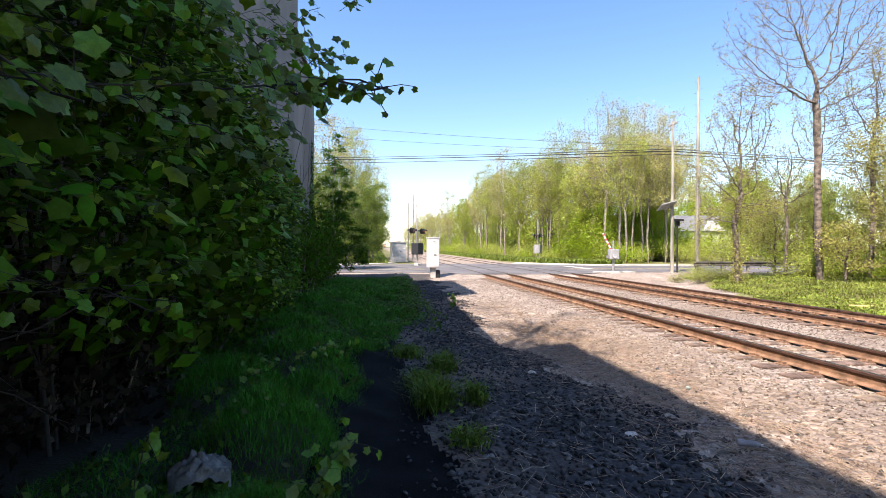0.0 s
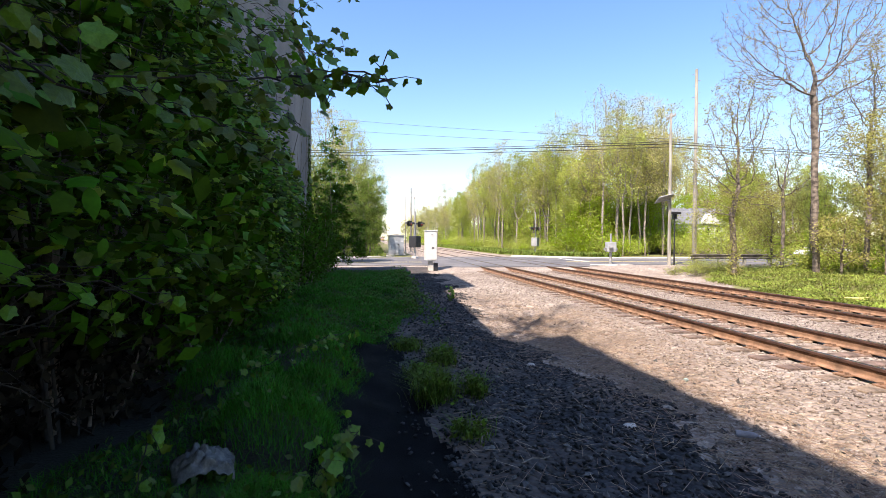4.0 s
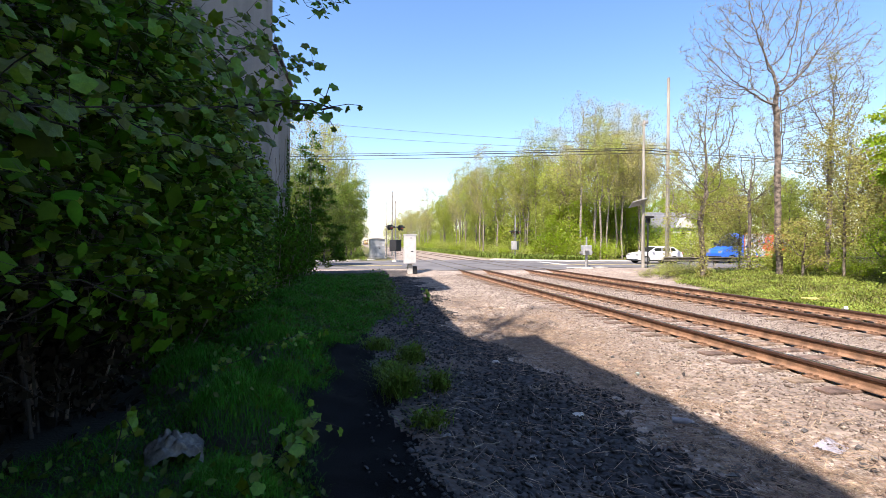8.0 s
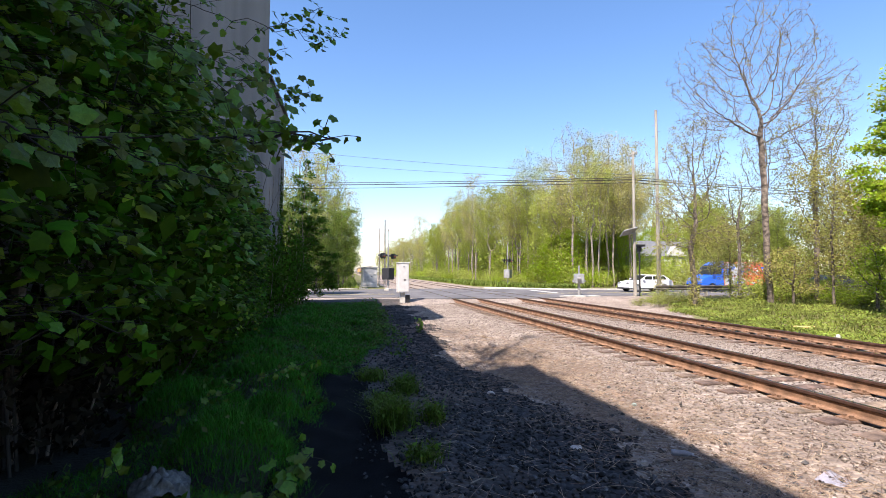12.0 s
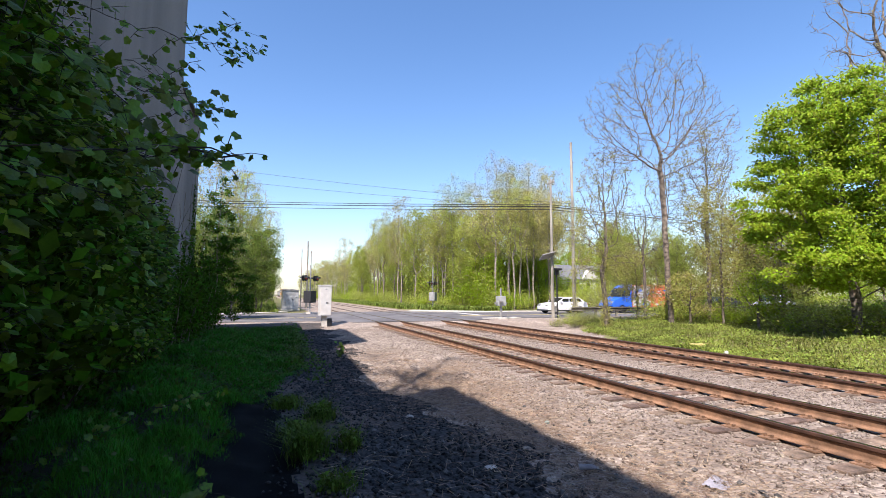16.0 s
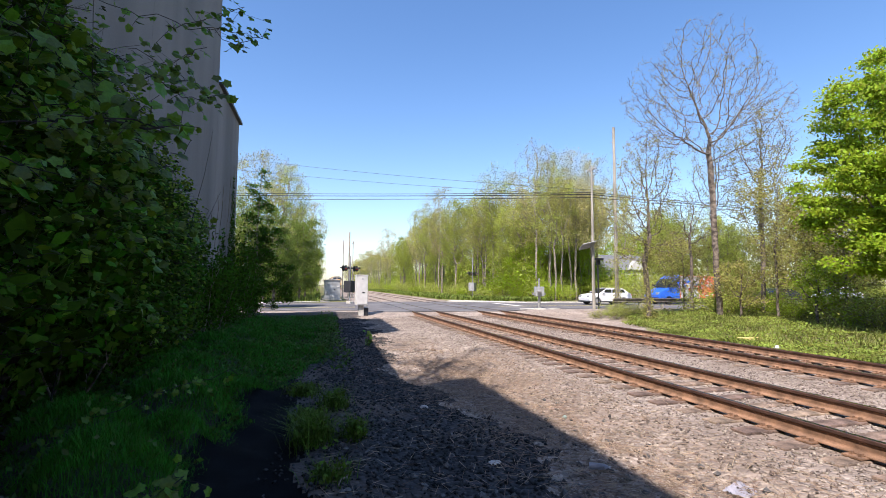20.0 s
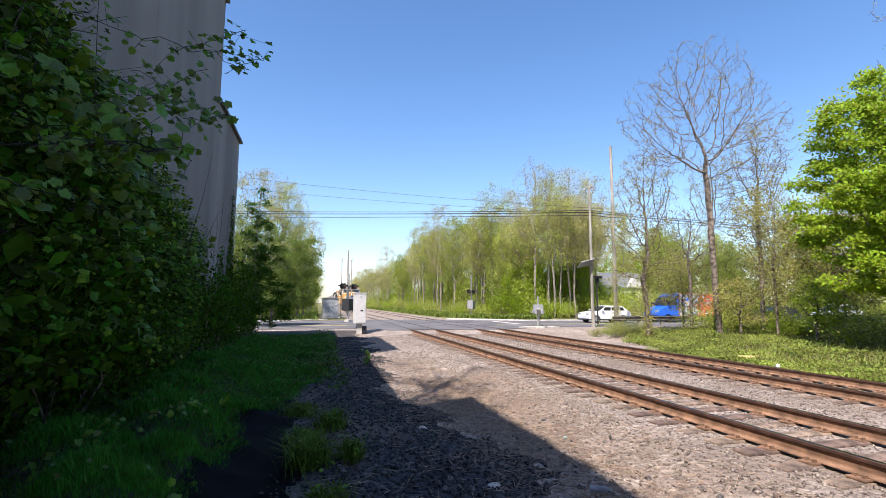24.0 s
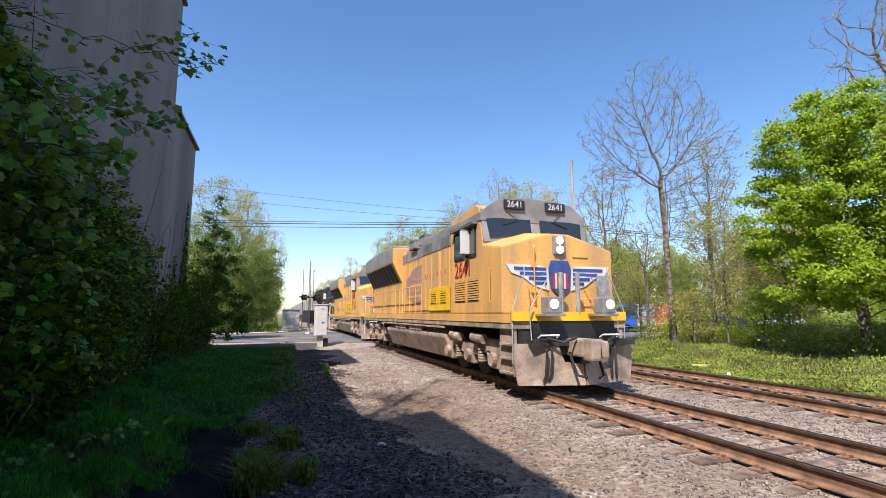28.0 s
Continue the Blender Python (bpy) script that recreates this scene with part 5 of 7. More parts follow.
for k, (pts, count, reach, scale) in enumerate((
        ([(-2.15, 5.6, 4.65), (-1.6, 5.9, 4.62), (-0.96, 6.2, 4.74), (-0.65, 6.4, 4.66), (-0.5, 6.5, 4.79)], 22, 0.13, 0.75),
        ([(-1.35, 6.0, 4.6), (-1.0, 6.2, 4.83), (-0.73, 6.4, 5.09), (-0.58, 6.5, 5.24)], 18, 0.13, 0.75),
        ([(-0.96, 6.2, 4.74), (-0.59, 6.4, 4.82), (-0.34, 6.5, 4.84)], 16, 0.1, 0.65),
        ([(-2.21, 5.2, 4.2), (-1.69, 5.5, 3.97), (-1.24, 5.8, 3.79), (-1.0, 6.1, 3.79), (-0.71, 6.3, 3.98)], 38, 0.17, 0.85),
        ([(-1.9, 5.5, 4.0), (-1.5, 5.9, 3.9), (-1.15, 6.2, 4.05), (-0.95, 6.4, 4.0)], 24, 0.18, 0.85),
        ([(-1.72, 6.0, 4.27), (-1.48, 6.3, 4.26), (-1.35, 6.5, 4.41), (-1.06, 6.7, 4.72)], 18, 0.15, 0.8),
        ([(-1.6, 4.1, 3.2), (-1.15, 4.4, 3.05), (-0.93, 4.6, 2.97), (-0.7, 4.7, 2.9)], 34, 0.14, 1.0),
        ([(-1.7, 4.5, 2.95), (-1.3, 5.0, 2.85), (-1.06, 5.2, 2.75)], 22, 0.16, 0.95),
        ([(-2.0, 4.9, 2.7), (-1.55, 5.2, 2.5), (-1.3, 5.5, 2.4)], 22, 0.18, 0.95),
        ([(-2.1, 5.6, 2.3), (-1.7, 6.0, 2.1), (-1.5, 6.3, 1.9)], 22, 0.2, 0.95),
        ([(-2.6, 8.6, 2.9), (-1.9, 9.0, 2.6), (-1.4, 9.3, 2.6)], 24, 0.2, 1.0),
        ([(-2.0, 3.4, 3.4), (-1.4, 3.6, 3.2), (-1.1, 3.8, 3.0)], 22, 0.16, 1.0))):
    leafy_spray("overhanging_branch", "thin overhanging branch with broad spring leaves", pts, count, reach, scale, 90 + k)
for k, (x, y, z) in enumerate(((-1.5, 1.9, 2.75), (-1.75, 2.3, 2.3), (-1.3, 2.5, 2.95), (-1.9, 2.7, 2.7), (-1.55, 3.0, 2.4), (-1.75, 3.2, 3.2), (-2.1, 2.2, 3.0), (-1.65, 3.6, 1.9), (-1.9, 4.2, 2.2))):
    leafy_spray("maple_branch", "leafy maple branch hanging out of the thicket", [(x - 0.7, y - 0.15, z + 0.12), (x - 0.3, y, z + 0.1), (x, y + 0.1, z)], 24, 0.16, 0.62, 400 + k)
leafy_spray("sapling", "young broad-leaved sapling at the edge of the path", [(-0.75, 3.75, -0.05), (-0.62, 3.8, 0.1), (-0.45, 3.87, 0.22)], 20, 0.13, 0.75, 76)
leafy_spray("sapling", "low broad-leaved seedling in the bank grass", [(-0.95, 2.75, 0.0), (-0.9, 2.8, 0.1), (-0.8, 2.85, 0.2)], 10, 0.12, 0.8, 77)
leafy_spray("sapling", "seedling with small leaves beside the plastic bag", [(-1.75, 3.4, 0.1), (-1.7, 3.4, 0.35), (-1.65, 3.42, 0.55)], 6, 0.08, 0.6, 78)
leafy_spray("sapling", "yellowish weed standing alone in the ballast", [(1.95, 14.9, -0.3), (1.95, 14.9, -0.1), (1.97, 14.9, 0.15)], 14, 0.1, 1.0, 79)
leafy_spray("bramble", "trailing bramble stem with small leaves over the grass", [(-1.9, 5.0, 0.25), (-1.3, 5.4, 0.42), (-0.9, 5.9, 0.5), (-0.5, 6.6, 0.45)], 18, 0.1, 0.6, 81)


WEED = mat("young_weed_green", (0.10, 0.17, 0.018), 0.55, var=0.2, rand=0.5, island=True, translucent=0.3, bump=0, spec=0.2)


def build_weeds():
    rnd = np.random.default_rng(12)
    for cx, cy, w, h, n in ((0.25, 9.1, 0.35, 0.22, 500), (0.42, 6.3, 0.32, 0.36, 700), (0.75, 8.0, 0.3, 0.3, 400), (0.95, 6.3, 0.2, 0.26, 260), (0.35, 7.2, 0.3, 0.25, 350), (0.6, 5.0, 0.25, 0.18, 220)):
        x, y = cx + rnd.normal(0, w * 0.38, n), cy + rnd.normal(0, w * 0.5, n)
        v, f = blades(rnd, x, y, rnd.uniform(0.4, 1.3, n) * h, np.full(n, 0.004), 1.1)
        c = np.stack([x, y, ground_z(x, y) + rnd.random(n) * h * 0.8], 1)[: n // 2]
        v2, f2 = leaf_quads(rnd, c, 0.034)
        t = thing("weed_clump", None, "clump of green weeds growing in the ballast", "weeds", "weeds in the ballast")
        tagged(arrays("foliage", v, f, WEED, t), kind="stuff")
        tagged(arrays("foliage", v2, f2, WEED, t), kind="stuff")


build_weeds()


def build_straw():
    rnd = np.random.default_rng(15)
    n = 15000
    k = 0.9 * rnd.random(n)
    y = np.where(k < 0.3, rnd.normal(11.0, 2.3, n), 3 + 9 * rnd.random(n) ** 1.3)
    x = np.where(k < 0.3, rnd.normal(3.3, 0.9, n), np.where(k < 0.68, rnd.normal(3.6, 0.55, n), rnd.uniform(0.5, 5.2, n)))
    lit = ~shadow_side(x, y) | (rnd.random(n) < 0.45)
    x, y = x[lit], y[lit]
    n = len(x)
    a = rnd.uniform(0, math.pi, n)
    L = rnd.uniform(0.03, 0.13, n) * np.where(rnd.random(n) < 0.05, 2.2, 1)
    d = np.stack([np.cos(a), np.sin(a), rnd.normal(0, 0.18, n)], 1) * L[:, None]
    s = np.stack([-np.sin(a), np.cos(a), np.zeros(n)], 1) * rnd.uniform(0.0013, 0.003, n)[:, None]
    p = np.stack([x, y, ground_z(x, y) + 0.022 + rnd.random(n) * 0.02], 1)
    top = np.array((0, 0, 0.004))
    v = np.stack([p - d - s, p - d + s, p + d + s, p + d - s, p + d * 0.1 + top], 1).reshape(-1, 3)
    i = np.arange(n)[:, None] * 5
    f = np.concatenate([i + np.array(q) for q in ((0, 1, 4), (1, 2, 4), (2, 3, 4), (3, 0, 4))], 1).reshape(-1, 3)
    tagged(arrays("straw", v, f, STRAW), "dry brown straw and twigs strewn over the ballast", "straw", kind="stuff")


build_straw()


def rock(name, x, y, s, flat, seed, material, label, category):
    rnd = np.random.default_rng(seed)
    bm = B()
    bmesh.ops.create_icosphere(bm, subdivisions=2, radius=1)
    for v in bm.verts:
        v.co = Vector((v.co.x * s * rnd.uniform(0.8, 1.15), v.co.y * s * 0.75 * rnd.uniform(0.8, 1.15), v.co.z * s * flat * rnd.uniform(0.8, 1.15)))
    ob = part(name, bm, material)
    ob.matrix_basis = pose(x, y, gz(x, y) + s * flat * 0.5, 0, 0, rnd.uniform(0, 180))
    return tagged(ob, label, category)


rock("stone", 2.38, 5.1, 0.085, 0.25, 1, CONCRETE, "flat pale stone lying in the ballast", "stone")
rock("stone", 2.16, 7.77, 0.07, 0.5, 2, CONCRETE, "pale round stone in the ballast", "stone")
rock("stone", 3.15, 5.6, 0.09, 0.2, 3, STONE, "flat grey stone in the ballast", "stone")
rock("stone", 3.7, 13.6, 0.12, 0.4, 4, TIE, "dark lump of wood in the ballast", "wood scrap")


def litter():
    bm = B()
    bmesh.ops.create_grid(bm, x_segments=30, y_segments=24, size=1)
    for v in bm.verts:
        x, y = v.co.x, v.co.y
        r = math.hypot(x, y * 0.9)
        fold = abs(noise.noise(Vector((x * 2.6, y * 2.2, 3.1)))) * 0.09 + abs(noise.noise(Vector((x * 7, y * 5, 1.7)))) * 0.035
        edge = 1 + 0.12 * noise.noise(Vector((x * 1.5, y * 1.5, 9.0)))
        v.co = Vector((x * 0.19 * edge, y * 0.14 * edge, 0.16 * max(0.0, 1 - 0.62 * r * r) + fold))
    bmesh.ops.solidify(bm, geom=bm.faces[:], thickness=0.003)
    ob = part("plastic_bag", bm, FILM, smooth=True)
    ob.matrix_basis = pose(-1.5, 3.75, gz(-1.5, 3.75) + 0.03, 12, 0, 20)
    tagged(ob, "crumpled clear plastic bag lying in the grass", "plastic bag")
    t = thing("plastic_bottle", pose(3.38, 4.66, gz(3.38, 4.66) + 0.05, 90, 0, 60), "clear plastic bottle lying in the ballast", "bottle")
    bm = B()
    rod(bm, (0, 0, -0.09), (0, 0, 0.07), 0.034, 14)
    rod(bm, (0, 0, 0.07), (0, 0, 0.11), 0.034, 14, 0.014)
    part("body", bm, PLASTIC, t)
    bm = B()
    rod(bm, (0, 0, 0.11), (0, 0, 0.13), 0.015, 10)
    part("cap", bm, WHITE, t)
    bm = B()
    box(bm, -0.035, -0.03, 0, 0.035, 0.03, 0.03, 0.008, top=(0.01, 0.008))
    ob = part("carton", bm, TEAL)
    ob.matrix_basis = pose(4.0, 6.5, gz(4.0, 6.5) + 0.01, 8, 0, 30)
    tagged(ob, "small teal drink carton on the ballast", "carton")
    bm = B()
    bmesh.ops.create_grid(bm, x_segments=14, y_segments=10, size=0.5)
    for v in bm.verts:
        v.co = Vector((v.co.x * 0.36, v.co.y * 0.22, 0.02 + 0.022 * noise.noise(v.co * 12)))
    bmesh.ops.solidify(bm, geom=bm.faces[:], thickness=0.004)
    ob = part("plastic_sheet", bm, SHEET)
    ob.matrix_basis = pose(4.36, 3.78, gz(4.36, 3.78) + 0.015, 0, 0, 25)
    tagged(ob, "torn pale plastic sheet on the ballast", "plastic sheet")
    bm = B()
    box(bm, -0.42, -0.1, 0, 0.42, 0.1, 0.13, 0.03)
    ob = part("parking_stop", bm, YELLOWKERB)
    ob.matrix_basis = pose(15.7, 14.3, gz(15.7, 14.3) - 0.02, 0, 0, -12)
    tagged(ob, "faded yellow block lying in the grass", "block")
    rock("stone", 14.3, 12.0, 0.13, 0.6, 8, WHITE, "white bag of rubbish at the edge of the verge", "litter")
    rock("stone", 15.0, 17.2, 0.16, 0.4, 9, CONCRETE, "pale rubble at the edge of the verge", "rubble")
    for k, (x, y, a, L) in enumerate(((0.9, 5.3, 20, 0.35), (1.3, 5.8, 150, 0.3), (0.75, 4.9, 60, 0.28), (2.0, 6.4, 100, 0.32), (4.4, 5.4, 130, 0.5), (1.1, 4.4, 10, 0.3), (16.6, 20.5, 40, 0.6))):
        bm = B()
        tube(bm, [(-L / 2, 0, 0), (-0.1 * L, 0.03, 0.015), (0.2 * L, 0.0, 0.01), (L / 2, 0.04, 0.0)], 0.006, 5)
        ob = part("stick", bm, BARKPALE)
        ob.matrix_basis = pose(x, y, gz(x, y) + 0.03, 0, 0, a)
        tagged(ob, "dry broken stick lying on the ground", "stick", "fallen sticks")


litter()


# ---- things at the crossing ----
def relay_case():
    t = thing("relay_case", pose(2.85, 28.2, -0.12, 0, 0, 6), "tall white metal signal relay case on a pale concrete post", "signal box")
    bm = B()
    box(bm, -0.32, -0.3, 0.55, 0.32, 0.3, 2.25, 0.02)
    body = part("cabinet_body", bm, WHITE, t)
    bm = B()
    box(bm, -0.35, -0.34, 2.25, 0.35, 0.34, 2.3, 0.01)
    part("lid", bm, WHITE, t)
    bm = B()
    box(bm, -0.28, -0.315, 0.6, 0.28, -0.3, 2.2, 0.006)
    d = part("door", bm, WHITE, t)
    bm = B()
    box(bm, 0.0, -0.33, 1.25, 0.14, -0.315, 1.31)
    part("latch", bm, BLACK, d, "dark latch")
    bm = B()
    box(bm, -0.04, -0.33, 2.03, 0.06, -0.318, 2.1)
    part("notice", bm, GREY, d, "small grey notice")
    bm = B()
    box(bm, -0.14, -0.16, -0.4, 0.14, 0.16, 0.62, 0.02)
    part("post", bm, CONCRETE, t, "pale concrete post")
    # black block stands for a dark thing and the post's shadow beside it
    bm = B()
    box(bm, 0.16, -0.1, -0.2, 0.42, 0.3, 0.4, 0.02)
    part("junction_box", bm, BLACK, t, "black block for the dark thing and shadow beside the post")


relay_case()


def bungalow():
    t = thing("signal_bungalow", pose(1.85, 53.3, 0.0, 0, 0, 4), "grey metal railway signal bungalow at the crossing", "signal hut")
    bm = B()
    box(bm, -0.8, -0.8, 0.1, 0.8, 0.8, 2.05, 0.03)
    part("wall", bm, GREY, t)
    bm = B()
    prism(bm, [(-0.9, 2.05), (0.9, 2.05), (0.9, 2.1), (0, 2.22), (-0.9, 2.1)], "y", -0.9, 0.9)
    part("roof", bm, STEEL, t)
    bm = B()
    box(bm, -0.5, -0.83, 0.2, 0.3, -0.8, 1.95, 0.01)
    d = part("door", bm, GREY, t)
    bm = B()
    box(bm, 0.15, -0.87, 1.05, 0.24, -0.83, 1.15)
    part("handle", bm, BLACK, d)
    for x in (0.5, 0.62):
        bm = B()
        box(bm, x - 0.05, -0.84, 1.35, x + 0.05, -0.81, 1.5)
        part("vent", bm, WHITE, t)
    bm = B()
    box(bm, -0.95, -0.95, -0.3, 0.95, 0.95, 0.1, 0.02)
    part("base", bm, CONCRETE, t)


bungalow()


def crossing_signal(x, y, z, h, label):
    """A mast with back-to-back flashing lights and a gate mechanism."""
    t = thing("crossing_signal", pose(x, y, z, 0, 0, 52), label, "crossing signal", "crossing signals")
    bm = B()
    rod(bm, (0, 0, -0.2), (0, 0, h), 0.065, 10)
    part("mast", bm, STEEL, t)
    bm = B()
    box(bm, -0.22, -0.22, -0.2, 0.22, 0.22, 0.18, 0.03)
    part("base", bm, CONCRETE, t)
    bm = B()
    box(bm, -0.92, -0.04, 2.96, 0.92, 0.04, 3.04)
    part("light_bracket", bm, BLACK, t)
    for sx in (-0.82, 0.82):
        for sy in (-1, 1):
            bm = B()
            rod(bm, (sx, 0.1 * sy, 3.0), (sx, 0.14 * sy, 3.0), 0.25, 18)
            head = part("light_backing", bm, BLACK, t, "round black backing disc")
            bm = B()
            rod(bm, (sx, 0.12 * sy, 3.0), (sx, 0.17 * sy, 3.0), 0.11, 14)
            part("lens", bm, REDPAINT, head, "unlit red lens")
            bm = B()
            for k in range(9):
                a0, a1 = math.pi * k / 9, math.pi * (k + 1) / 9
                vs = [bm.verts.new((sx + 0.13 * math.cos(a), yy * sy, 3.0 + 0.13 * math.sin(a))) for a, yy in ((a0, 0.14), (a1, 0.14), (a1, 0.42), (a0, 0.42))]
                bm.faces.new(vs)
            part("visor", bm, BLACK, head)
    bm = B()
    box(bm, -0.42, -0.36, 0.95, 0.42, 0.36, 1.95, 0.05)
    part("gate_mechanism", bm, BLACK, t, "black gate mechanism housing")
    return t


crossing_signal(3.05, 42.0, 0.0, 4.1, "steel crossing mast with black flashing light heads")
XS = crossing_signal(18.0, 54.0, -0.02, 4.9, "grey crossing mast beyond the road with lights turned away")
for o in XS.children:
    if o.name.startswith("gate_mechanism"):
        o.data.materials.clear()
        o.data.materials.append(STEEL)


def gate():
    t = thing("crossing_gate", pose(14.9, 29.9, 0.04), "grey crossing gate mechanism with a raised arm that comes down", "crossing gate")
    bm = B()
    box(bm, -0.28, -0.24, 0.85, 0.28, 0.24, 1.5, 0.03)
    part("housing", bm, GREY, t, "pale grey gate housing")
    bm = B()
    rod(bm, (0, 0, -0.2), (0, 0, 0.9), 0.09, 10)
    rod(bm, (0, 0, 1.4), (0, 0, 2.05), 0.06, 10)
    part("post", bm, STEEL, t)
    bm = B()
    box(bm, -0.35, -0.3, -0.15, 0.35, 0.3, 0.05, 0.02)
    part("base", bm, CONCRETE, t)
    for sx in (-1, 1):
        bm = B()
        box(bm, sx * 0.3, -0.05, 0.95, sx * 0.46, 0.05, 1.1, 0.01)
        part("bracket", bm, STEEL, t)
    arm = thing("gate_arm", pose(14.9, 30.0, 1.25))
    arm.parent = t
    arm.matrix_basis = pose(0, 0, 1.2)
    bm = B()
    box(bm, -0.05, -0.03, 0.0, 0.05, 0.03, 3.4, 0.01)
    part("arm_bar", bm, WHITE, arm)
    for k in range(4):
        bm = B()
        box(bm, -0.054, -0.034, 0.5 + 0.8 * k, 0.054, 0.034, 0.85 + 0.8 * k)
        part("stripe", bm, REDPAINT, arm, "red reflective stripe")
    bm = B()
    box(bm, -0.12, -0.06, -0.75, 0.12, 0.06, 0.0, 0.02)
    part("counterweight", bm, STEEL, arm)
    return arm


GATE_ARM = gate()


def utility_pole(x, y, h, r, label, arms=((0.5, 1.2),), pegs=0):
    t = thing("utility_pole", pose(x, y, 0), label, "utility pole", "utility poles")
    bm = B()
    rod(bm, (0, 0, -0.3), (0, 0, h), r, 12, r * 0.65)
    part("pole", bm, POLE, t)
    for dz, half in arms:
        bm = B()
        box(bm, -0.05, -half, h - dz - 0.06, 0.05, half, h - dz + 0.06, 0.01)
        a = part("crossarm", bm, POLE, t)
        for yy in (-0.9, -0.4, 0.4, 0.9):
            bm = B()
            rod(bm, (0, yy * half, h - dz + 0.06), (0, yy * half, h - dz + 0.22), 0.04, 8, 0.02)
            part("insulator", bm, GREY, a)
    for k in range(pegs):
        z = h - 0.4 - 0.4 * k
        s = 1 if k % 2 else -1
        bm = B()
        rod(bm, (0, 0, z), (s * (r + 0.16), 0, z + 0.02), 0.018, 6)
        part("climbing_peg", bm, STEEL, t)
    return t


UP = utility_pole(19.3, 30.3, 10.2, 0.12, "weathered wooden utility pole with a solar panel", arms=((0.25, 0.5),))


def solar_sign():
    t = thing("solar_panel", pose(18.95, 30.1, 4.5), "small tilted solar panel on a pole bracket", "solar panel")
    bm = B()
    box(bm, -0.75, -0.4, -0.03, 0.35, 0.4, 0.03, 0.008)
    p = part("panel_frame", bm, STEEL, t)
    p.rotation_euler = (radians(-28), radians(-14), 0)
    bm = B()
    box(bm, -0.72, -0.37, 0.03, 0.32, 0.37, 0.036)
    part("cells", bm, SOLAR, p, "dark blue solar cells")
    bm = B()
    rod(bm, (-0.1, 0, -0.1), (0.42, 0.2, -0.25), 0.03)
    part("bracket", bm, STEEL, t)
    s = thing("sign_post", pose(19.8, 30.5, 0), "thin dark post with a small black sign box", "sign post")
    bm = B()
    rod(bm, (0, 0, -0.2), (0, 0, 3.6), 0.05, 8)
    part("post", bm, BLACK, s)
    bm = B()
    box(bm, -0.32, -0.25, 3.45, 0.32, 0.25, 3.6, 0.02, )
    box(bm, -0.12, -0.1, 3.1, 0.12, 0.1, 3.45, 0.02)
    part("sign_box", bm, BLACK, s)


solar_sign()
utility_pole(22.0, 31.5, 13.7, 0.15, "tall pale wooden utility pole with climbing pegs behind the trees", arms=(), pegs=26)
utility_pole(4.14, 62.0, 8.3, 0.13, "distant wooden pole with rungs beside the tracks", arms=((0.6, 0.5), (1.3, 0.4), (2.0, 0.4), (2.7, 0.4)))
utility_pole(4.9, 66.5, 7.4, 0.08, "distant thin pole with a crossarm beside the tracks", arms=((0.1, 0.8),))
utility_pole(3.1, 56.0, 6.7, 0.07, "distant thin signal pole beside the tracks", arms=())


def cable(name, a, b, sag, r, label):
    bm = B()
    a, b = Vector(a), Vector(b)
    tube(bm, [a.lerp(b, i / 24) - Vector((0, 0, sag * 4 * (i / 24) * (1 - i / 24))) for i in range(25)], r, 5)
    tagged(part(name, bm, WIRE), label, "cable", "overhead cables")


for dz, dy, r in ((0, 0, 0.022), (-0.12, 0.1, 0.03), (-0.35, 0.0, 0.022)):
    cable("overhead_cable", (19.3, 30.3 + dy, 8.3 + dz), (-40, 64 + dy, 12.3 + dz * 2), 0.45, r, "black overhead cable across the tracks")
    cable("overhead_cable", (19.3, 30.3 + dy, 8.3 + dz), (75, 31 + dy, 8.4 + dz), 0.5, r, "black overhead cable along the road")
for dz in (0, 0.9):
    cable("overhead_cable", (22.0, 31.5, 8.4 + dz * 0.4), (-40, 63, 18.6 + dz * 2), 1.2, 0.012, "thin pale overhead wire")


def guard_rail():
    t = thing("guard_rail", None, "dull weathered steel guard rail along the road on wooden posts", "guard rail")
    y = 29.9
    bm = B()
    o = [(0.0, 0.42), (0.05, 0.47), (0.0, 0.54), (0.0, 0.6), (0.05, 0.67), (0.0, 0.74), (-0.02, 0.74), (0.03, 0.67), (-0.02, 0.6), (-0.02, 0.54), (0.03, 0.47), (-0.02, 0.42)]
    prism(bm, [(y - u, v) for u, v in o], "x", 20.6, 62)
    part("beam", bm, mat("weathered_guard_steel", (0.13, 0.115, 0.10), 0.75, metal=0.2, var=0.35, scale=3), t)
    for i in range(22):
        bm = B()
        box(bm, 20.8 + 1.9 * i, y + 0.03, -0.3, 20.95 + 1.9 * i, y + 0.18, 0.72)
        part("post", bm, POLE, t)


guard_rail()


def house():
    t = thing("house", pose(50.5, 70, 0.6, 0, 0, -14), "white two-storey house with a grey shingle roof behind trees", "house")
    bm = B()
    box(bm, -5, -3.5, -0.6, 5, 3.5, 3.6)
    part("wall", bm, SIDING, t)
    bm = B()
    prism(bm, [(-3.9, 3.6), (3.9, 3.6), (0, 6.2)], "x", -5.4, 5.4)
    part("roof", bm, SHINGLE, t)
    for x in (-3.6, -2.2, -0.4, 1.2, 2.8):
        bm = B()
        box(bm, x - 0.4, -3.56, 1.6, x + 0.4, -3.48, 3.1)
        w = part("window", bm, SIDING, t)
        bm = B()
        box(bm, x - 0.32, -3.58, 1.7, x + 0.32, -3.55, 3.0)
        part("pane", bm, GLASS, w)
    bm = B()
    prism(bm, [(-1.6, 3.6), (1.6, 3.6), (0, 5.2)], "y", -3.9, -1)
    part("gable", bm, SIDING, t)


house()


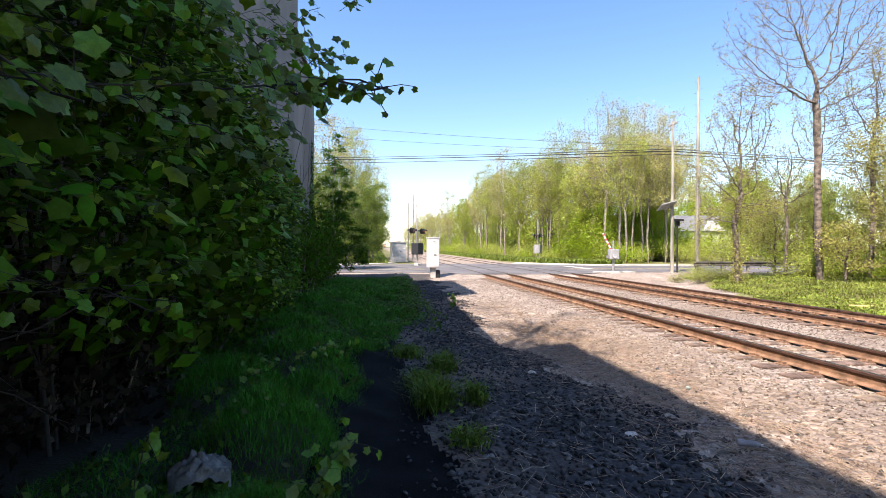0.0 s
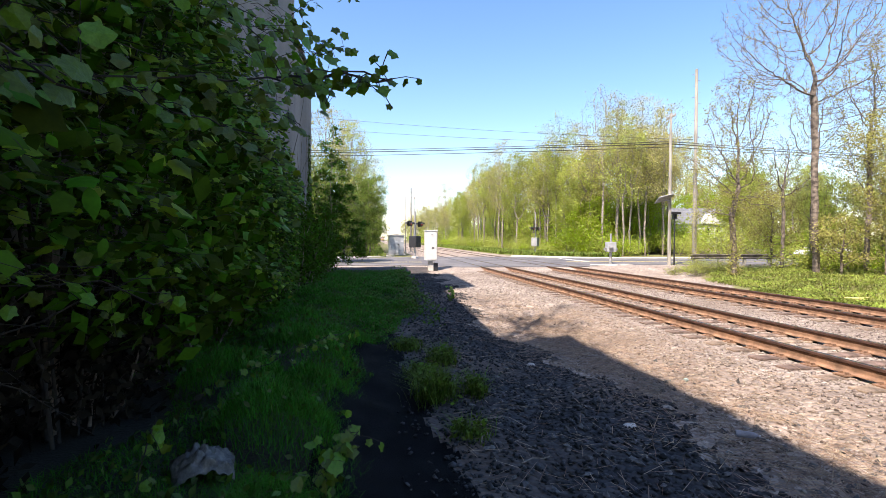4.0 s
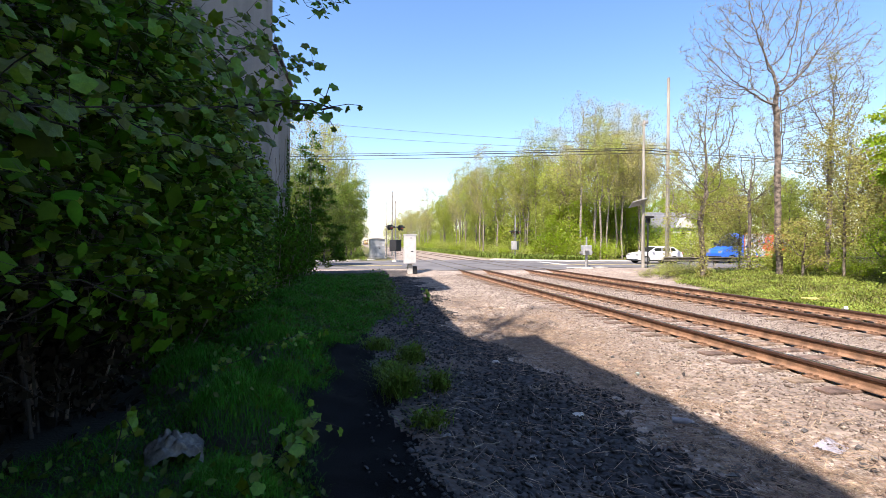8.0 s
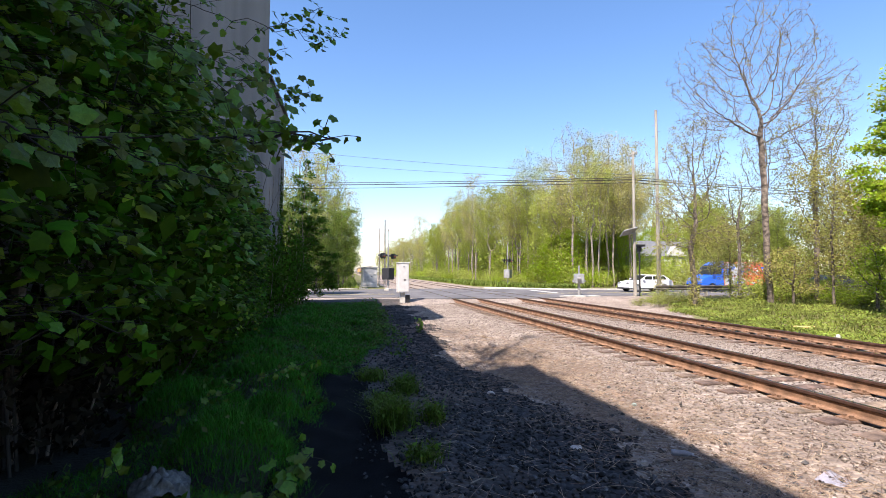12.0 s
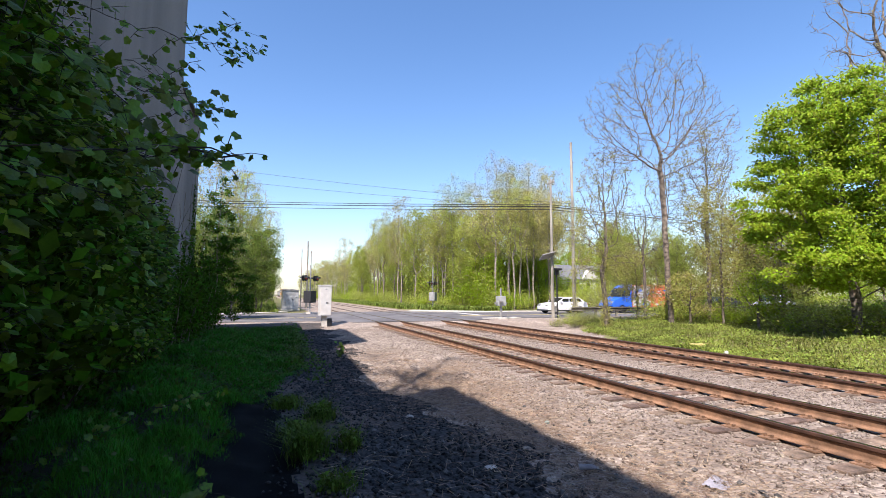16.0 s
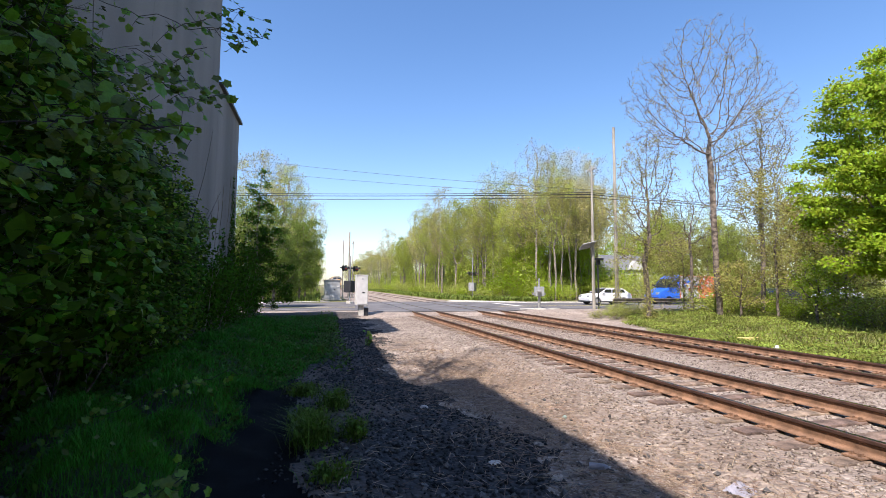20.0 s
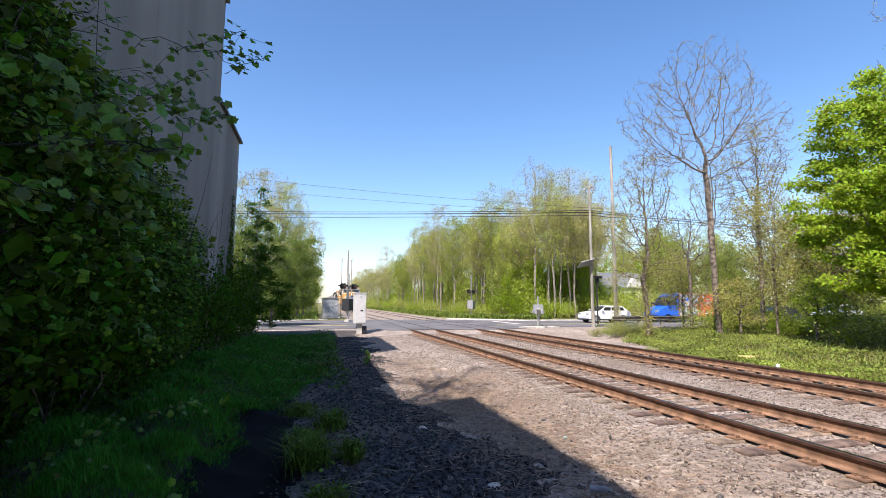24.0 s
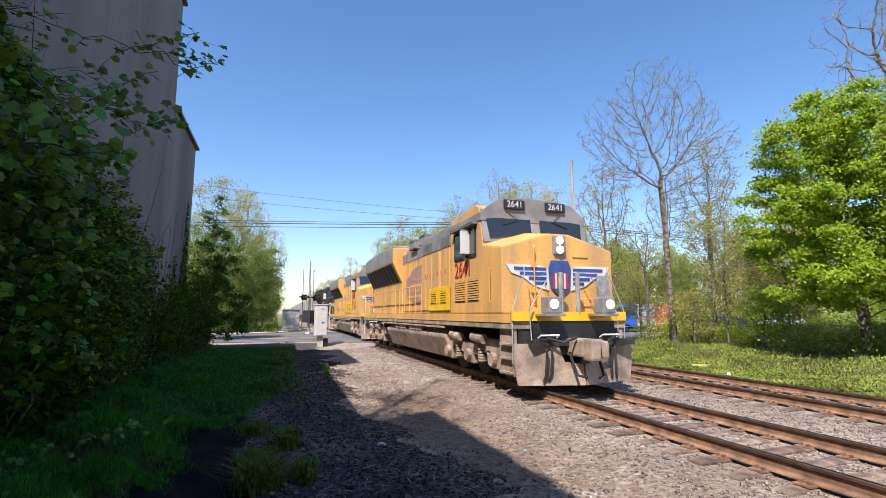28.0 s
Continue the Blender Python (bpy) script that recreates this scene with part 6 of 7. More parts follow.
# ---- road vehicles (nose towards -x) ----
def wheels(t, xs, half, r):
    for x in xs:
        for sy in (-1, 1):
            bm = B()
            rod(bm, (x, sy * (half - 0.2), r), (x, sy * half, r), r, 20)
            w = part("wheel", bm, TYRE, t)
            bm = B()
            rod(bm, (x, sy * (half - 0.05), r), (x, sy * (half + 0.012), r), r * 0.62, 14)
            part("rim", bm, STEEL, w)


def car(name, label, paint, length, h, m):
    t = thing(name, m, label, "car", "cars waiting at the crossing")
    L, w = length, 0.9
    bm = B()
    prism(bm, [(0.05, 0.3), (L - 0.05, 0.3), (L, 0.65), (L - 0.12, 1.0), (L * 0.72, 1.04), (L * 0.30, 1.0), (0.25, 0.86), (0.0, 0.62)], "y", -w, w, 0.06)
    body = part("body", bm, paint, t)
    bm = B()
    prism(bm, [(L * 0.27, 0.98), (L * 0.42, h - 0.06), (L * 0.55, h), (L * 0.8, h - 0.06), (L * 0.96, 1.0)], "y", -w + 0.1, w - 0.1, 0.05)
    part("roof", bm, paint, t)
    for a, b in ((0.335, 0.53), (0.55, 0.72), (0.735, 0.86)):
        for sy in (-1, 1):
            bm = B()
            k = 0.06 * L if a < 0.4 else 0.0
            prism(bm, [(a * L, 1.03), (b * L, 1.03), (b * L - (0.05 * L if b > 0.8 else 0), h - 0.14), (a * L + k, h - 0.14)], "y", sy * (w - 0.1), sy * (w - 0.085))
            part("side_window", bm, GLASS, t)
    bm = B()
    prism(bm, [(L * 0.265, 1.0), (L * 0.41, h - 0.09), (L * 0.42, h - 0.06), (L * 0.255, 1.0)], "y", -w + 0.18, w - 0.18)
    part("windscreen", bm, GLASS, t)
    bm = B()
    box(bm, 0.0, -w + 0.02, 0.22, L, w - 0.02, 0.36, 0.02)
    part("sill", bm, BLACK, t)
    for sy in (-1, 1):
        bm = B()
        box(bm, 0.02, sy * 0.62 - 0.2, 0.66, 0.25, sy * 0.62 + 0.2, 0.8, 0.03)
        part("headlight", bm, STEEL, t)
        bm = B()
        box(bm, L - 0.1, sy * 0.7 - 0.14, 0.78, L + 0.005, sy * 0.7 + 0.14, 0.92, 0.02)
        part("tail_light", bm, REDPAINT, t)
        bm = B()
        box(bm, L * 0.3, sy * 0.98 - 0.08, 1.0, L * 0.34, sy * 0.98 + 0.08, 1.12, 0.02)
        part("mirror", bm, paint, t)
    wheels(t, (L * 0.19, L * 0.8), w, 0.33)
    return t


CAR_A = car("car", "white hatchback car waiting on the road", CARWHITE, 4.15, 1.45, pose(0, 0, 0))
CAR_B = car("car", "dark saloon car waiting behind the van", CARDARK, 4.6, 1.45, pose(0, 0, 0))
CAR_C = car("car", "white car waiting further back under the trees", CARWHITE, 4.6, 1.65, pose(0, 0, 0))


def van():
    t = thing("delivery_van", None, "blue high-roof delivery van with colourful printed sides", "van", "cars waiting at the crossing")
    w = 0.98
    bm = B()
    prism(bm, [(0.0, 0.45), (2.2, 0.4), (2.2, 2.3), (1.75, 2.35), (1.1, 1.45), (0.25, 1.15), (0.0, 0.85)], "y", -w, w, 0.06)
    part("cab", bm, VANBLUE, t)
    bm = B()
    box(bm, 2.2, -w, 0.42, 6.7, w, 2.55, 0.07)
    part("cargo_body", bm, ORANGE, t, "cargo body in orange-red print")
    for sy in (-1, 1):
        bm = B()
        prism(bm, [(2.25, 0.6), (4.3, 0.6), (4.0, 1.4), (4.5, 2.5), (2.25, 2.5)], "y", sy * w, sy * (w + 0.004))
        part("printed_panel", bm, SIDING, t, "pale printed front panel")
    bm = B()
    prism(bm, [(1.75, 2.33), (2.25, 2.6), (2.25, 2.3)], "y", -w + 0.05, w - 0.05)
    part("roof_fairing", bm, VANBLUE, t)
    rnd = random.Random(5)
    paints = (WHITE, BLUEPAINT, REDPAINT, YELLOWNEW, VANBLUE, WHITE, ORANGE, WHITE)
    for i in range(125):
        x, z = 2.35 + 4.7 * rnd.random(), 0.7 + 1.75 * rnd.random()
        a, b = rnd.uniform(0.05, 0.26), rnd.uniform(0.04, 0.13)
        if x > 4.6 and rnd.random() < 0.35:
            continue
        bm = B()
        n = rnd.choice((3, 4, 5, 6))
        prism(bm, [(x + a * math.cos(2 * math.pi * k / n + 0.4), z + b * math.sin(2 * math.pi * k / n + 0.4)) for k in range(n)], "y", -w - 0.008 - 0.0015 * (i % 6), -w + 0.02)
        part("printed_patch", bm, VANBLUE if x < 3.0 and rnd.random() < 0.6 else rnd.choice(paints), t)
    for sy in (-1, 1):
        bm = B()
        prism(bm, [(1.0, 1.5), (1.95, 1.5), (1.95, 2.15), (1.55, 2.15)], "y", sy * w, sy * (w + 0.012))
        part("side_window", bm, GLASS, t)
        bm = B()
        box(bm, 0.02, sy * 0.7 - 0.16, 0.85, 0.3, sy * 0.7 + 0.18, 1.08, 0.03)
        part("headlight", bm, STEEL, t)
        bm = B()
        box(bm, 1.0, sy * 1.1 - 0.1, 1.5, 1.15, sy * 1.1 + 0.1, 1.8, 0.02)
        part("mirror", bm, BLACK, t)
    bm = B()
    prism(bm, [(1.05, 1.5), (1.66, 2.28), (1.7, 2.28), (1.12, 1.5)], "y", -w + 0.12, w - 0.12)
    part("windscreen", bm, GLASS, t)
    bm = B()
    box(bm, -0.03, -w + 0.05, 0.35, 0.2, w - 0.05, 0.62, 0.04)
    part("bumper", bm, BLACK, t)
    bm = B()
    box(bm, 0.2, -w + 0.02, 0.3, 7.3, w - 0.02, 0.46, 0.02)
    part("sill", bm, BLACK, t)
    wheels(t, (1.05, 5.4), w, 0.37)
    return t


VAN = van()


# ---- the train ----
def louvre(t, x, y0, y1, z0, z1, n, material):
    """A grille of slats on a side at x."""
    s = 1 if x > 0 else -1
    bm = B()
    box(bm, x, y0, z0, x + 0.012 * s, y1, z1)
    g = part("grille", bm, DARKFRAME, t)
    bm = B()
    h = (z1 - z0) / n
    for i in range(n):
        box(bm, x, y0, z0 + h * i + h * 0.25, x + 0.03 * s, y1, z0 + h * (i + 0.85))
    part("grille_slats", bm, material, g)


def bogie(t, y, axle=1.85):
    """A three-axle truck: side frames, wheels, springs and brake gear."""
    b = thing("truck")
    b.parent, b.location = t, (0, y, 0)
    for yy in (-axle, 0, axle):
        for sx in (-1, 1):
            bm = B()
            rod(bm, (sx * 0.69, yy, 0.53), (sx * 0.83, yy, 0.53), 0.53, 24)
            rod(bm, (sx * 0.66, yy, 0.53), (sx * 0.70, yy, 0.53), 0.56, 24)
            part("wheel", bm, DARKFRAME, b)
            bm = B()
            box(bm, sx * 1.12 - 0.14, yy - 0.25, 0.3, sx * 1.12 + 0.16, yy + 0.25, 0.8, 0.04)
            rod(bm, (sx * 1.24, yy, 0.53), (sx * 1.38, yy, 0.53), 0.16, 12)
            rod(bm, (sx * 1.2, yy + 0.35, 0.35), (sx * 1.2, yy + 0.6, 0.95), 0.05, 8)
            part("axle_box", bm, GRIME, b)
        bm = B()
        rod(bm, (-0.7, yy, 0.53), (0.7, yy, 0.53), 0.09, 10)
        part("axle", bm, DARKFRAME, b)
    for sx in (-1, 1):
        bm = B()
        k = axle / 1.85
        prism(bm, [(u * k, v) for u, v in ((-2.6, 0.75), (-2.45, 0.98), (-1.2, 1.02), (-0.9, 0.86), (0.9, 0.86), (1.2, 1.02), (2.45, 0.98), (2.6, 0.75), (2.3, 0.62), (1.4, 0.7), (0.6, 0.56), (-0.6, 0.56), (-1.4, 0.7), (-2.3, 0.62))],
              "x", sx * 1.08, sx * 1.26, 0.02)
        part("side_frame", bm, GRIME, b)
        for yy in (-axle * 0.51, axle * 0.51):
            bm = B()
            for j in range(5):
                rod(bm, (sx * 1.24, yy, 0.42 + 0.07 * j), (sx * 1.24, yy, 0.465 + 0.07 * j), 0.12, 12)
            part("spring", bm, GRIME, b)
            bm = B()
            rod(bm, (sx * 1.34, yy - 0.34, 0.98), (sx * 1.34, yy + 0.36, 1.02), 0.12, 12)
            part("brake_cylinder", bm, GRIME, b)
    return b


def rail_run(bm, pts, r):
    tube(bm, pts, r, 6)


def digits(text, size, m, material, parent, name="number"):
    cu = bpy.data.curves.new(name, "FONT")
    cu.body, cu.size, cu.extrude = text, size, 0.004
    cu.align_x, cu.align_y = "CENTER", "CENTER"
    ob = bpy.data.objects.new(name, cu)
    scene.collection.objects.link(ob)
    dg = bpy.context.evaluated_depsgraph_get()
    me = bpy.data.meshes.new_from_object(ob.evaluated_get(dg))
    bpy.data.objects.remove(ob)
    me.materials.clear()
    me.materials.append(material)
    o = new(name, me)
    o.parent, o.matrix_basis = parent, m
    return o


def locomotive(label, paint, bright, roofpaint, group, numbered=True):
    """A wide-nosed six-axle diesel: y runs back from the coupler, z up from the rail."""
    t = thing("locomotive", None, label, "locomotive", group)
    # frame and deck
    bm = B()
    box(bm, -1.5, 0.95, 1.28, 1.5, 21.9, 1.6, 0.02)
    part("deck", bm, GRIME, t)
    for sx in (-1, 1):
        bm = B()
        box(bm, sx * 1.50, 0.95, 1.42, sx * 1.515, 21.9, 1.62)
        part("side_stripe", bm, paint, t, "weathered yellow sill stripe")
    bm = B()
    box(bm, -1.48, 0.90, 1.46, 1.48, 0.96, 1.66)
    part("front_stripe", bm, bright, t, "bright yellow front stripe")
    # nose: a hipped block whose top slopes up to the windscreen
    bm = B()
    f = [(-1.5, 1.62), (1.5, 1.62), (1.5, 3.14), (0.3, 3.5), (-0.3, 3.5), (-1.5, 3.14)]
    k = [(-1.52, 1.62), (1.52, 1.62), (1.52, 3.34), (0.35, 3.68), (-0.35, 3.68), (-1.52, 3.34)]
    a = [bm.verts.new((u, 1.35, v)) for u, v in f]
    b = [bm.verts.new((u, 2.75, v)) for u, v in k]
    bm.faces.new(a)
    bm.faces.new(b[::-1])
    for i in range(6):
        bm.faces.new((a[i], b[i], b[(i + 1) % 6], a[(i + 1) % 6]))
    bmesh.ops.recalc_face_normals(bm, faces=bm.faces[:])
    bmesh.ops.bevel(bm, geom=bm.edges[:], offset=0.04, segments=2, profile=0.6, affect="EDGES")
    nose = part("nose", bm, paint, t)
    # cab
    bm = B()
    prism(bm, [(2.62, 1.62), (5.6, 1.62), (5.6, 4.32), (3.2, 4.42), (2.95, 4.32), (2.68, 3.5)], "x", -1.52, 1.52, 0.03)
    cab = part("cab", bm, paint, t)
    bm = B()
    prism(bm, [(-1.54, 3.95), (-1.54, 4.16), (-1.1, 4.5), (-0.4, 4.6), (0.4, 4.6), (1.1, 4.5), (1.54, 4.16), (1.54, 3.95)], "y", 2.74, 5.62, 0.02)
    part("cab_roof", bm, roofpaint, t, "grey cab roof")
    bm = B()
    prism(bm, [(2.61, 3.4), (2.84, 4.26), (2.92, 4.26), (2.69, 3.4)], "x", -1.5, 1.5)
    part("windscreen_surround", bm, roofpaint, t, "grey windscreen surround")
    for sx in (-1, 1):
        bm = B()
        pane = [(sx * 0.14, 3.66), (sx * 1.32, 3.5), (sx * 1.38, 4.0), (sx * 0.14, 4.16)]
        vs = []
        for dy in (-0.03, 0.03):
            vs.append([bm.verts.new((u, 2.60 + (v - 3.4) * 0.267 + dy, v)) for u, v in pane])
        bm.faces.new(vs[0]), bm.faces.new(vs[1][::-1])
        for i in range(4):
            bm.faces.new((vs[0][i], vs[1][i], vs[1][(i + 1) % 4], vs[0][(i + 1) % 4]))
        bmesh.ops.recalc_face_normals(bm, faces=bm.faces[:])
        part("windscreen", bm, GLASS, t)
        bm = B()
        tube(bm, [(sx * 0.75, 2.74, 4.17), (sx * 0.5, 2.70, 4.02), (sx * 0.95, 2.66, 3.86)], 0.014, 6)
        part("wiper", bm, BLACK, t)
        bm = B()
        box(bm, sx * 0.6 - 0.29, 2.66, 4.28, sx * 0.6 + 0.29, 3.0, 4.53, 0.02)
        nb = part("number_board", bm, BLACK, t, "black illuminated number board")
        if numbered:
            digits("2641", 0.23, pose(sx * 0.6, 2.655, 4.405, 90, 0, 0), WHITE, nb)
        # side windows, mirror, door
        for y0, y1 in ((3.15, 3.85), (3.95, 4.7)):
            bm = B()
            box(bm, sx * 1.515, y0, 3.1, sx * 1.545, y1, 3.85, 0.01)
            wf = part("cab_window", bm, DARKFRAME, t)
            bm = B()
            box(bm, sx * 1.54, y0 + 0.06, 3.16, sx * 1.55, y1 - 0.06, 3.79)
            part("pane", bm, GLASS, wf)
        bm = B()
        box(bm, sx * 1.55, 3.55, 3.18, sx * 1.78, 3.62, 3.8, 0.01)
        part("wind_deflector", bm, WHITE, t, "white wind deflector")
        bm = B()
        box(bm, sx * 1.5, 3.05, 3.9, sx * 1.66, 4.9, 3.95, 0.01)
        part("awning", bm, roofpaint, t)
        louvre(t, sx * 1.52, 3.0, 3.75, 1.95, 2.5, 9, paint)
        louvre(t, sx * 1.52, 3.95, 4.7, 1.95, 2.5, 9, paint)
        if numbered:
            digits("2641", 0.62, pose(sx * 1.535, 4.1, 2.8, 90, 0, 90 * sx), REDPAINT, t, "cab_number")
        # emblem wings
        bm = B()
        prism(bm, [(sx * 0.30, 2.15), (sx * 0.30, 2.66), (sx * 0.55, 2.74), (sx * 1.4, 2.74), (sx * 1.28, 2.55), (sx * 0.95, 2.44), (sx * 0.7, 2.26)], "y", 1.325, 1.36)
        wing = part("wing_emblem", bm, WHITE, t, "white-edged blue wing emblem")
        for kz, (x0, x1) in enumerate(((0.36, 1.2), (0.36, 1.05), (0.36, 0.82), (0.36, 0.66))):
            bm = B()
            z = 2.65 - 0.11 * kz
            box(bm, sx * x0, 1.315, z - 0.036, sx * x1, 1.33, z + 0.036)
            part("feather", bm, BLUEPAINT, wing, "blue feather stripe")
        # hand rails, steps and ditch light
        bm = B()
        rail_run(bm, [(sx * 1.46, 0.95, 0.55), (sx * 1.46, 0.95, 1.7), (sx * 1.12, 0.98, 2.5), (sx * 1.1, 1.05, 2.72)], 0.013)
        rail_run(bm, [(sx * 1.12, 0.72, 0.95), (sx * 1.12, 0.8, 1.7), (sx * 0.55, 0.9, 2.45), (sx * 0.5, 1.3, 2.5)], 0.013)
        part("hand_rail", bm, GREY, t, "grimy white-painted hand rail")
        bm = B()
        box(bm, sx * 0.68 - 0.17, 0.46, 1.62, sx * 0.68 + 0.17, 0.78, 1.98, 0.03)
        dl = part("ditch_light", bm, LOCOGREY, t, "ditch light box")
        bm = B()
        rod(bm, (sx * 0.71, 0.44, 1.82), (sx * 0.71, 0.47, 1.82), 0.105, 18)
        part("lens", bm, LAMP, dl, "lit lamp lens")
        bm = B()
        box(bm, sx * 0.68 - 0.24, 0.44, 1.56, sx * 0.68 + 0.24, 1.0, 1.62, 0.01)
        part("light_shelf", bm, LOCOGREY, dl, "grey shelf under the ditch light")
        bm = B()
        prism(bm, [(0.98, 0.28), (1.75, 0.28), (1.75, 1.3), (0.98, 1.3)], "x", sx * 1.34, sx * 1.42)
        st = part("step_panel", bm, GRIME, t)
        for z in (0.35, 0.65, 0.95):
            bm = B()
            box(bm, sx * 1.12, 0.98, z - 0.02, sx * 1.5, 1.6, z + 0.02)
            part("step", bm, GRIME, st)
        # plough: two swept blades
        bm = B()
        v = [(0.02, 0.42, 0.12), (1.42, 0.78, 0.12), (1.5, 0.8, 0.55), (1.5, 0.82, 0.98), (0.55, 0.62, 0.98), (0.42, 0.58, 0.6), (0.02, 0.5, 0.55)]
        fr = [bm.verts.new((sx * x, y, z)) for x, y, z in v]
        bk = [bm.verts.new((sx * x, y + 0.06, z)) for x, y, z in v]
        bm.faces.new(fr), bm.faces.new(bk[::-1])
        for i in range(len(v)):
            bm.faces.new((fr[i], bk[i], bk[(i + 1) % len(v)], fr[(i + 1) % len(v)]))
        bmesh.ops.recalc_face_normals(bm, faces=bm.faces[:])
        pl = part("plough_blade", bm, GRIME, t, "worn grey-brown plough blade")
        bm = B()
        box(bm, sx * 0.85 - 0.34, 0.60, 0.93, sx * 0.85 + 0.6, 0.86, 1.06)
        part("plough_shelf", bm, DARKFRAME, pl)
        for dx in (0, 0.12):
            bm = B()
            rail_run(bm, [(sx * (0.72 + dx), 0.78, 1.05), (sx * (0.74 + dx), 0.55, 0.85), (sx * (0.76 + dx), 0.58, 0.35), (sx * (0.8 + dx), 0.62, 0.2)], 0.025)
            part("air_hose", bm, DARKFRAME, pl)
        bm = B()
        rail_run(bm, [(sx * 0.55, 0.66, 1.1), (sx * 0.55, 0.55, 1.16), (sx * 1.0, 0.55, 1.16), (sx * 1.0, 0.66, 1.1)], 0.02)
        part("lift_bar", bm, WHITE, t)
        # centre posts of the front walkway
        bm = B()
        rod(bm, (sx * 0.22, 0.95, 1.6), (sx * 0.22, 0.95, 2.55), 0.055, 10)
        part("gate_post", bm, STEEL, t)
        # door mirrors and grab irons on the nose
        bm = B()
        rail_run(bm, [(sx * 1.53, 2.0, 1.9), (sx * 1.58, 2.0, 1.9), (sx * 1.58, 2.0, 2.7), (sx * 1.53, 2.0, 2.7)], 0.009)
        part("grab_iron", bm, YELLOWNEW, t)
    bm = B()
    prism(bm, [(-0.3, 2.66), (-0.22, 2.86), (0.22, 2.86), (0.3, 2.66), (0.24, 2.2), (0, 2.0), (-0.24, 2.2)], "y", 1.30, 1.36)
    sh = part("shield_emblem", bm, BLUEPAINT, t, "blue shield emblem with red and white stripes")
    for i in range(7):
        bm = B()
        box(bm, -0.2 + 0.058 * i, 1.29, 2.2, -0.155 + 0.058 * i, 1.305, 2.56)
        part("shield_stripe", bm, REDPAINT if i % 2 == 0 else WHITE, sh)
    for dx, half, zt in ((0.95, 0.17, 2.5),):
        bm = B()
        box(bm, dx - half, 0.97, 1.6, dx + half, 1.02, zt, 0.01)
        part("equipment_cover", bm, STEEL, t, "grey upright cover plate")
    bm = B()
    box(bm, -0.16, 1.29, 3.0, 0.16, 1.5, 3.46, 0.03)
    hl = part("headlight_housing", bm, LOCOGREY, t, "grey headlight housing")
    for z in (3.12, 3.34):
        bm = B()
        rod(bm, (0, 1.265, z), (0, 1.295, z), 0.095, 18)
        part("headlight", bm, LAMP, hl, "lit headlight")
    for x0, z0, x1, z1 in ((0.38, 2.95, 0.8, 3.22), (0.45, 1.78, 0.85, 1.98)):
        bm = B()
        box(bm, x0, 1.325, z0, x1, 1.36, z1, 0.015)
        part("access_cover", bm, paint, t)
    bm = B()
    rail_run(bm, [(-0.7, 1.32, 3.2), (-0.7, 1.28, 3.15), (-0.7, 1.28, 1.9), (-0.7, 1.32, 1.85)], 0.016)
    box(bm, -0.76, 1.28, 2.68, -0.64, 1.35, 2.8)
    box(bm, -0.76, 1.28, 2.1, -0.64, 1.35, 2.22)
    part("door_hinge", bm, paint, t)
    bm = B()
    box(bm, -1.0, 0.925, 0.95, 1.16, 0.945, 1.45)
    part("pocket_plate", bm, BLACK, t, "black plate behind the coupler")
    bm = B()
    box(bm, -1.3, 0.98, 0.85, 1.3, 1.3, 1.45)
    part("end_plate", bm, DARKFRAME, t, "shadowed end plate")
    bm = B()
    box(bm, -0.28, 0.15, 0.72, 0.28, 1.0, 1.08, 0.05)
    box(bm, -0.22, -0.1, 0.66, 0.02, 0.25, 1.1, 0.05)
    box(bm, 0.1, -0.05, 0.7, 0.25, 0.2, 1.06, 0.05)
    part("coupler", bm, GRIME, t, "grimy knuckle coupler")
    bm = B()
    rail_run(bm, [(-0.9, 0.6, 1.12), (-0.55, 0.4, 1.02), (-0.3, 0.3, 1.12)], 0.03)
    rail_run(bm, [(0.95, 0.6, 1.15), (0.5, 0.38, 1.0), (0.28, 0.28, 1.1)], 0.03)
    rail_run(bm, [(-0.35, 0.5, 0.8), (-0.3, 0.3, 0.35), (-0.1, 0.25, 0.3)], 0.03)
    rail_run(bm, [(0.35, 0.5, 0.8), (0.34, 0.3, 0.32), (0.2, 0.25, 0.28)], 0.03)
    part("brake_hose", bm, DARKFRAME, t)
    # equipment section and long hood
    bm = B()
    box(bm, -1.5, 5.6, 1.62, 1.5, 8.6, 4.1, 0.03)
    part("equipment_cabinet", bm, paint, t)
    bm = B()
    box(bm, -1.45, 5.6, 3.85, 1.45, 8.6, 4.25, 0.05)
    part("cabinet_roof", bm, roofpaint, t, "grey roof panel")
    bm = B()
    box(bm, -1.12, 8.6, 1.62, 1.12, 17.0, 4.15, 0.05)
    part("long_hood", bm, paint, t)
    bm = B()
    box(bm, -0.95, 8.6, 4.1, 0.95, 17.0, 4.42, 0.1)
    part("hood_roof", bm, roofpaint, t)
    bm = B()
    box(bm, -0.5, 10.6, 4.4, 0.5, 12.6, 4.62, 0.06)
    part("exhaust_housing", bm, DARKFRAME, t)
    bm = B()
    prism(bm, [(-1.15, 1.62), (1.15, 1.62), (1.15, 2.95), (1.6, 3.85), (1.6, 4.5), (-1.6, 4.5), (-1.6, 3.85), (-1.15, 2.95)], "y", 17.0, 21.2, 0.03)
    rad = part("radiator_section", bm, paint, t)
    bm = B()
    box(bm, -1.52, 17.1, 4.45, 1.52, 21.1, 4.62, 0.04)
    part("radiator_roof", bm, roofpaint, t)
    for sx in (-1, 1):
        bm = B()
        box(bm, sx * 1.5, 5.6, 3.62, sx * 1.53, 8.6, 4.1)
        part("upper_band", bm, roofpaint, t, "grey upper side band")
        bm = B()
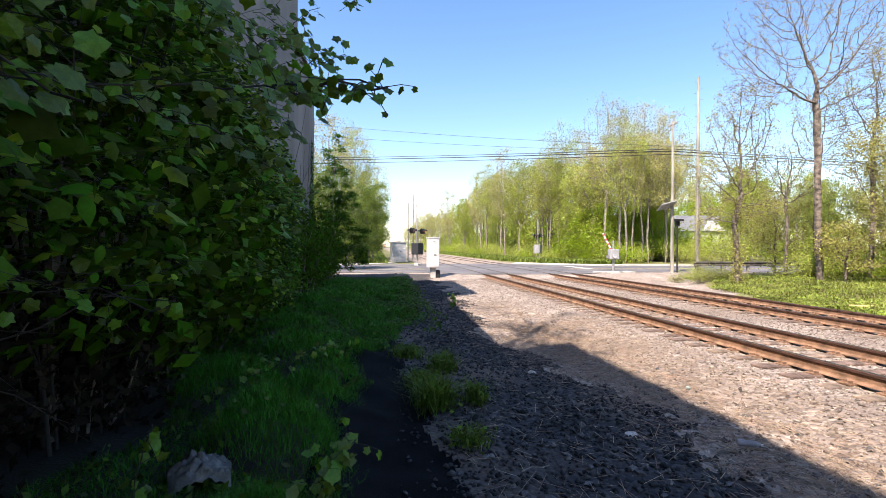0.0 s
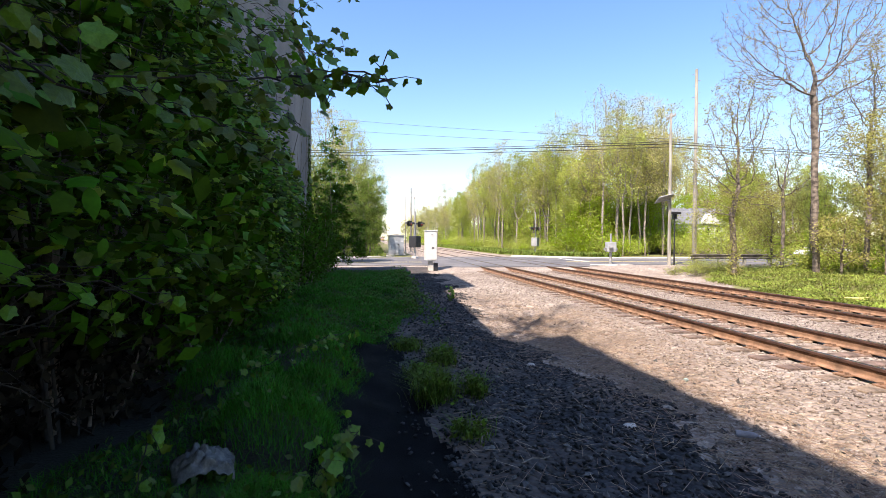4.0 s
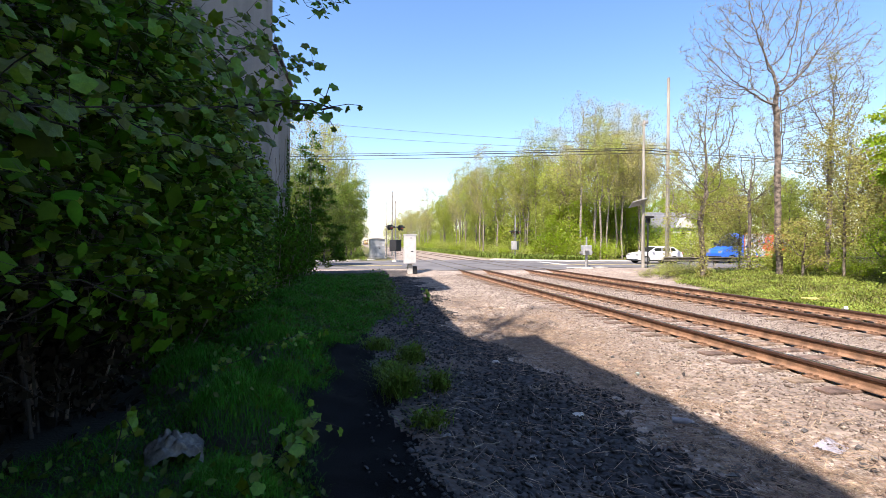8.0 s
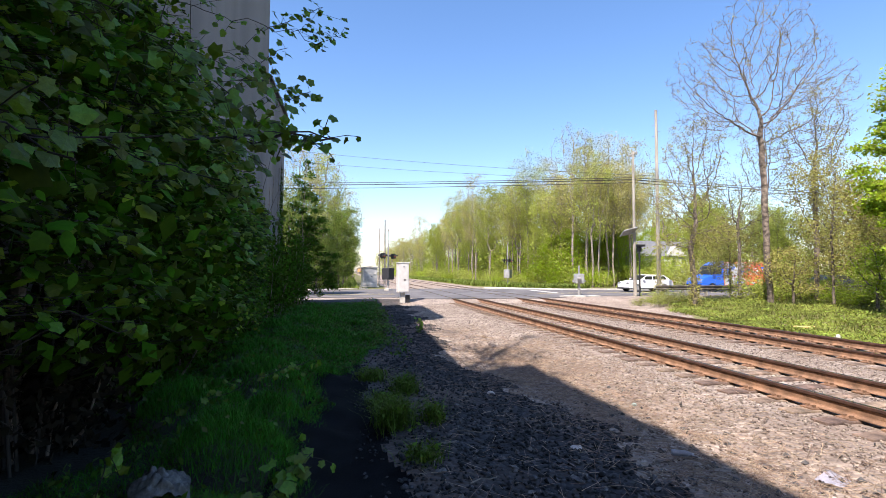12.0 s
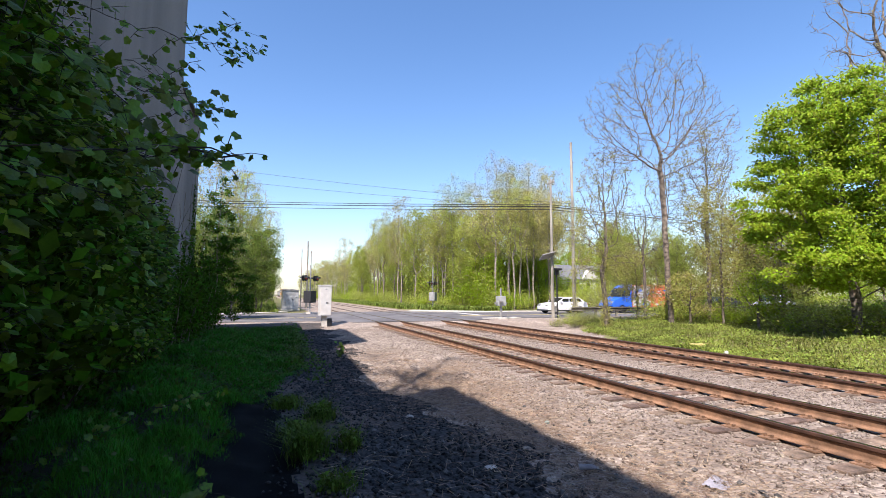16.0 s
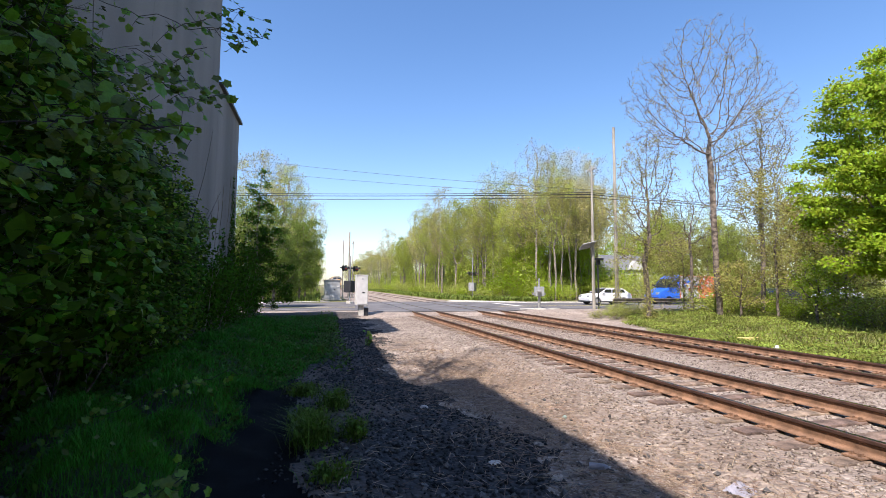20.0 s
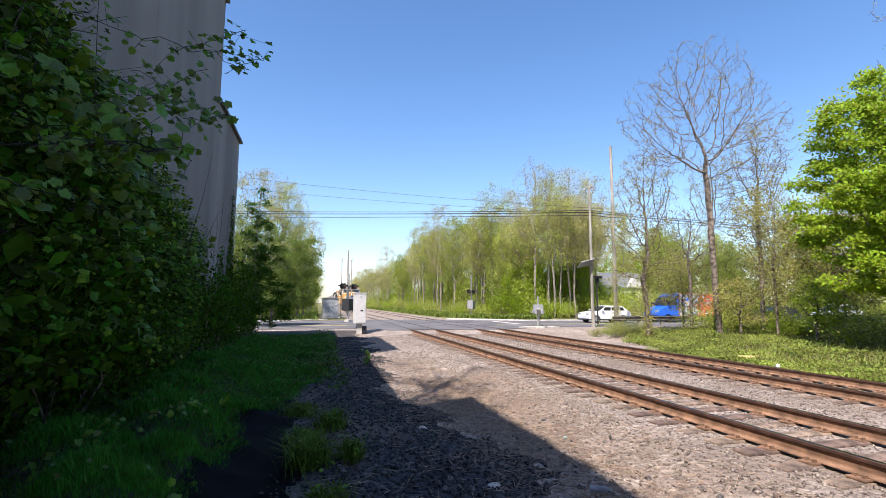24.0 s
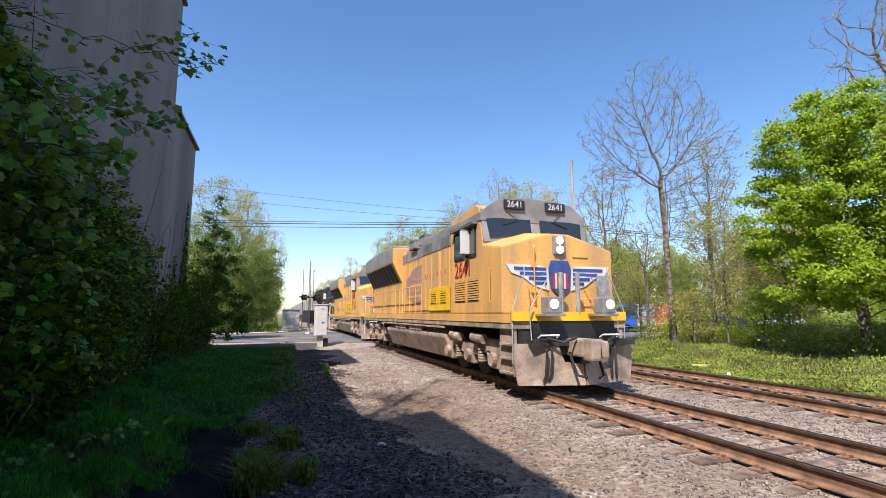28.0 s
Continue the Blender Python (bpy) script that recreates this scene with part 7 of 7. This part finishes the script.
        for i in range(9):
            y = 17.2 + i * 0.43
            vs = [bm.verts.new(p) for p in ((sx * 1.2, y, 3.0), (sx * 1.2, y + 0.36, 3.0), (sx * 1.6, y + 0.36, 3.8), (sx * 1.6, y, 3.8))]
            bm.faces.new(vs)
        part("radiator_screen", bm, DARKFRAME, rad, "dark radiator screen")
        bm = B()
        box(bm, sx * 1.595, 17.0, 3.9, sx * 1.615, 21.2, 4.5)
        part("radiator_band", bm, roofpaint, rad, "grey radiator top band")
        bm = B()
        box(bm, sx * 1.115, 8.6, 3.78, sx * 1.135, 17.0, 4.14)
        part("hood_band", bm, roofpaint, t, "grey upper hood band")
        for y0 in (9.4, 12.2):
            bm = B()
            box(bm, sx * 0.9, y0, 4.2, sx * 1.25, y0 + 1.6, 4.5, 0.03)
            part("roof_box", bm, roofpaint, t)
        # cabinet and hood doors
        for i in range(4):
            bm = B()
            y = 5.75 + 0.7 * i
            box(bm, sx * 1.5, y, 1.75, sx * 1.525, y + 0.6, 3.6, 0.008)
            d = part("cabinet_door", bm, paint, t)
            bm = B()
            box(bm, sx * 1.525, y + 0.5, 2.6, sx * 1.55, y + 0.53, 2.8)
            part("latch", bm, STEEL, d)
        bm = B()
        box(bm, sx * 1.52, 5.7, 1.72, sx * 1.535, 7.3, 2.45)
        part("patch_panel", bm, bright, t, "newer bright yellow patch panel")
        louvre(t, sx * 1.535, 5.95, 6.35, 1.95, 2.3, 5, bright)
        louvre(t, sx * 1.535, 6.7, 7.1, 1.95, 2.3, 5, bright)
        louvre(t, sx * 1.5, 5.75, 6.4, 3.62, 3.95, 4, roofpaint)
        louvre(t, sx * 1.5, 7.0, 8.2, 3.62, 3.95, 4, roofpaint)
        for i in range(11):
            bm = B()
            y = 8.75 + 0.74 * i
            box(bm, sx * 1.12, y, 1.75, sx * 1.145, y + 0.66, 3.7, 0.008)
            part("hood_door", bm, paint, t)
        bm = B()
        prism(bm, [(9.0, 2.2), (10.2, 3.5), (13.4, 3.4), (15.4, 3.0), (15.4, 2.3), (12.5, 2.0)], "x", sx * 1.145, sx * 1.16)
        fl = part("flag_emblem", bm, FADEDBLUE, t, "faded purple-blue emblem on the hood")
        for i in range(4):
            bm = B()
            box(bm, sx * 1.155, 9.8, 2.25 + 0.22 * i, sx * 1.166, 15.0 - 0.5 * i, 2.34 + 0.22 * i)
            part("emblem_stripe", bm, FADEDRED if i % 2 else YELLOW, fl)
        # lettering as plain bars
        for i in range(7):
            bm = B()
            box(bm, sx * 1.525, 5.95 + 0.3 * i, 2.82, sx * 1.533, 6.08 + 0.3 * i, 2.95)
            part("lettering_bar", bm, FADEDRED, t)
        # walkway rail
        bm = B()
        rail_run(bm, [(sx * 1.47, 8.8, 2.62), (sx * 1.47, 21.6, 2.62)], 0.02)
        part("walkway_rail", bm, paint, t)
        for i in range(9):
            bm = B()
            rod(bm, (sx * 1.47, 8.8 + 1.6 * i, 1.6), (sx * 1.47, 8.8 + 1.6 * i, 2.62), 0.02, 6)
            part("stanchion", bm, paint, t)
        bm = B()
        rail_run(bm, [(sx * 1.5, 21.75, 0.5), (sx * 1.5, 21.75, 2.6), (sx * 1.5, 21.3, 2.6)], 0.025)
        part("rear_rail", bm, WHITE, t)
        # air tanks and pipes beside the fuel tank
        for z in (1.12,):
            for y in (8.0, 10.2):
                bm = B()
                rod(bm, (sx * 1.25, y, z - 0.02), (sx * 1.25, y + 1.7, z - 0.02), 0.2, 14)
                part("air_tank", bm, GRIME, t)
        bm = B()
        rod(bm, (sx * 1.47, 5.4, 1.22), (sx * 1.47, 14.4, 1.22), 0.035, 6)
        part("pipe", bm, GRIME, t)
    bm = B()
    prism(bm, [(-1.42, 0.9), (-1.15, 0.28), (1.15, 0.28), (1.42, 0.9), (1.42, 1.0), (1.1, 1.28), (-1.1, 1.28), (-1.42, 1.0)], "y", 5.5, 13.7, 0.04)
    part("fuel_tank", bm, GRIME, t, "grimy grey-brown fuel tank")
    bm = B()
    box(bm, -0.6, 3.0, 0.9, 0.6, 18.2, 1.3)
    part("centre_sill", bm, DARKFRAME, t)
    bm = B()
    box(bm, -0.3, 21.9, 0.7, 0.3, 22.4, 1.05, 0.04)
    part("rear_coupler", bm, GRIME, t)
    # body features lie closer together towards the rear
    for ob in t.children_recursive:
        if ob.type != "MESH" or ob.name.split(".")[0] in ("fuel_tank", "air_tank", "pipe", "centre_sill"):
            continue
        if ob.name.split(".")[0] in ("number", "cab_number"):
            ob.location.y = spaced(ob.location.y)
            continue
        for v in ob.data.vertices:
            v.co.y = spaced(v.co.y)
    bogie(t, 3.9, 1.6)
    bogie(t, 16.9, 1.6)
    return t


def spaced(y):
    return float(np.interp(y, (-1, 1.35, 3.15, 4.7, 5.7, 7.3, 8.6, 17.0, 21.2, 22.5), (-1, 1.35, 2.75, 4.3, 4.75, 6.8, 7.8, 12.0, 18.7, 20.1)))


LOCOS = [locomotive("yellow and grey diesel locomotive with lit headlights", YELLOW, YELLOWNEW, LOCOGREY, "freight train locomotives")]
LOCOS.append(copy_thing(LOCOS[0], pose(0, 0, 0)))
tagged(LOCOS[1], "second yellow diesel locomotive coupled behind the first")
LOCOS.append(locomotive("black diesel locomotive coupled third", DARKFRAME, DARKFRAME, BLACK, "freight train locomotives", numbered=False))


def hopper():
    t = thing("hopper_wagon", None, "grey covered hopper wagon of the freight train", "railway wagon", "freight wagons")
    bm = B()
    prism(bm, [(-1.5, 1.5), (-1.55, 4.0), (-1.0, 4.5), (1.0, 4.5), (1.55, 4.0), (1.5, 1.5)], "y", 1.2, 15.6, 0.05)
    part("body", bm, HOPPER, t)
    for sx in (-1, 1):
        for i in range(12):
            bm = B()
            box(bm, sx * 1.5, 1.5 + 1.2 * i, 1.5, sx * 1.62, 1.58 + 1.2 * i, 4.0)
            part("rib", bm, HOPPER, t)
    for i in range(3):
        bm = B()
        prism(bm, [(2.0 + 4.6 * i, 1.5), (5.6 + 4.6 * i, 1.5), (4.3 + 4.6 * i, 0.5), (3.3 + 4.6 * i, 0.5)], "x", -1.2, 1.2)
        part("discharge_bay", bm, HOPPER, t)
    bm = B()
    box(bm, -1.4, 0.3, 1.0, 1.4, 16.5, 1.4)
    box(bm, -0.2, -0.1, 0.75, 0.2, 16.9, 1.05)
    part("frame", bm, DARKFRAME, t)
    for y in (2.0, 14.8):
        b = thing("truck")
        b.parent, b.location = t, (0, y, 0)
        for yy in (-0.9, 0.9):
            bm = B()
            for sx in (-1, 1):
                rod(bm, (sx * 0.69, yy, 0.45), (sx * 0.83, yy, 0.45), 0.45, 20)
            rod(bm, (-0.7, yy, 0.45), (0.7, yy, 0.45), 0.08, 8)
            part("wheelset", bm, DARKFRAME, b)
        for sx in (-1, 1):
            bm = B()
            prism(bm, [(-1.2, 0.45), (-0.9, 0.62), (-0.4, 0.8), (0.4, 0.8), (0.9, 0.62), (1.2, 0.45), (0.9, 0.34), (0.3, 0.25), (-0.3, 0.25), (-0.9, 0.34)], "x", sx * 0.9, sx * 1.08)
            part("side_frame", bm, GRIME, b)
    return t


WAGONS = [hopper()]
for i in range(6):
    WAGONS.append(copy_thing(WAGONS[0], pose(0, 0, 0)))


# ---- what moves ----
def motions():
    head, speed, rail_top = 8.5, 20.7, 0.025
    offset = 0.0
    for ob, length in [(o, 20.1) for o in LOCOS] + [(o, 16.9) for o in WAGONS]:
        walk(ob, [(t, pose(TRACKS[0], head + speed * (28.0 - t) + offset, rail_top)) for t in (0.0, 7.0, 14.0, 21.0, 28.0)])
        offset += length
    lane = 37.0
    white = ((0, 56), (2, 46.5), (3.5, 37.8), (4.5, 31.5), (5.5, 26.9), (6, 24.8), (6.5, 23.4), (7, 22.4), (7.5, 21.9), (8, 21.6), (9, 21.5), (28, 21.5))
    walk(CAR_A, [(t, pose(x * 1.045, lane, 0.012)) for t, x in white])
    blue = ((0, 70), (3.5, 49), (5.5, 38.4), (6, 35.3), (6.5, 32.7), (7, 30.6), (7.5, 29.4), (8, 28.7), (8.5, 28.2), (9, 27.9), (10, 27.7), (28, 27.7))
    walk(VAN, [(t, pose(x * 1.056, lane, 0.012)) for t, x in blue])
    walk(CAR_B, [(t, pose(x, lane - 0.1, 0.012)) for t, x in ((0, 96), (6, 62), (9, 46), (11, 41.2), (12.5, 40.6), (28, 40.6))])
    walk(CAR_C, [(t, pose(x, lane - 0.2, 0.012)) for t, x in ((0, 118), (8, 70), (11, 54), (14, 49.0), (16, 48.4), (28, 48.4))])
    walk(GATE_ARM, [(t, pose(0, 0, 1.2, a, 0, b)) for t, a, b in ((0, -66, -14), (1, -68, -15), (2, -72, -17), (3, -80, -20), (3.6, -86, -23), (5, -89, -25), (28, -89, -25))])


motions()
